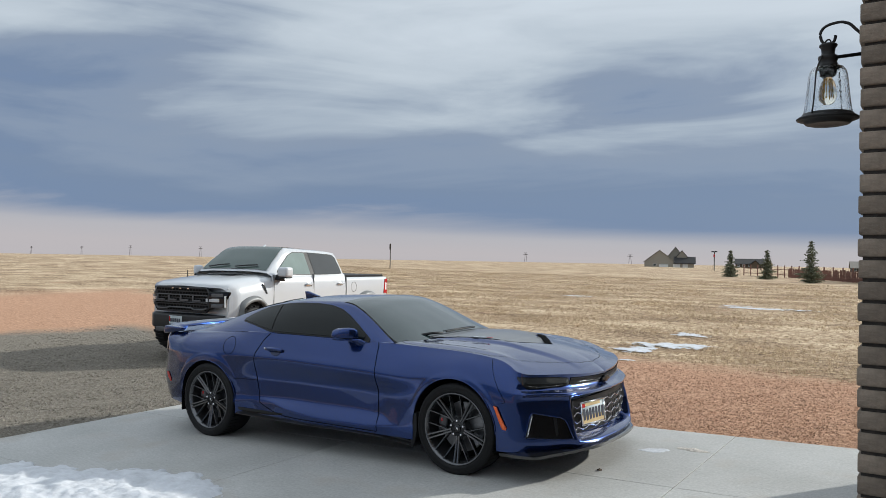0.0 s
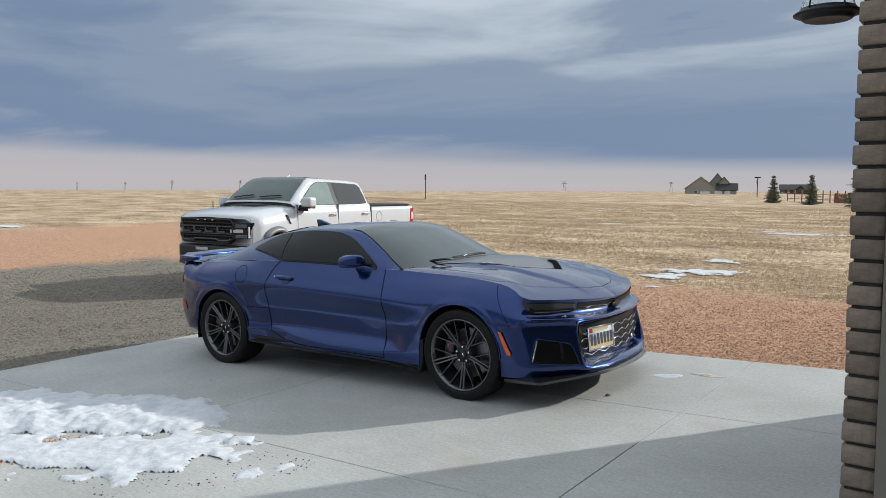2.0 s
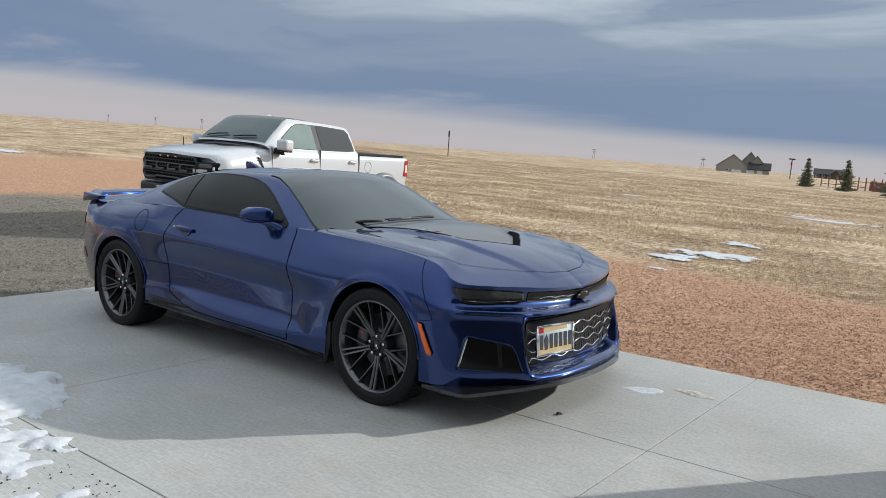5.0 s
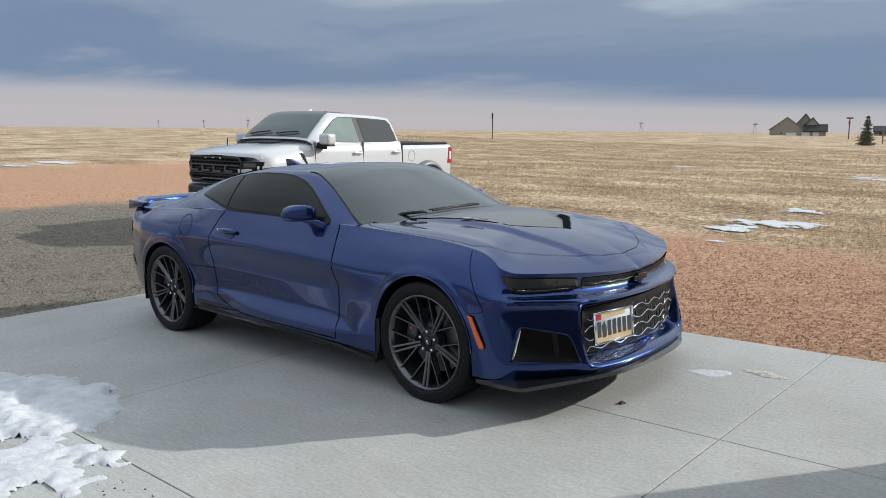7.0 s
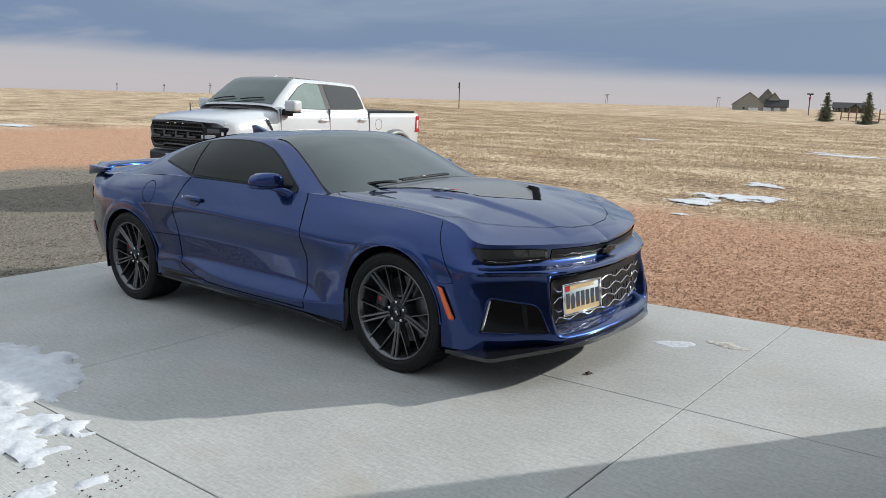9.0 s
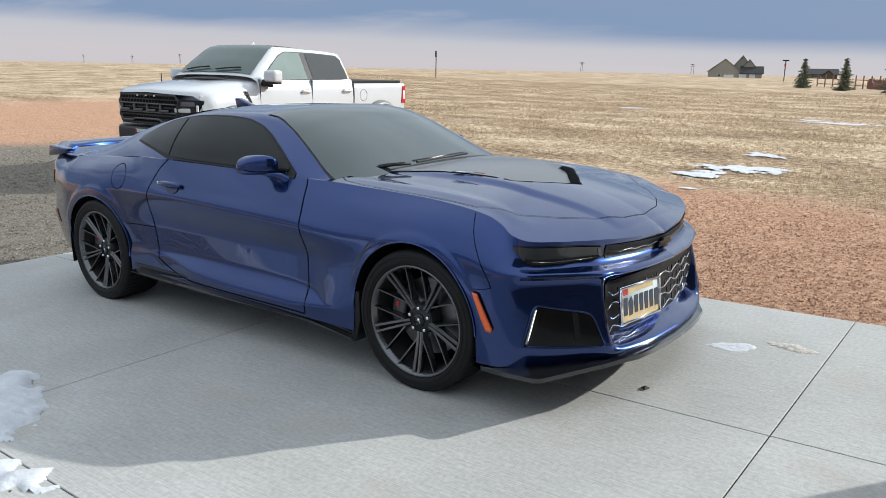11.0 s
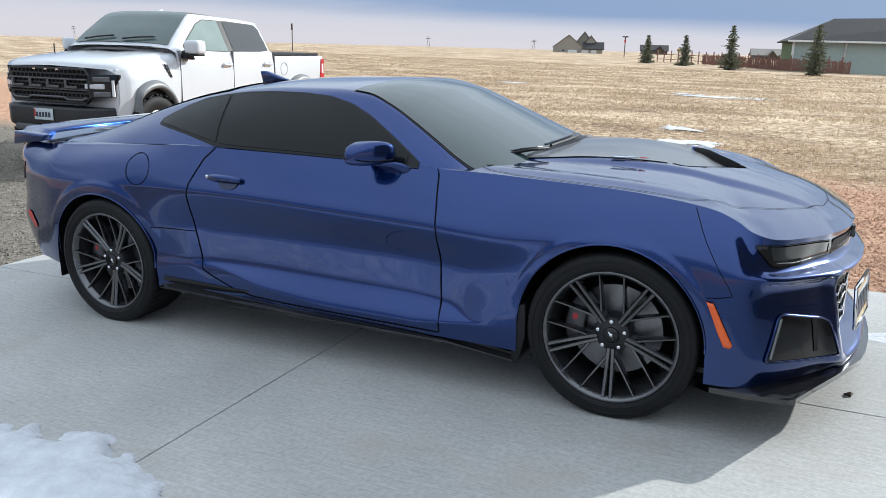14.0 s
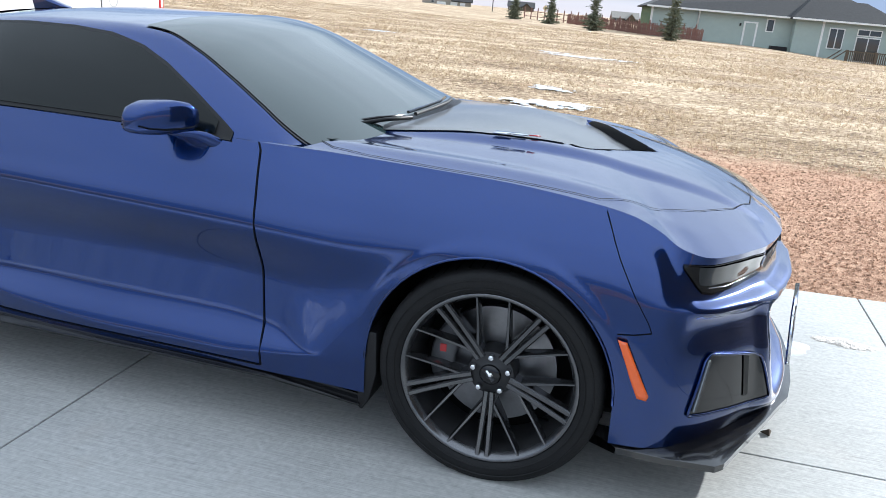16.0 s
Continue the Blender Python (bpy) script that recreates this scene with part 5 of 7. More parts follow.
def coupe_hood(car):
    # dark insert with two side vents and a central extractor
    rows = []
    n = 60
    for i in range(n + 1):
        x = 0.86 + (1.775 - 0.86) * i / n
        w = max(0.004, insert_half(x) - (0.012 if x > 1.5 else 0.004))
        rows.append([hood_xy(x, w * (-1 + 2 * j / 28), 0.004) for j in range(29)])
    part("hood_insert", grid_mesh(rows), CARBON, car, "dark satin hood insert")
    # dark walls of the extractor slot along the arrow-shaped front edge
    for side in (-1, 1):
        rows = []
        for k in range(13):
            x = 1.52 + (1.785 - 1.52) * k / 12
            w = insert_half(x)
            lo_, hi_ = hood_xy(x - 0.02, side * max(0.002, w - 0.035), 0.006), hood_xy(x + 0.004, side * (w + 0.006), 0.0015)
            rows.append([lo_, lo_.lerp(hi_, 0.6) + Vector((0, 0, 0.004)), hi_])
        part("scoop_wall", grid_mesh(rows), WELL, car, "black extractor slot")
    bm = bmesh.new()
    for k, (x0, w) in enumerate(((1.262, 0.058), (1.326, 0.046), (1.380, 0.026))):
        y = -0.392 + 0.35 * (x0 - 1.262)
        q = [hood_xy(x0, y + 0.012, 0.010), hood_xy(x0 + w, y + 0.026, 0.010), hood_xy(x0 + w - 0.008, y - 0.004, 0.010), hood_xy(x0 - 0.008, y - 0.018, 0.010)]
        o = part("hood_badge", grid_mesh([[q[0], q[1]], [q[3], q[2]]]), RED if k == 2 else CHROME, car)
        o.modifiers.new("thick", "SOLIDIFY").thickness = 0.004
    # hood side seams
    for side in (-1, 1):
        part("hood_gap", ribbon([(0.76, 0.715), (0.82, 0.755), (0.95, 0.772), (1.20, 0.778), (1.45, 0.776), (1.66, 0.770)], 0.0036, lambda x, y, o=0: hood_xy(x, side * y, o)), SEAM, car)
        part("hood_gap", ribbon([(1.66, 0.770), (1.80, 0.665), (1.95, 0.52), (2.06, 0.36), (2.125, 0.20), (2.145, 0.0)], 0.0026, lambda x, y, o=0: hood_xy(x, side * y, o)), SEAM, car)
    # cowl and wipers
    rows = []
    for y in np.linspace(-0.70, 0.70, 41):
        base = 0.745 + 0.20 * (1 - (y / 0.72) ** 2)
        rows.append([hood_xy(base + d, y, o) for d, o in ((-0.05, 0.004), (0.0, 0.006), (0.035, 0.004))])
    part("cowl", grid_mesh(rows), SATIN_BLACK, car)
    for run in ([(0.712, -0.60), (0.80, -0.52), (0.88, -0.455), (0.955, -0.385)], [(0.945, -0.32), (0.965, -0.16), (0.968, 0.0), (0.940, 0.16)]):
        pts = [hood_xy(x, y, 0.026) for x, y in run]
        w = part("wiper", tube(pts, 0.0075, 6), SATIN_BLACK, car)
        part("wiper_blade", tube([p + Vector((-0.028, 0.0, 0.004)) for p in pts], 0.006, 6), GLOSS_BLACK, w)


def coupe_rear(car):
    # wing on the deck lid
    bm = bmesh.new()
    rows = []
    for j in range(33):
        v = -1 + 2 * j / 32
        y = 0.80 * v
        x = -2.345 + 0.13 * abs(v) ** 3
        lift = 0.03 + 0.035 * (1 - abs(v) ** 4)
        z = 0.985 + (0.03 if abs(v) < 0.93 else 0.0)
        rows.append([(x + 0.26, y, z - 0.012), (x + 0.14, y, z + 0.014), (x + 0.02, y, z + 0.022), (x, y, z + 0.018), (x + 0.005, y, z + 0.002), (x + 0.14, y, z - 0.006), (x + 0.26, y, z - 0.012)])
    grid_mesh(rows, bm)
    w = part("rear_wing", tidy(bm), BLUE, car, "body-coloured rear wing")
    for side in (-1, 1):
        part("wing_end", prism([(-2.26, 0.935), (-2.0, 0.965), (-1.97, 1.0), (-2.24, 1.018)], side * 0.73, side * 0.80, "y", 0.012), BLUE, w)
        part("tail_lamp", box(-2.335, -2.27, side * 0.36, side * 0.62, 0.74, 0.84, 0.015), RED, car)
        rows = [[on_flank(s, z, 0.004) for z in (0.74, 0.79, 0.84)] for s in np.linspace(S_KNOT[2], S_KNOT[3] + 0.06, 8)]
        if side > 0:
            rows = [mirrored(r) for r in rows]
        part("tail_lamp_corner", grid_mesh(rows), LAMP_GREY, car)
    lo = [(-2.12, 0.54), (-2.07, 0.47), (-2.03, 0.46)]
    hi = [(-2.12, 0.56), (-2.07, 0.555), (-2.03, 0.50)]
    a, b = between(lo, hi, -2.12, -2.03, 8)
    part("rear_marker", patch(a, b, lambda x, z: flank_xz(x, z, 0.005), 3), RED, car, "red rear side marker")
    # shark-fin aerial
    part("aerial_fin", prism([(-0.98, 1.262), (-0.80, 1.292), (-0.82, 1.30), (-0.96, 1.345), (-1.0, 1.345)], -0.02, 0.02, "y", 0.008), BLUE, car)


def wheel(car, x, side, radius, width, z):
    """Ten split pairs of spokes in a dark rim; the outer face towards side."""
    hub = new("wheel"); hub.parent = car
    hub.matrix_basis = pose(x, 0.0, z) @ (Matrix.Identity(4) if side < 0 else pose(0, 0, 0, 0, 0, 180))
    yo = -0.942                                   # outer face of the tyre
    prof = [(0.275, yo + 0.012), (0.284, yo + 0.003), (0.300, yo - 0.001), (0.322, yo + 0.001), (radius - 0.012, yo + 0.006), (radius - 0.003, yo + 0.020), (radius, yo + 0.05),
            (radius, yo + width - 0.06), (radius - 0.010, yo + width - 0.02), (0.30, yo + width), (0.275, yo + width - 0.01)]
    tyre = part("tyre", tidy(lathe(prof, 72, "y", caps=False)), RUBBER, hub, "black low-profile tyre")
    groove = box(-0.0025, 0.0025, yo + 0.030, yo + width * 0.40, radius - 0.006, radius + 0.0003)
    first = part("tread_groove", groove, WELL, hub, smooth=False)
    for k in range(1, 54):
        o = new("tread_groove", first.data); o.parent = hub
        o.matrix_basis = Matrix.Rotation(2 * math.pi * k / 54, 4, "Y")
    for r in (0.292, 0.318):
        part("sidewall_ring", tidy(lathe([(r - 0.0025, yo + 0.0035), (r - 0.001, yo - 0.003), (r + 0.001, yo - 0.003), (r + 0.0025, yo + 0.0035)], 72, "y", caps=False)), RUBBER, hub)
    part("rim_lip", tidy(lathe([(0.252, yo + 0.035), (0.262, yo + 0.012), (0.270, yo + 0.006), (0.277, yo + 0.010), (0.275, yo + 0.03)], 72, "y", caps=False)), RIM, hub)
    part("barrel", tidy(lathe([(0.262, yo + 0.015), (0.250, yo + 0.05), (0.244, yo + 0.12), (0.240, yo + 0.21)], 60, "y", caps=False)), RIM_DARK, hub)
    sharp(part("brake_disc", tidy(lathe([(0.07, yo + 0.135), (0.190, yo + 0.135), (0.190, yo + 0.16), (0.07, yo + 0.16)], 48, "y", caps=False)), STEEL, hub), 30)
    part("hub_back", lathe([(0.001, yo + 0.175), (0.239, yo + 0.178), (0.239, yo + 0.20), (0.001, yo + 0.20)], 40, "y"), WELL, hub)
    cal = bmesh.new()
    a0, a1 = (radians(125), radians(195))
    rows = []
    for k in range(13):
        a = a0 + (a1 - a0) * k / 12
        c, s = math.cos(a), math.sin(a)
        rows.append([(0.125 * c, yo + 0.105, 0.125 * s), (0.130 * c, yo + 0.085, 0.130 * s), (0.195 * c, yo + 0.085, 0.195 * s), (0.205 * c, yo + 0.105, 0.205 * s), (0.205 * c, yo + 0.15, 0.205 * s)])
    grid_mesh(rows, cal)
    cp = part("brake_caliper", cal, CALIPER, hub, "grey brake caliper")
    part("caliper_mark", box(-0.170, -0.150, yo + 0.082, yo + 0.0845, 0.035, 0.06), RED, cp, smooth=False)
    # spokes: five groups, each two long pairs that fork
    def spoke(a_in, a_out, w_in, w_out, r0, r1, y0, y1, depth):
        bm = bmesh.new()
        rows = []
        for k in range(8):
            t = k / 7
            px = r0 * math.cos(a_in) * (1 - t) + r1 * math.cos(a_out) * t
            pz = r0 * math.sin(a_in) * (1 - t) + r1 * math.sin(a_out) * t
            a = math.atan2(r1 * math.sin(a_out) - r0 * math.sin(a_in), r1 * math.cos(a_out) - r0 * math.cos(a_in))
            w = w_in + (w_out - w_in) * t
            y = y0 + (y1 - y0) * t ** 1.3
            c, s = math.cos(a), math.sin(a)
            d = depth * (1 - 0.45 * t)
            pts = []
            for u, v in ((-0.5, d), (-0.5, 0.006), (-0.28, 0.0), (0.28, 0.0), (0.5, 0.006), (0.5, d)):
                pts.append((px - u * w * s, y + v, pz + u * w * c))
            rows.append(pts)
        grid_mesh(rows, bm)
        bmesh.ops.recalc_face_normals(bm, faces=bm.faces)
        return bm
    first = []
    for g in range(5):
        base = radians(90 + 72 * g + 36)
        for da_in, da_out, w0, w1, r0 in ((-8.5, -3.3, 0.0195, 0.0175, 0.06), (8.5, 3.3, 0.0195, 0.0175, 0.06), (-9, -25.5, 0.0135, 0.0085, 0.098), (9, 25.5, 0.0135, 0.0085, 0.098)):
            o = part("spoke", spoke(base + radians(da_in), base + radians(da_out), w0, w1, r0, 0.266, yo + (0.052 if abs(da_in) < 10 else 0.058), yo + 0.012, 0.05), RIM, hub)
            sharp(o, 25)
    hubp = [(0.001, yo + 0.050), (0.030, yo + 0.050), (0.034, yo + 0.054), (0.040, yo + 0.058), (0.070, yo + 0.062), (0.076, yo + 0.075), (0.076, yo + 0.13)]
    sharp(part("hub_face", lathe(hubp, 40, "y"), RIM_DARK, hub), 30)
    part("centre_cap", lathe([(0.001, yo + 0.044), (0.030, yo + 0.044), (0.034, yo + 0.051)], 32, "y"), GLOSS_BLACK, hub)
    part("cap_badge", prism([(-0.019, -0.006), (-0.006, -0.006), (-0.006, -0.0105), (0.006, -0.0105), (0.006, -0.006), (0.019, -0.006), (0.019, 0.006), (0.006, 0.006), (0.006, 0.0105), (-0.006, 0.0105), (-0.006, 0.006), (-0.019, 0.006)], yo + 0.040, yo + 0.0445, "y"), CHROME, hub, matrix=pose(0, 0, 0, 0, 50, 0))
    for g in range(5):
        a = radians(90 + 72 * g)
        part("wheel_nut", lathe([(0.001, yo + 0.040), (0.007, yo + 0.040), (0.0105, yo + 0.045), (0.0115, yo + 0.065)], 6, "y"), CHROME, hub, matrix=Matrix.Translation((0.057 * math.cos(a), 0, 0.057 * math.sin(a))))
    return hub


coupe = thing("sports_coupe", "dark blue metallic two-door sports coupe with graphite wheels", "car", SLAB)
coupe_shell(coupe)
coupe_panels(coupe)
coupe_mirror(coupe)
coupe_front(coupe)
coupe_hood(coupe)
coupe_rear(coupe)
for ax, rad, wid in ((AXLE_F, 0.349, 0.285), (AXLE_R, 0.352, 0.305)):
    for side in (-1, 1):
        wheel(coupe, ax, side, rad, wid, rad - 0.019)

# ---- white pickup (built about its front axle, nose along +x, left flank at +y) ----
T_BELT_X = [-2.70, -2.58, -1.9, -1.22, -0.9, -0.62]
T_RAIL = {"y": [0.80, 0.72, 0.71, 0.73, 0.80, 0.86], "z": [1.46, 1.835, 1.882, 1.900, 1.69, 1.44]}
T_MID = [1.48, 1.862, 1.915, 1.935, 1.735, 1.47]


def truck_top(x, y, out=0.0):
    ry, rz, mz = (curve_at(T_BELT_X, a, x) for a in (T_RAIL["y"], T_RAIL["z"], T_MID))
    k = min(1, abs(y) / ry)
    return Vector((x + out * (0.7 if x > -1.25 else 0), y, rz + (mz - rz) * (1 - k ** 4) + out))


def truck_side(x, z, out=0.0):
    ry, rz = curve_at(T_BELT_X, T_RAIL["y"], x), curve_at(T_BELT_X, T_RAIL["z"], x)
    f = (z - 1.40) / max(0.03, rz - 1.40)
    return Vector((x, 0.945 + (ry - 0.945) * min(1, max(0, f)) + out, z))


def half_shell(stations, n=8, sides=(-1, 1)):
    """Sections (x, [(y, z), ...]) joined along x on the given sides."""
    bm = bmesh.new()
    for side in sides:
        xs = [s[0] for s in stations]
        rows = []
        m = len(stations[0][1])
        fine = []
        for a, b in zip(xs, xs[1:]):
            fine += [a + (b - a) * k / n for k in range(n)]
        fine.append(xs[-1])
        for x in fine:
            rows.append([(x, side * curve_at(xs, [s[1][k][0] for s in stations], x), curve_at(xs, [s[1][k][1] for s in stations], x)) for k in range(m)])
        grid_mesh(rows, bm)
    return tidy(bm)


def truck_wheel(t, x, y):
    w = new("wheel"); w.parent = t
    s = 1 if y > 0 else -1
    w.matrix_basis = pose(x, y, 0.435)
    part("tyre", tidy(lathe([(0.24, 0.10 * s), (0.30, 0.125 * s), (0.39, 0.13 * s), (0.425, 0.10 * s), (0.435, 0.04 * s), (0.435, -0.12 * s), (0.30, -0.15 * s)], 48, "y", caps=False)), RUBBER, w, "black all-terrain tyre")
    tread = box(-0.026, 0.026, -0.10, 0.125, 0.425, 0.446, 0.004)
    first = part("tread_block", tread, RUBBER, w, smooth=False)
    for k in range(1, 36):
        o = new("tread_block", first.data); o.parent = w
        o.matrix_basis = Matrix.Rotation(2 * math.pi * k / 36, 4, "Y") @ Matrix.Translation((0, 0.015 * s * (-1) ** k, 0))
    part("rim", tidy(lathe([(0.02, 0.07 * s), (0.10, 0.065 * s), (0.20, 0.085 * s), (0.245, 0.105 * s), (0.25, 0.06 * s), (0.23, -0.05 * s)], 36, "y", caps=False)), RIM, w)


def build_truck(m):
    t = thing("pickup_truck", "white four-door pickup truck with black grille and grey arch flares", "pickup truck", m)
    part("cab_floor", box(-4.1, 0.62, -0.86, 0.86, 0.42, 0.70, 0.03), TRUCK_BLACK, t, smooth=False)
    fenders = [(-0.84, [(0.90, 0.50), (0.945, 0.80), (0.955, 1.10), (0.935, 1.28), (0.88, 1.385), (0.60, 1.440), (0.0, 1.470)]),
               (-0.64, [(0.93, 0.50), (0.975, 0.80), (0.985, 1.10), (0.965, 1.28), (0.90, 1.37), (0.60, 1.405), (0.0, 1.425)]),
               (-0.2, [(0.95, 0.55), (0.99, 0.80), (1.0, 1.08), (0.975, 1.26), (0.89, 1.34), (0.60, 1.375), (0.0, 1.40)]),
               (0.25, [(0.95, 0.58), (0.99, 0.80), (1.0, 1.06), (0.965, 1.225), (0.87, 1.30), (0.60, 1.335), (0.0, 1.36)]),
               (0.60, [(0.95, 0.60), (0.985, 0.80), (0.985, 1.05), (0.96, 1.19), (0.88, 1.262), (0.60, 1.29), (0.0, 1.31)]),
               (0.74, [(0.92, 0.62), (0.955, 0.80), (0.955, 1.04), (0.935, 1.17), (0.86, 1.235), (0.58, 1.25), (0.0, 1.265)]),
               (0.785, [(0.88, 0.64), (0.915, 0.80), (0.915, 1.02), (0.90, 1.13), (0.82, 1.19), (0.55, 1.205), (0.0, 1.22)])]
    part("front_body", half_shell(fenders), WHITE, t)
    part("nose_panel", box(0.70, 0.780, -0.905, 0.905, 0.64, 1.20, 0.015), WHITE, t, smooth=False)
    doors = [(-2.66, [(0.93, 0.50), (0.975, 0.80), (0.985, 1.10), (0.975, 1.25), (0.945, 1.40), (0.92, 1.42)]), (-0.64, [(0.93, 0.50), (0.975, 0.80), (0.985, 1.10), (0.975, 1.25), (0.945, 1.40), (0.90, 1.42)])]
    for sd in (-1, 1):
        part("door_side", half_shell(doors, 4, (sd,)), WHITE, t)
    bed = [(-4.23, [(0.92, 0.62), (0.96, 0.80), (0.975, 1.10), (0.97, 1.28), (0.955, 1.345), (0.90, 1.352)]), (-2.69, [(0.92, 0.58), (0.975, 0.80), (0.985, 1.10), (0.98, 1.28), (0.965, 1.345), (0.90, 1.352)])]
    for sd in (-1, 1):
        part("bed_side", half_shell(bed, 4, (sd,)), WHITE, t)
    part("tailgate", box(-4.25, -4.20, -0.955, 0.955, 0.70, 1.345, 0.015), WHITE, t, smooth=False)
    part("tonneau_cover", box(-4.20, -2.72, -0.90, 0.90, 1.35, 1.40, 0.012), SATIN_BLACK, t, "black tonneau cover", smooth=False)
    # cab
    bm = bmesh.new()
    xs = [float(v) for v in np.linspace(-0.62, -2.62, 34)]
    rows = []
    for x in xs:
        side = [truck_side(x, 1.40 + (curve_at(T_BELT_X, T_RAIL["z"], x) - 1.40) * k / 6) for k in range(6)]
        ry = curve_at(T_BELT_X, T_RAIL["y"], x)
        top = [truck_top(x, ry * (1 - k / 8)) for k in range(9)]
        row = side + top
        rows.append(row + [Vector((p.x, -p.y, p.z)) for p in reversed(row[:-1])])
    grid_mesh(rows, bm)
    part("cab", tidy(bm), WHITE, t)
    # glass
    rows = [[truck_top(x, v * 0.95 * curve_at(T_BELT_X, T_RAIL["y"], x), 0.010) for v in np.linspace(-1, 1, 17)] for x in np.linspace(-0.66, -1.20, 12)]
    part("windscreen", grid_mesh(rows), TRUCK_GLASS, t, "pale green windscreen")
    rows = [[truck_top(x, v * 0.80, 0.012) for v in np.linspace(-0.62, 0.62, 9)] for x in np.linspace(-1.40, -1.95, 6)]
    part("sunroof", grid_mesh(rows), GLOSS_BLACK, t, "dark glass sunroof")
    top = [(-2.58, 1.56), (-2.55, 1.74), (-2.48, 1.80), (-1.9, 1.83), (-1.36, 1.835), (-1.20, 1.775), (-1.0, 1.62), (-0.82, 1.47)]
    low = [(-2.58, 1.44), (-2.40, 1.425), (-1.6, 1.42), (-0.82, 1.43)]
    a, b = between(low, top, -2.58, -0.82, 40)
    seal = part("window_trim", patch([(p[0], p[1] - 0.01) for p in a], [(p[0], p[1] + 0.012) for p in b], lambda x, z: truck_side(x, z, 0.006), 5), SATIN_BLACK, t)
    a, b = between(low, top, -1.66, -0.90, 20)
    part("front_window", patch(a, b, lambda x, z: truck_side(x, z, 0.011), 5), TRUCK_PALE, t, "pale greenish front door window")
    a, b = between(low, top, -2.55, -1.78, 20)
    part("rear_window", patch(a, b, lambda x, z: truck_side(x, z, 0.011), 5), GREY_GLASS, t, "tinted rear door window")
    for x, z0, z1 in ((-0.68, 0.60, 1.42), (-1.72, 0.60, 1.42), (-2.675, 0.60, 1.36)):
        part("door_gap", box(x - 0.003, x + 0.003, 0.90, 0.9875, z0, z1), TRUCK_GREY, t, smooth=False)
    for x in (-1.58, -2.50):
        hd = part("door_handle", tube([(x - 0.09, 0.985, 1.225), (x - 0.07, 1.015, 1.23), (x + 0.07, 1.015, 1.23), (x + 0.09, 0.985, 1.225)], 0.017, 8), WHITE, t)
        part("handle_cup", box(x - 0.075, x + 0.075, 0.97, 0.986, 1.185, 1.26, 0.01), CHROME, hd)
    # mirrors
    for s in (-1, 1):
        mi = part("mirror_arm", prism([(-0.86, 1.30), (-0.70, 1.32), (-0.72, 1.42), (-0.80, 1.43)], s * 0.96, s * 1.08, "y", 0.02), SATIN_BLACK, t)
        part("mirror_head", box(-0.88, -0.70, s * 1.02, s * (1.25 if s > 0 else 1.12), 1.38, 1.56, 0.05, seg=3), WHITE, mi)
        part("mirror_foot", box(-0.87, -0.71, s * 1.03, s * (1.23 if s > 0 else 1.10), 1.355, 1.385, 0.012), SATIN_BLACK, mi)
    # fender vent
    part("fender_vent", prism([(-0.34, 1.24), (-0.26, 1.26), (-0.40, 1.08), (-0.46, 1.08)], 0.985, 1.002, "y", 0.004), SATIN_BLACK, t, "dark slanted fender vent")
    for k in range(3):
        part("vent_slat", box(-0.40 + k * 0.04, -0.37 + k * 0.04, 1.0, 1.006, 1.11 + k * 0.045, 1.125 + k * 0.045), TRUCK_LETTER, t, smooth=False)
    # arch flares
    for x in (0.0, -3.45):
        for s in (-1, 1):
            part("wheel_housing", prism([(x + 0.50 * math.cos(a), 0.45 + 0.50 * math.sin(a)) for a in [math.pi * k / 20 for k in range(21)]], s * 0.80, s * 1.004, "y"), WELL, t, smooth=False)
            rows = []
            for k in range(25):
                a = -0.18 + (math.pi + 0.36) * k / 24
                c, q = math.cos(a), math.sin(a)
                rows.append([(x + r * c, s * y, 0.46 + r * q) for r, y in ((0.60, 0.985), (0.595, 1.02), (0.555, 1.075), (0.515, 1.082), (0.495, 1.06), (0.49, 0.98))])
            part("arch_flare", tidy(grid_mesh(rows)), TRUCK_GREY, t, "grey wheel arch flare")
            truck_wheel(t, x, s * 0.91)
    # grille
    g = part("grille", prism([(-0.60, 0.86), (-0.53, 0.79), (0.53, 0.79), (0.60, 0.86), (0.60, 1.10), (0.53, 1.175), (-0.53, 1.175), (-0.60, 1.10)], 0.74, 0.805, "x", 0.012), TRUCK_BLACK, t, "black mesh grille", smooth=False)
    bm = bmesh.new()
    for r in range(7):
        for c in range(18):
            y, z = -0.53 + c * 0.0625 + (0.031 if r % 2 else 0), 0.835 + r * 0.05
            box(0.80, 0.806, y - 0.024, y + 0.024, z - 0.016, z + 0.016, 0, bm)
    tagged(part("mesh", bm, WELL, g, smooth=False), kind="stuff")
    part("grille_bar", box(0.80, 0.822, -0.575, 0.575, 0.935, 0.950, 0.004), TRUCK_LETTER, g, smooth=False)
    part("grille_bar", box(0.80, 0.822, -0.575, 0.575, 1.045, 1.060, 0.004), TRUCK_LETTER, g, smooth=False)
    # plain raised bars in place of the maker's letters
    for k in range(4):
        y = -0.43 + k * 0.265
        part("raised_bar", box(0.81, 0.832, y - 0.10, y + 0.08, 0.955, 0.985, 0.004), TRUCK_LETTER, g, smooth=False)
        part("raised_bar", box(0.81, 0.832, y - 0.10, y - 0.065, 0.985, 1.04, 0.004), TRUCK_LETTER, g, smooth=False)
    part("grille_lip", tube([(0.80, -0.56, 0.865), (0.815, -0.50, 0.835), (0.82, -0.30, 0.835), (0.82, -0.24, 0.86), (0.82, 0.24, 0.86), (0.82, 0.30, 0.835), (0.815, 0.50, 0.835), (0.80, 0.56, 0.865)], 0.014, 6), TRUCK_LETTER, g)
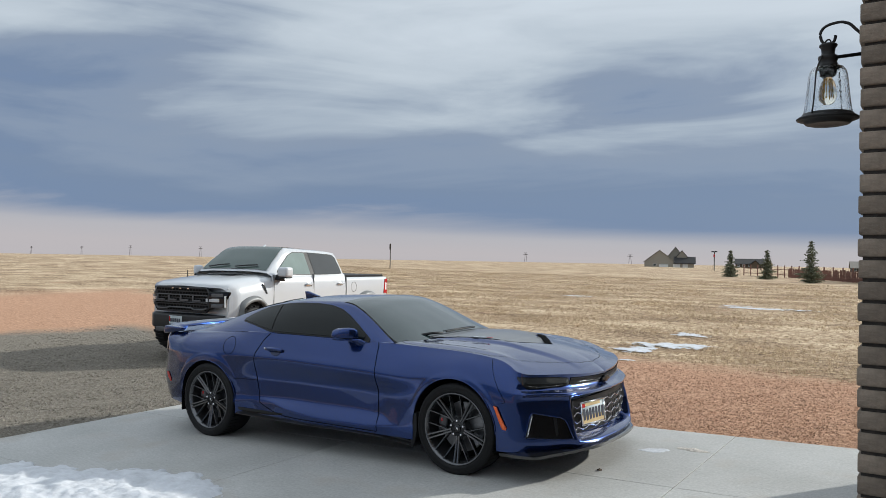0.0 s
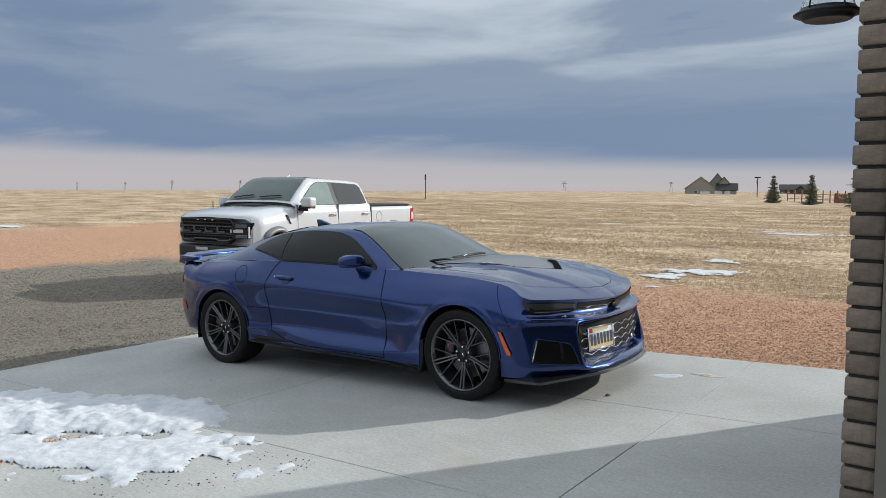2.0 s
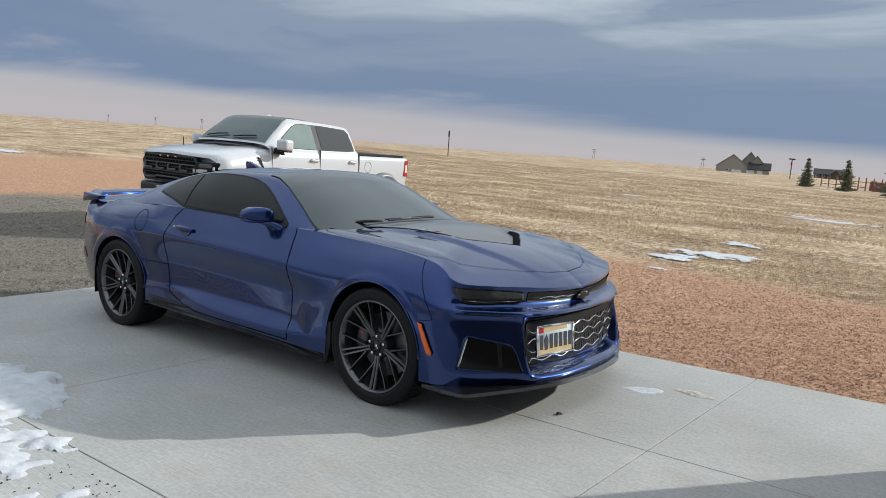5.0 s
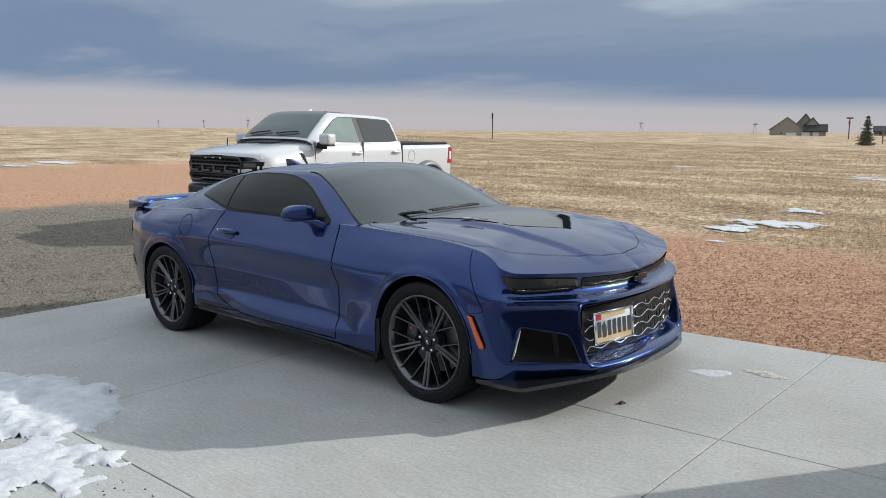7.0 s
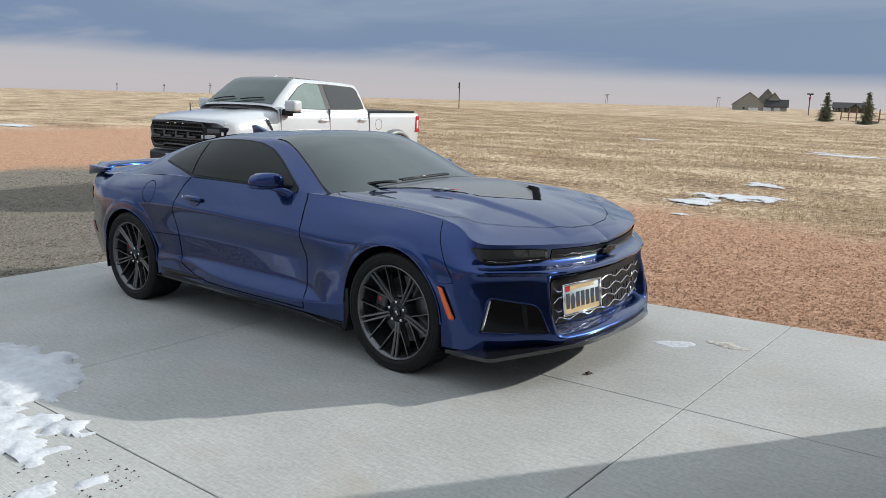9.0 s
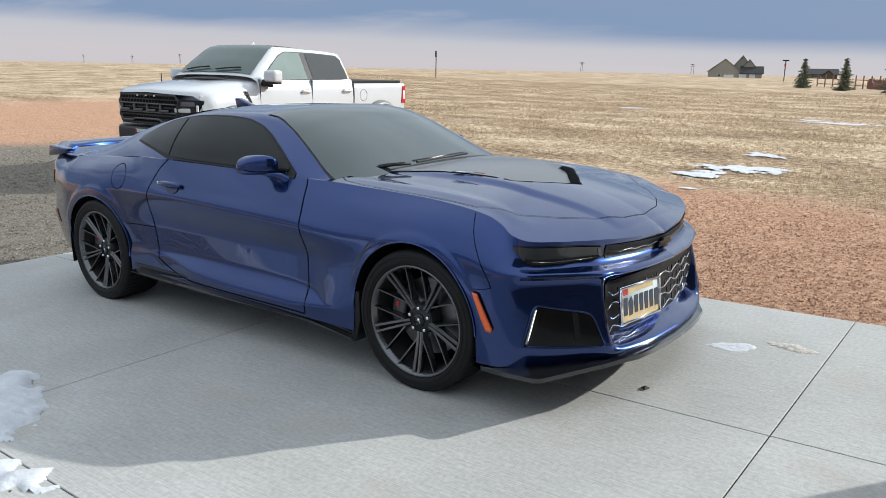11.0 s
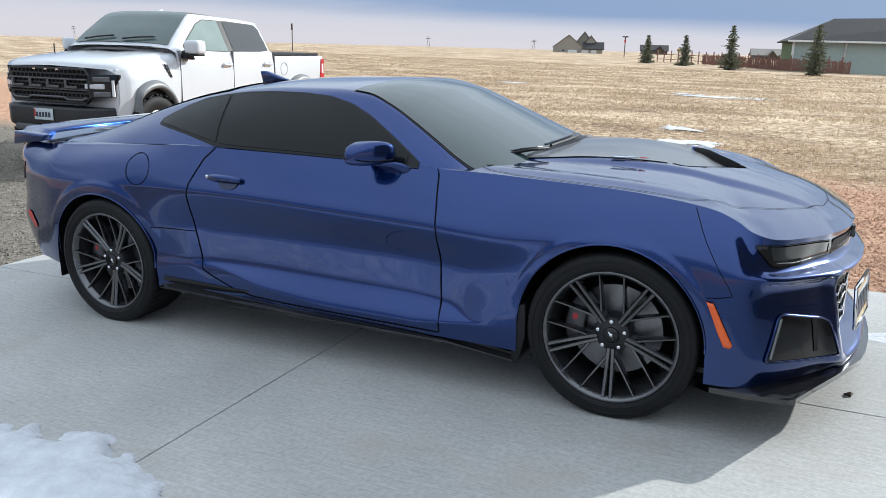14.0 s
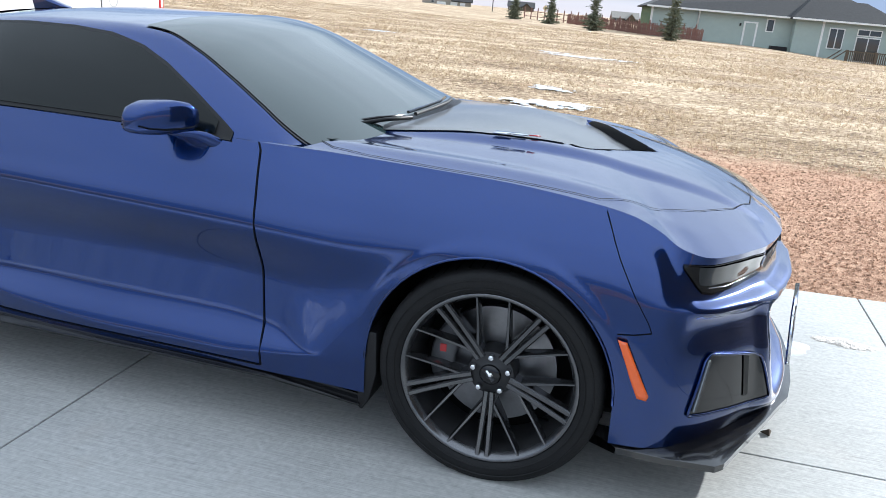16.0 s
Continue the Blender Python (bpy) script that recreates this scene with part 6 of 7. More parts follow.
    for k in range(3):
        part("marker_light", box(0.80, 0.812, -0.20 + k * 0.17, -0.16 + k * 0.17, 1.145, 1.16), CHROME, g, smooth=False)
    # headlamps
    for s in (-1, 1):
        h = part("headlamp", prism([(s * y, z) for y, z in ((0.655, 0.845), (0.885, 0.860), (0.890, 1.0), (0.925, 1.085), (0.925, 1.13), (0.635, 1.125), (0.655, 1.06))], 0.66, 0.800, "x", 0.008), GLOSS_BLACK, t, "black headlamp housing", smooth=False)
        part("lamp_bar", box(0.79, 0.815, s * 0.60, s * 0.80, 0.955, 1.015, 0.008), WHITE, h, smooth=False)
        for z in (0.89, 1.07):
            part("lamp_eye", box(0.79, 0.808, s * 0.69, s * 0.85, z - 0.03, z + 0.03, 0.008), LAMP_GREY, h, smooth=False)
        part("lamp_rim", box(0.79, 0.812, s * 0.868, s * 0.886, 0.865, 1.06), PAINT_WHITE, h, smooth=False)
    # bumper
    part("bumper", prism([(0.55, 0.95), (0.82, 0.80), (0.90, 0.55), (0.90, -0.55), (0.82, -0.80), (0.55, -0.95), (0.45, -0.9), (0.45, 0.9)], 0.48, 0.725, "z", 0.03), TRUCK_BLACK, t, "black steel bumper")
    part("skid_plate", prism([(0.60, 0.62), (0.92, 0.48), (0.92, -0.48), (0.60, -0.62)], 0.42, 0.50, "z", 0.02), TRUCK_LETTER, t, smooth=False)
    pl = part("number_plate", box(0.905, 0.915, -0.155, 0.155, 0.56, 0.70, 0.004), PLATE, t, "pale number plate", smooth=False)
    for k in range(5):
        part("print_bar", box(0.915, 0.918, -0.12 + k * 0.05, -0.085 + k * 0.05, 0.595, 0.655), INK, pl, smooth=False)
    part("plate_tab", box(0.915, 0.918, -0.148, -0.125, 0.60, 0.69), RED, pl, smooth=False)
    # dark cowl patch, wipers, aerials, tail lamps
    rows = [[Vector((x, y, curve_at([-0.64, -0.2, 0.25], [1.425, 1.40, 1.36], float(x)) - 0.045 * (abs(y) / 0.6) ** 2 * 0.6 + 0.022)) for y in np.linspace(-w, w, 9)] for x, w in ((-0.56, 0.36), (-0.45, 0.40), (-0.30, 0.36), (-0.17, 0.28))]
    part("hood_patch", grid_mesh(rows), SATIN_BLACK, t, "matt black hood panel")
    for y0, y1 in ((0.05, 0.55), (-0.62, -0.15)):
        part("wiper", tube([truck_top(-0.68, y0, 0.03), truck_top(-0.70, (y0 + y1) / 2, 0.035), truck_top(-0.72, y1, 0.03)], 0.012, 6), GLOSS_BLACK, t)
    part("aerial", tube([(-0.25, -0.86, 1.33), (-0.25, -0.86, 1.47)], 0.010, 6), SATIN_BLACK, t)
    part("roof_fin", prism([(-1.46, 1.92), (-1.32, 1.925), (-1.44, 1.985)], -0.015, 0.015, "y", 0.004), WHITE, t)
    for s in (-1, 1):
        tl = part("tail_lamp", prism([(-4.25, 0.98), (-4.12, 0.99), (-4.14, 1.20), (-4.16, 1.30), (-4.25, 1.31)], s * 0.93, s * 0.985, "y", 0.008), RED, t, "red tail lamp", smooth=False)
        part("lamp_core", box(-4.22, -4.17, s * 0.98, s * 0.989, 1.06, 1.22, 0.003), PAINT_WHITE, tl, smooth=False)
    part("fuel_flap", tube([(-2.95 + 0.10 * math.cos(a), 0.982, 1.15 + 0.10 * math.sin(a)) for a in [2 * math.pi * k / 20 for k in range(21)]], 0.005, 4), TRUCK_GREY, t)
    # cab and bed are longer than the nose: stretch everything behind the hood
    def longer(x):
        k = min(1.0, max(0.0, (-0.62 - x) / 2.07))
        nose = 0.16 * min(1.0, max(0.0, (x + 0.62) / 0.62)) + 0.06 * min(1.0, max(0.0, x / 0.8))
        return x - 0.21 * k + 0.04 * min(1.0, max(0.0, (-2.69 - x) / 1.56)) - nose
    for o in t.children_recursive:
        if o.type == "MESH" and not o.parent.name.startswith("wheel"):
            for v in o.data.vertices:
                # the corners of the nose sweep back round the headlamps
                if o.name.startswith("grille") or o.parent.name.startswith("grille"):
                    v.co.y *= 1.10
                    v.co.z = 0.99 + (v.co.z - 0.99) * 1.12
                sweep = 0.26 * max(0.0, (abs(v.co.y) - 0.62) / 0.35) ** 1.4 * min(1.0, max(0.0, (v.co.x - 0.35) / 0.4))
                v.co.x = longer(v.co.x) - sweep
        elif o.type == "EMPTY" and o.name.startswith("wheel"):
            o.matrix_basis = Matrix.Translation((longer(o.location.x) - o.location.x, 0, 0)) @ o.matrix_basis
    return t


TRUCK_AT = (-6.64, 3.30)
build_truck(pose(*TRUCK_AT, -0.075, 0, 0, -85.5))

# ---- things on the prairie ----
def build_spruce(x, y, h, seed, lean=0.0):
    rng = random.Random(seed)
    z = ground_height(x, y)
    t = thing("spruce_tree", "young blue-green spruce tree in the dry grass", "tree", pose(x, y, z, lean, 0, rng.uniform(0, 360)), "row of spruces")
    part("trunk", tube([(0, 0, -0.05), (0.01, 0, h * 0.5), (0, 0, h * 0.97)], 0.07, 8, taper=0.12), TRUNK, t)
    bm = bmesh.new()
    z = 0.02 * h
    R0 = 0.30 * h
    while z < h * 0.985:
        k = z / h
        reach = R0 * (1 - k) ** 0.8 * rng.uniform(0.5, 1.25) + 0.03
        n = max(4, int(13 * (1 - k) + 4))
        a0 = rng.uniform(0, 6.28)
        for i in range(n):
            a = a0 + 6.283 * i / n + rng.uniform(-0.25, 0.25)
            L = reach * rng.uniform(0.65, 1.15)
            d = Vector((math.cos(a), math.sin(a), 0))
            rise = rng.uniform(-0.02, 0.30) + 0.25 * k
            m = max(3, int(L / 0.09))
            for j in range(m):
                f = (j + 0.6) / m
                p = d * L * f + Vector((0, 0, z + L * f * rise - 0.10 * L * f * f))
                w = (0.13 + 0.06 * h / 4) * (1 - 0.45 * f)
                for _ in range(2):
                    q = Vector((rng.uniform(-1, 1), rng.uniform(-1, 1), rng.uniform(-0.5, 0.9))).normalized() * w * rng.uniform(0.7, 1.4)
                    s = Vector((rng.uniform(-1, 1), rng.uniform(-1, 1), rng.uniform(-1, 1))).normalized() * w * 0.5
                    tip = p + d * w * 0.8 + q
                    bm.faces.new([bm.verts.new(v) for v in (p - s, p + s, tip)])
        z += h * 0.042 * rng.uniform(0.8, 1.2) * (1.2 - 0.4 * k)
    for i in range(3):
        bm.faces.new([bm.verts.new(v) for v in ((0.02 * math.cos(i * 2), 0.02 * math.sin(i * 2), h * 0.93), (0.02 * math.cos(i * 2 + 2), 0.02 * math.sin(i * 2 + 2), h * 0.93), (0, 0, h * 1.02))])
    part("crown", bm, NEEDLE, t, smooth=False)


for x, y, h, s in ((-16.3, 84.4, 3.0, 1), (-11.4, 79.0, 3.1, 2), (-6.0, 70.0, 3.75, 3), (0.95, 62.0, 3.75, 4)):
    build_spruce(x, y, h, s)


def gable(t, x0, x1, y0, y1, z0, z1, ridge, axis, wall_mat, roof_mat, over=0.35):
    """A block with a pitched roof; axis: the direction of the ridge."""
    part("wall", box(x0, x1, y0, y1, z0, z1), wall_mat, t, smooth=False)
    if axis == "x":
        m = (y0 + y1) / 2
        part("gable_wall", prism([(y0, z1), (y1, z1), (m, ridge)], x0, x1, "x"), wall_mat, t, smooth=False)
        for a, b in ((y0 - over, m), (m, y1 + over)):
            dz = (ridge - z1) / (m - y0)
            za = z1 - over * dz if a < m else ridge
            zb = ridge if b == m else z1 - over * dz
            part("roof", prism([(a, za + 0.03), (b, zb + 0.03), (b, zb + 0.22), (a, za + 0.22)], x0 - over, x1 + over, "x"), roof_mat, t, smooth=False)
    else:
        m = (x0 + x1) / 2
        part("gable_wall", prism([(x0, z1), (x1, z1), (m, ridge)], y0, y1, "y"), wall_mat, t, smooth=False)
        for a, b in ((x0 - over, m), (m, x1 + over)):
            dz = (ridge - z1) / (m - x0)
            za = z1 - over * dz if a < m else ridge
            zb = ridge if b == m else z1 - over * dz
            part("roof", prism([(a, za + 0.03), (b, zb + 0.03), (b, zb + 0.22), (a, za + 0.22)], y0 - over, y1 + over, "y"), roof_mat, t, smooth=False)


def build_taupe_house():
    x, y = -52.7, 180.6
    z = ground_height(x, y) - 0.15
    t = thing("house", "taupe two-storey house with steep gables and charcoal roof", "house", pose(x, y, z, 0, 0, 16) @ Matrix.Diagonal((1, 1, 0.74, 1)))
    gable(t, -5.8, 1.2, -4, 5.0, 0, 1.9, 5.5, "y", SIDING, ROOF_TAUPE, 0.2)
    gable(t, -0.8, 3.4, 0.0, 6.0, 0, 3.2, 6.7, "y", SIDING, ROOF_TAUPE, 0.3)
    gable(t, 1.6, 4.0, -2.2, 2.5, 1.6, 3.6, 5.5, "y", SIDING, ROOF, 0.25)
    gable(t, 1.3, 5.6, -4.5, 1.0, 0, 1.5, 3.4, "x", SIDING, ROOF)
    for px, w in ((1.6, 1.6), (3.6, 1.2)):
        part("garage_door", box(px - w / 2, px + w / 2, -4.56, -4.49, 0.0, 1.2), PAINT_WHITE, t, smooth=False)
    for px in (-3.4, -1.6):
        wn = part("window", box(px - 0.4, px + 0.4, -4.05, -3.99, 0.5, 1.2), PAINT_WHITE, t, smooth=False)
        part("pane", box(px - 0.32, px + 0.32, -4.07, -4.04, 0.57, 1.13), PANE, wn, smooth=False)
    part("trim_band", box(-2.4, -0.3, -4.1, -3.98, 0.0, 1.0), PAINT_WHITE, t, smooth=False)
    return t


build_taupe_house()


def build_green_house():
    """Long pale green house; its near wall runs across the view and a deck stands at its end."""
    k = pose(-1.4, 77.2, ground_height(-1.4, 77.0) + 0.05, 0, 0, 9)
    t = thing("house", "pale green single-storey house with white trim and charcoal hip roof", "house", k)
    H, M, E = 2.75, 13.2, 22.6            # eaves, where the second block begins, the far end
    part("wall", box(0, M, 0, 9, -1.2, H), SIDING_GREEN, t, smooth=False)
    part("wall", box(M, E, -0.9, 9, -3.2, H), SIDING_GREEN, t, smooth=False)
    part("gable_end", box(-0.03, 0.0, 0.15, 8.9, -0.6, H - 0.05), SIDING_DARK, t, "olive green end wall", smooth=False)

    def sheets(*faces):
        bm = bmesh.new()
        for f in faces:
            bm.faces.new([bm.verts.new(v) for v in f])
        o = part("roof", bm, ROOF, t, "charcoal hip roof", smooth=False)
        o.modifiers.new("thick", "SOLIDIFY").thickness = 0.12
    sheets([(-0.5, -0.5, H), (E + 0.6, -0.5, H), (E - 3.9, 4.5, H + 2.5), (3.9, 4.5, H + 2.2)], [(-0.5, 9.5, H), (-0.5, -0.5, H), (3.9, 4.5, H + 2.2)],
           [(E + 0.6, 9.5, H), (-0.5, 9.5, H), (3.9, 4.5, H + 2.2), (E - 3.9, 4.5, H + 2.5)], [(E + 0.6, -0.5, H), (E + 0.6, 9.5, H), (E - 3.9, 4.5, H + 2.5)])
    sheets([(M - 0.5, -1.4, H), (E + 0.6, -1.4, H), (E - 2.4, 2.2, H + 1.9), (M + 1.9, 2.2, H + 1.9)], [(M - 0.5, -0.4, H), (M - 0.5, -1.4, H), (M + 1.9, 2.2, H + 1.9), (M + 1.9, 3.2, H + 1.9)],
           [(E + 0.6, -1.4, H), (E + 0.6, 3.2, H), (E - 2.4, 3.2, H + 1.9), (E - 2.4, 2.2, H + 1.9)])
    part("gutter", box(-0.55, M - 0.52, -0.62, -0.48, H - 0.12, H + 0.04), PAINT_WHITE, t, smooth=False)
    part("gutter", box(M - 0.5, E + 0.6, -1.52, -1.38, H - 0.12, H + 0.04), PAINT_WHITE, t, smooth=False)
    for x, y in ((-0.06, 0), (M + 2.4, -0.9), (E - 0.18, -0.9)):
        part("corner_board", box(x, x + 0.20, y - 0.05, y - 0.004, -1.2, H - 0.1), PAINT_WHITE, t, smooth=False)
    part("downspout", tube([(4.5, -0.10, H - 0.1), (4.4, -0.10, -0.1), (3.1, -0.35, -0.32)], 0.08, 6), PAINT_WHITE, t)
    d = part("door", box(8.75, 10.05, -0.06, -0.005, -0.25, 2.05), PAINT_WHITE, t, smooth=False)
    part("door_leaf", box(8.92, 9.88, -0.085, -0.055, -0.15, 1.92), SIDING_GREEN, d, smooth=False)

    def win(x0, x1, z0, z1, y):
        w = part("window", box(x0, x1, y - 0.06, y - 0.005, z0, z1), PAINT_WHITE, t, smooth=False)
        n = 2 if x1 - x0 > 1 else 1
        for i in range(n):
            a = x0 + 0.1 + i * (x1 - x0 - 0.1) / n
            part("pane", box(a, a + (x1 - x0 - 0.1) / n - 0.1, y - 0.09, y - 0.055, z0 + 0.1, z1 - 0.1), PANE, w, smooth=False)
    win(10.8, 11.55, 1.25, 2.45, 0)
    win(16.3, 17.7, 0.25, 2.15, -0.9)
    win(18.8, 21.0, -0.72, 1.55, -0.9)
    win(18.8, 21.0, 1.62, 2.25, -0.9)
    part("lamp", box(8.35, 8.50, -0.14, -0.0, 1.6, 1.85), IRON, t, smooth=False)
    part("condenser", box(11.3, 12.8, -1.3, -0.5, -0.7, 0.05, 0.04), SATIN_BLACK, t, "dark grey outdoor cooling unit", smooth=False)
    # deck
    dk = thing("deck", "weathered raised wooden deck with railing and stairs", "deck", k)
    part("deck_floor", box(17.0, 24.6, -4.2, -0.95, -0.92, -0.76), DECK, dk, smooth=False)
    part("fascia_board", box(17.0, 24.6, -4.24, -4.202, -1.0, -0.74), PAINT_WHITE, dk, "pale edge board of the deck", smooth=False)
    for x in (17.1, 19.6, 22.1, 24.4):
        part("post", box(x - 0.09, x + 0.09, -4.4, -4.245, -3.2, 0.35), DECK, dk, smooth=False)
    part("rail", box(17.1, 24.5, -4.36, -4.28, 0.20, 0.30), DECK, dk, smooth=False)
    for i in range(41):
        x = 17.2 + i * 0.18
        part("baluster", box(x, x + 0.09, -4.34, -4.30, -0.74, 0.20), DECK, dk, smooth=False)
    for i in range(7):
        part("step", box(15.2 + i * 0.26, 15.5 + i * 0.26, -4.1, -2.9, -2.35 + i * 0.23, -2.28 + i * 0.23), DECK, dk, smooth=False)
    for y in (-4.2, -2.85):
        part("stair_rail", tube([(15.1, y, -1.35), (17.1, y, 0.30)], 0.06, 6), DECK, dk)
        part("stair_post", box(15.0, 15.18, y - 0.08, y + 0.08, -2.6, -1.1), DECK, dk, smooth=False)


build_green_house()


def build_small_house(x, y, w, mat, roofm, turn, label, h=2.2):
    t = thing("house", label, "house", pose(x, y, ground_height(x, y) - 0.2, 0, 0, turn))
    gable(t, -w / 2, w / 2, -4, 4, 0, h, h + 1.5, "x", mat, roofm)
    gable(t, w * 0.05, w * 0.36, -5.5, 0, 0, h, h + 1.1, "y", mat, roofm)
    for k in range(3):
        px = -w * 0.4 + k * w * 0.2
        wn = part("window", box(px - 0.4, px + 0.4, -4.06, -3.99, 0.5, 1.2), PAINT_WHITE, t, smooth=False)
        part("pane", box(px - 0.32, px + 0.32, -4.09, -4.05, 0.6, 1.1), PANE, wn, smooth=False)


build_small_house(-48.4, 248.3, 8.0, DECK, ROOF, 12, "brown house with dark roof far behind the fence", 1.3)
build_small_house(-13.6, 215.5, 6.6, DECK, ROOF_TAUPE, 8, "brown house with grey roof far behind the red fence", 1.2)


def build_fence():
    """Red-brown slatted snow fence that runs behind the spruces."""
    f = thing("snow_fence", "red-brown wooden slat fence with posts", "fence")
    line = [(-25.0, 108.0), (-15.0, 98.0), (-9.0, 88.0), (-2.0, 77.0), (4.0, 73.5)]
    xs = [p[0] for p in line]
    rng = random.Random(9)
    slat = box(-0.03, 0.03, -0.012, 0.012, 0.0, 1.0)
    first = part("slat", slat, FENCE, f, smooth=False)
    total, made = 0.0, 0
    x = -11.5
    while x < 3.6 and made < 290:
        y = line_at(line, x)
        o = first if made == 0 else new("slat", first.data)
        o.parent = f
        o.matrix_basis = pose(x, y, ground_height(x, y) + 0.05, 0, rng.uniform(-2, 2), 0) @ Matrix.Diagonal((rng.uniform(0.7, 1.3), 1, rng.uniform(0.95, 1.18), 1))
        made += 1
        x += 0.056
    k = 0
    for i in range(21):
        x = -18.5 + i * 1.07
        y = line_at(line, x)
        part("post", box(x - 0.06, x + 0.06, y - 0.06, y + 0.06, ground_height(x, y) - 0.1, ground_height(x, y) + 1.45), FENCE, f, smooth=False)
    for a in range(18):
        x0, x1 = -18.5 + a * 1.2, -18.5 + (a + 1) * 1.2
        y0, y1 = line_at(line, x0), line_at(line, x1)
        for zz in (0.35, 0.95):
            part("rail", tube([(x0, y0, ground_height(x0, y0) + zz), (x1, y1, ground_height(x1, y1) + zz)], 0.035, 4), FENCE, f)


build_fence()


def build_poles():
    z = ground_height(-47.4, 61.9)
    p = thing("sign_post", "thin weathered wooden post with a small plate", "post", pose(-47.4, 61.9, z))
    part("post", tube([(0, 0, -0.1), (0, 0, 2.75)], 0.055, 6), WOODPOLE, p)
    part("plate", box(-0.10, 0.10, -0.05, -0.02, 2.1, 2.7), WOODPOLE, p, smooth=False)
    # street lamp and warning sign by the far road
    x, y = -32.0, 140.0
    z = ground_height(x, y)
    l = thing("street_lamp", "slim street lamp with two flat heads", "street lamp", pose(x, y, z))
    part("pole", tube([(0, 0, -0.1), (0, 0, 3.5)], 0.09, 6), WOODPOLE, l)
    for s in (-1, 1):
        part("lamp_head", box(s * 0.06, s * 0.5, -0.2, 0.2, 3.4, 3.62, 0.03), SATIN_BLACK, l, smooth=False)
    part("flag", box(-0.15, 0.15, -0.12, -0.10, 2.5, 3.0), RED, l, smooth=False)
    x, y = -22.0, 138.0
    z = ground_height(x, y)
    s = thing("road_sign", "yellow diamond warning sign on a post", "sign", pose(x, y, z))
    part("post", tube([(0, 0, -0.1), (0, 0, 1.4)], 0.06, 6), WOODPOLE, s)
    part("sign_plate", prism([(0, 1.0), (0.5, 1.5), (0, 2.0), (-0.5, 1.5)], -0.08, -0.05, "y"), PLATE_TAN, s, "yellow diamond plate", smooth=False)
    # far power line towers
    for i, (px, py) in enumerate(((-620, 420), (-560, 450), (-505, 480), (-330, 640), (-250, 700), (-900, 480), (-780, 470))):
        z = ground_height(px, py)
        t = thing("pylon", "distant lattice power line tower", "pylon", pose(px, py, z), "distant power line")
        for s in (-1, 1):
            part("leg", tube([(s * 1.4, 0, 0), (s * 0.3, 0, 9.0)], 0.16, 4), WOODPOLE, t)
        part("cross_arm", tube([(-2.6, 0, 7.4), (2.6, 0, 7.4)], 0.16, 4), WOODPOLE, t)
        part("cross_arm", tube([(-1.9, 0, 8.8), (1.9, 0, 8.8)], 0.16, 4), WOODPOLE, t)


build_poles()


# ---- snow, stones and grass ----
def build_snow(name, label, outline, height, seed, res=0.017, z_extra=0.0, ragged=0.16, holes=0.0, m=None, mat=None):
    """A thawing drift: thick in the middle, thin and ragged at the edge, open to the slab where it has melted through."""
    xs, ys = [p[0] for p in outline], [p[1] for p in outline]
    n = len(outline)

    def inside(x, y):
        best, win = 1e9, False
        for i in range(n):
            (ax, ay), (bx, by) = outline[i], outline[(i + 1) % n]
            if (ay > y) != (by > y) and x < (bx - ax) * (y - ay) / (by - ay) + ax:
                win = not win
            dx, dy = bx - ax, by - ay
            t = max(0, min(1, ((x - ax) * dx + (y - ay) * dy) / (dx * dx + dy * dy)))
            best = min(best, math.hypot(x - ax - t * dx, y - ay - t * dy))
        return best if win else -best

    x0, x1, y0, y1 = min(xs) - 0.15, max(xs) + 0.15, min(ys) - 0.15, max(ys) + 0.15
    nx, ny = int((x1 - x0) / res), int((y1 - y0) / res)
    bm = bmesh.new()
    vs = {}
    for j in range(ny + 1):
        for i in range(nx + 1):
            x, y = x0 + i * res, y0 + j * res
            d = inside(x, y)
            if d < -0.2:
                continue
            q = d + ragged * (noise.noise((x * 4.5, y * 4.5, seed)) * 0.7 + noise.noise((x * 13, y * 13, seed + 5)) * 0.4)
            if holes:
                q -= holes * max(0, noise.noise((x * 2.6 + 4, y * 5.2, seed + 9)) + 0.05) * 2.2
            if q < -0.025:
                continue
            h = height * (1 - math.exp(-max(0, q + 0.012) / 0.10))
            h *= 0.75 + 0.50 * noise.noise((x * 6, y * 6, seed + 2)) + 0.30 * noise.noise((x * 15, y * 15, seed + 3))
            z = max(-0.006, h + 0.25 * min(q, 0.0)) if q > 0 else -0.006
            vs[i, j] = bm.verts.new((x, y, z + z_extra))
    for (i, j), v in list(vs.items()):
        c = [vs.get(k) for k in ((i, j), (i + 1, j), (i + 1, j + 1), (i, j + 1))]
        if all(c):
            bm.faces.new(c)
    ob = part(name, bm, mat or SNOW, matrix=m or SURFACE)
    return tagged(ob, label, "snow", kind="")


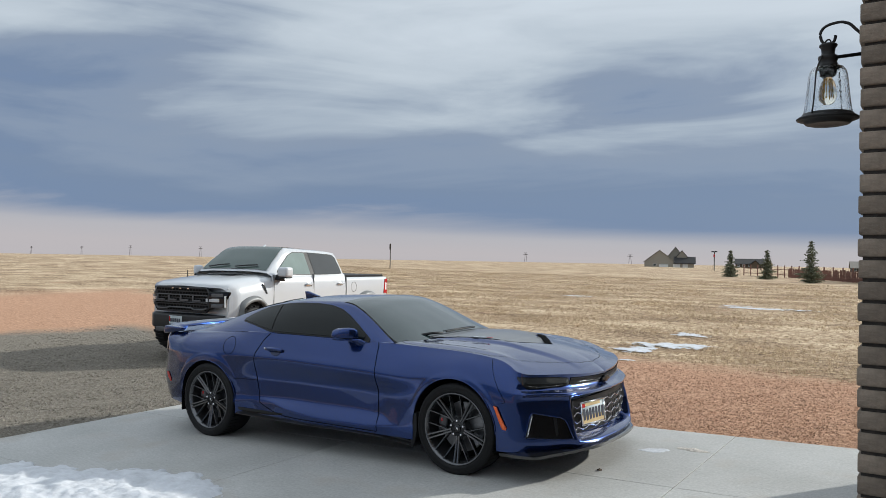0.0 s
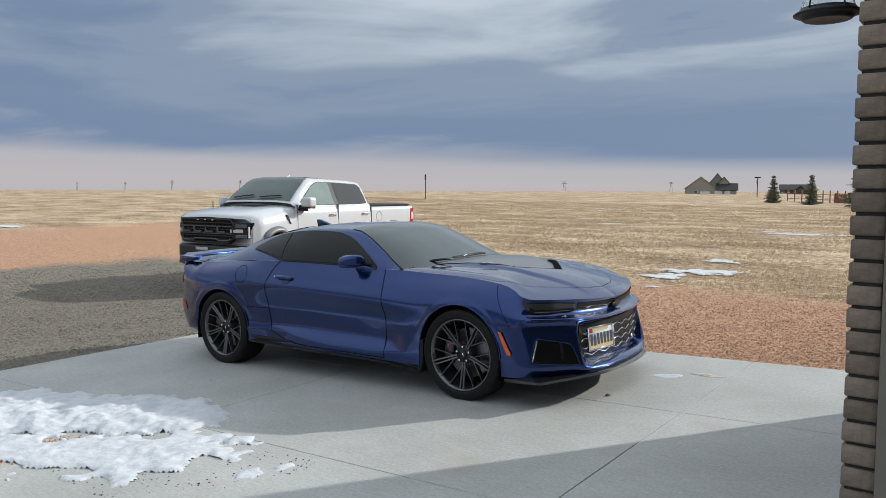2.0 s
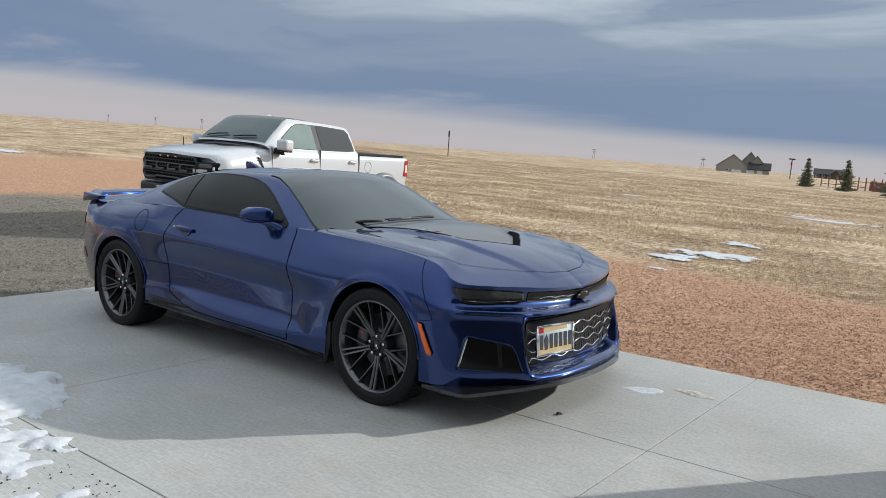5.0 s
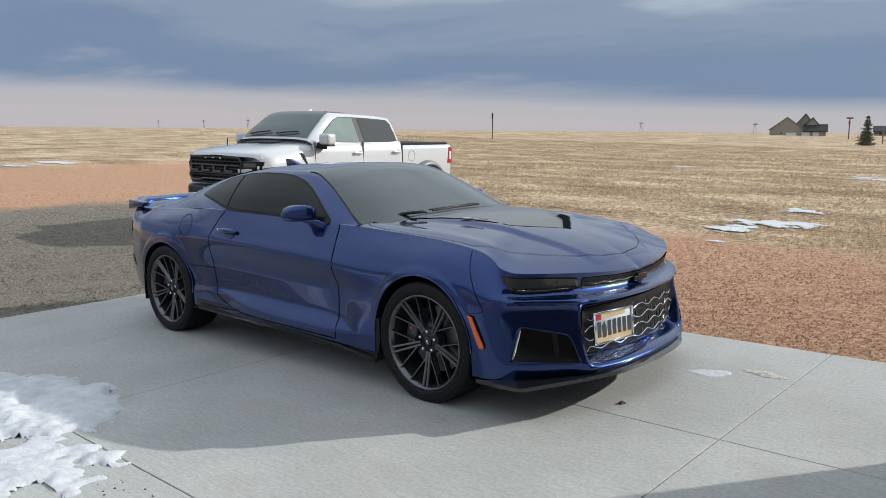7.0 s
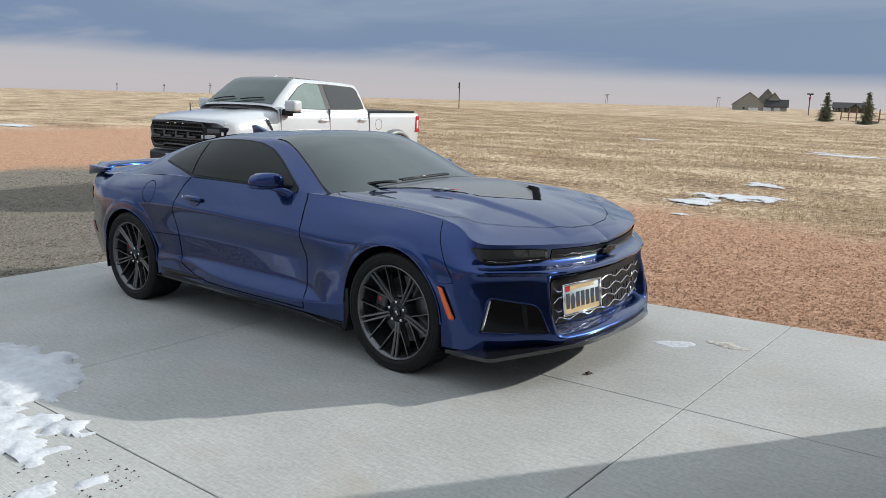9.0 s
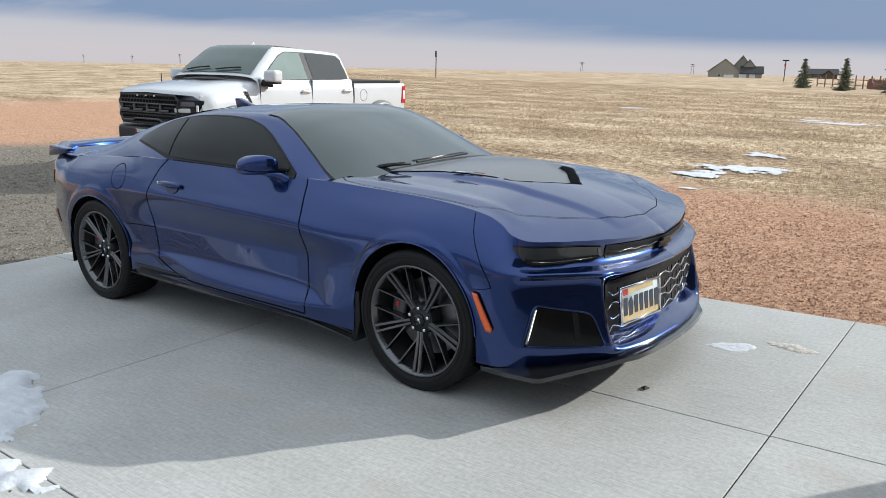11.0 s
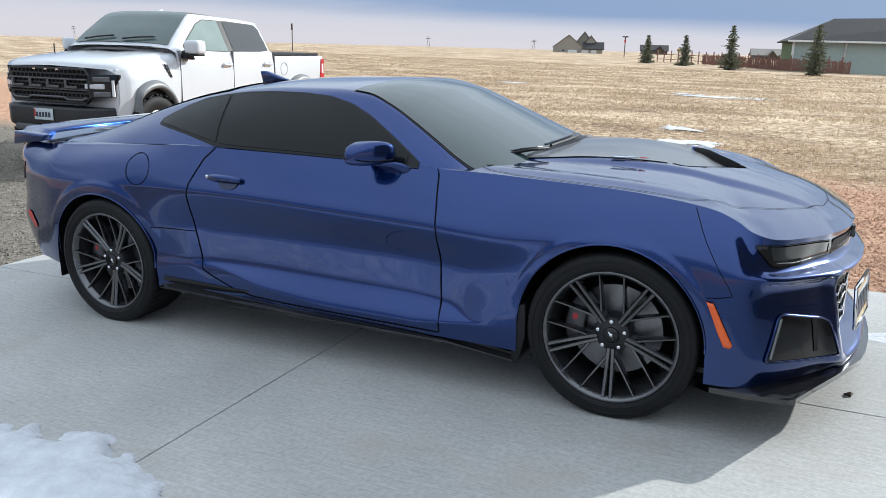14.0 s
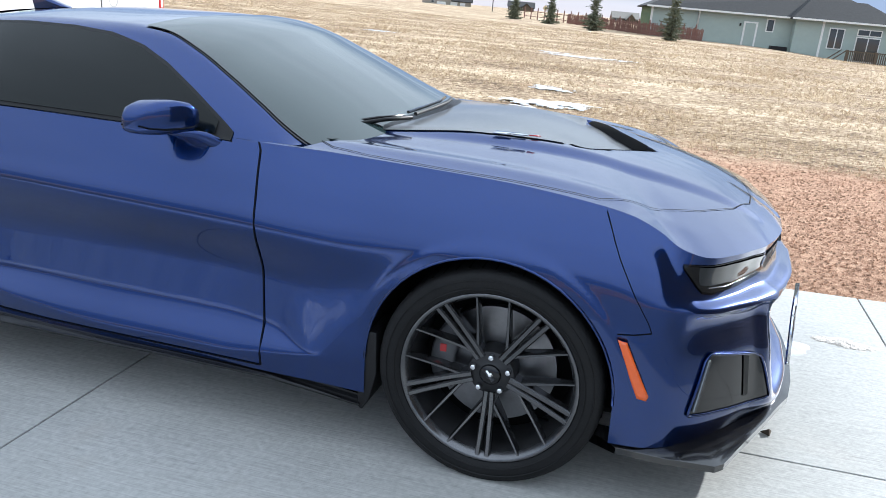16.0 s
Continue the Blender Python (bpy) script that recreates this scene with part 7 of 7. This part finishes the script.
build_snow("snow_patch", "thick white thawing snow drift on the concrete slab", [(-2.2, -2.70), (-1.9, -2.46), (-1.5, -2.38), (-1.05, -2.18), (-0.6, -1.98), (-0.3, -1.95), (-0.05, -2.0), (0.13, -2.08), (0.30, -2.22), (0.36, -2.40), (0.22, -2.60), (0.05, -2.75), (-0.3, -3.0), (-0.9, -3.3), (-1.8, -3.6), (-2.6, -3.5), (-2.7, -3.0)], 0.055, 1.0, ragged=0.22, holes=0.05)
build_snow("snow_patch", "broken thin slush and snow crust on the concrete slab", [(0.20, -2.62), (0.55, -2.42), (0.80, -2.38), (0.92, -2.52), (0.93, -2.78), (0.98, -3.02), (0.96, -3.22), (0.55, -3.42), (0.0, -3.62), (-0.6, -3.9), (-1.4, -4.0), (-1.2, -3.5), (-0.4, -3.05)], 0.030, 7.0, ragged=0.24, holes=0.20)
for pts in ([(1.20, -2.88), (1.24, -2.74), (1.33, -2.80), (1.36, -2.90), (1.28, -2.93)], [(1.32, -2.70), (1.36, -2.60), (1.41, -2.62), (1.39, -2.74)], [(1.47, -3.62), (1.50, -3.56), (1.56, -3.60), (1.52, -3.65)]):
    build_snow("snow_clump", "small lump of snow on the concrete", pts, 0.035, pts[0][0] * 7, ragged=0.05, res=0.014)
build_snow("snow_strip", "white crumbling crust of ice on the concrete", [(2.32, 0.48), (2.40, 0.60), (2.50, 0.68), (2.58, 0.66), (2.60, 0.58), (2.54, 0.50), (2.44, 0.45)], 0.016, 21.0, ragged=0.10, holes=0.05, res=0.012)
build_snow("ice_ridge", "dirty tan ridge of melting ice on the concrete", [(2.50, 0.72), (2.60, 0.77), (2.74, 0.76), (2.88, 0.70), (2.84, 0.66), (2.72, 0.66), (2.60, 0.67)], 0.022, 23.0, ragged=0.05, holes=0.02, res=0.012, mat=DIRTY_ICE)


def field_snow(x, y, rx, ry, seed):
    """A flat remnant of snow lying in the grass."""
    z = max(ground_height(x + dx, y + dy) for dx in (-rx, 0, rx) for dy in (-ry, 0, ry))
    pts = [(x + rx * math.cos(a) * (1 + 0.25 * math.sin(3 * a + seed)), y + ry * math.sin(a) * (1 + 0.3 * math.cos(2 * a + seed))) for a in [2 * math.pi * k / 14 for k in range(14)]]
    build_snow("snow_remnant", "flat remnant of old snow in the dry grass", pts, 0.016, seed, res=max(0.04, rx / 40), z_extra=z + 0.010, ragged=0.6 * ry, holes=0.20, m=Matrix.Identity(4))


for fx, fy, fr, fd, fs in ((-0.38, 8.35, 0.40, 0.50, 3.3), (0.02, 9.40, 0.82, 0.62, 5.1), (-0.45, 12.0, 0.55, 0.42, 8.2), (-0.02, 6.70, 0.13, 0.10, 9.2), (-1.10, 24.3, 1.55, 0.65, 12.4),
                           (-2.6, 25.6, 0.55, 0.40, 13.4), (-10.4, 28.4, 0.80, 0.45, 14.8), (-29.9, 9.6, 1.9, 0.55, 16.0), (-28.0, 7.4, 0.9, 0.40, 17.0)):
    field_snow(fx, fy, fr, fd, fs)


def scatter(name, label, category, count, area, size, mat, seed, lift=0.0, keep=None, frame_=None):
    """Small uneven stones strewn over a stretch of ground, one mesh."""
    rng = random.Random(seed)
    verts, faces = [], []
    base = [(1, 0, 0), (-0.5, 0.87, 0), (-0.5, -0.87, 0), (0.1, 0.1, 0.9), (0.0, 0.0, -0.6)]
    tri = [(0, 1, 3), (1, 2, 3), (2, 0, 3), (1, 0, 4), (2, 1, 4), (0, 2, 4)]
    made = 0
    while made < count:
        x, y = rng.uniform(area[0], area[1]), rng.uniform(area[2], area[3])
        if keep and not keep(x, y, rng):
            continue
        s = size * rng.uniform(0.45, 1.6) ** 1.5
        a = rng.uniform(0, 6.28)
        z = (ground_height(x, y) if frame_ is None else 0.0) + lift
        k = len(verts)
        for bx, by, bz in base:
            u, v, w = bx * s * rng.uniform(0.7, 1.2), by * s * rng.uniform(0.7, 1.2), bz * s * rng.uniform(0.5, 0.9)
            verts.append((x + u * math.cos(a) - v * math.sin(a), y + u * math.sin(a) + v * math.cos(a), z + w))
        faces += [(k + f[0], k + f[1], k + f[2]) for f in tri]
        made += 1
    me = bpy.data.meshes.new(name)
    me.from_pydata(verts, [], faces)
    me.materials.append(mat)
    ob = new(name, me)
    if frame_:
        ob.matrix_basis = frame_
    return tagged(ob, label, category, kind="stuff")


scatter("gravel", "grey-brown crushed gravel beside the slab", "gravel", 36000, (-12.5, -3.15, -4.5, 5.5), 0.0105, STONE, 31, 0.004, lambda x, y, r: r.random() < 1.25 - (-3.1 - x) / 8.5)
scatter("clods", "red-brown clods and chips of bare earth", "soil", 46000, (-3.3, 9.5, 1.40, 6.8), 0.0080, CLOD, 32, 0.004, lambda x, y, r: r.random() < 1.1 - (y - 1.4) / 6.0)
scatter("grit", "dark grit washed out of the snow onto the concrete", "grit", 420, (-0.4, 1.5, -3.5, -2.5), 0.0045, TRUNK, 33, 0.001, lambda x, y, r: r.random() < 0.35 + noise.noise((x * 3, y * 3, 1)), SURFACE)
scatter("mud", "brown mud and grit left where the snow has thawed", "mud", 1500, (-2.2, -0.1, -3.7, -2.9), 0.010, CLOD, 35, -0.001, lambda x, y, r: r.random() < 0.2 + 1.6 * noise.noise((x * 2.2, y * 4.5, 2)), SURFACE)
for px, py, s in ((2.306, -0.295, 0.014), (-0.862, -1.494, 0.010), (3.45, 0.35, 0.006), (1.02, -3.72, 0.008)):
    ob = scatter("pebble", "single dark pebble on the concrete", "pebble", 1, (px - 0.001, px + 0.001, py - 0.001, py + 0.001), s, TRUNK, int(px * 100) + 7, 0.004, None, SURFACE)
    ob["kind"] = "thing"


def build_grass():
    """Dry tufts: many thin leaning blades, denser and larger in clumps."""
    rng = random.Random(77)
    verts, faces = [], []

    def tuft(x, y, h, n, w):
        z = ground_height(x, y)
        for _ in range(n):
            a = rng.uniform(0, 6.28)
            r = rng.uniform(0, 0.7) * h
            bx, by = x + r * 0.6 * math.cos(a), y + r * 0.6 * math.sin(a)
            l = rng.uniform(0.2, 1.0)
            tx, ty, tz = bx + math.cos(a) * l * h, by + math.sin(a) * l * h, z + h * rng.uniform(0.35, 1.0)
            px, py = -math.sin(a) * w, math.cos(a) * w
            k = len(verts)
            verts.extend([(bx - px, by - py, z - 0.01), (bx + px, by + py, z - 0.01), (tx, ty, tz)])
            faces.append((k, k + 1, k + 2))
    made = 0
    while made < 64000:
        d = rng.uniform(0, 1) ** 1.6
        y = 5.2 + d * 58
        x = rng.uniform(-0.95 * y - 9, 0.35 * y + 5)
        edge = y + 0.32 * x + 5.0 * noise.noise((x * 0.35, y * 0.35, 0)) * 0.5
        dens = 0.5 + 0.9 * noise.noise((x * 0.3, y * 0.5, 4.0))
        if edge < 7.4 or rng.random() > dens + 0.25 or (abs(x + 6.6) < 2.2 and y < 9.5):
            continue
        h = 0.026 + 0.060 * max(0, dens) * min(1, y / 22)
        tuft(x, y, h * rng.uniform(0.7, 1.5), 6 if y < 25 else 5, 0.002 + 0.00035 * y)
        made += 1
    me = bpy.data.meshes.new("grass")
    me.from_pydata(verts, [], faces)
    me.materials.append(BLADES)
    tagged(new("grass", me), "dry straw-coloured prairie grass tufts", "grass", kind="stuff")


build_grass()
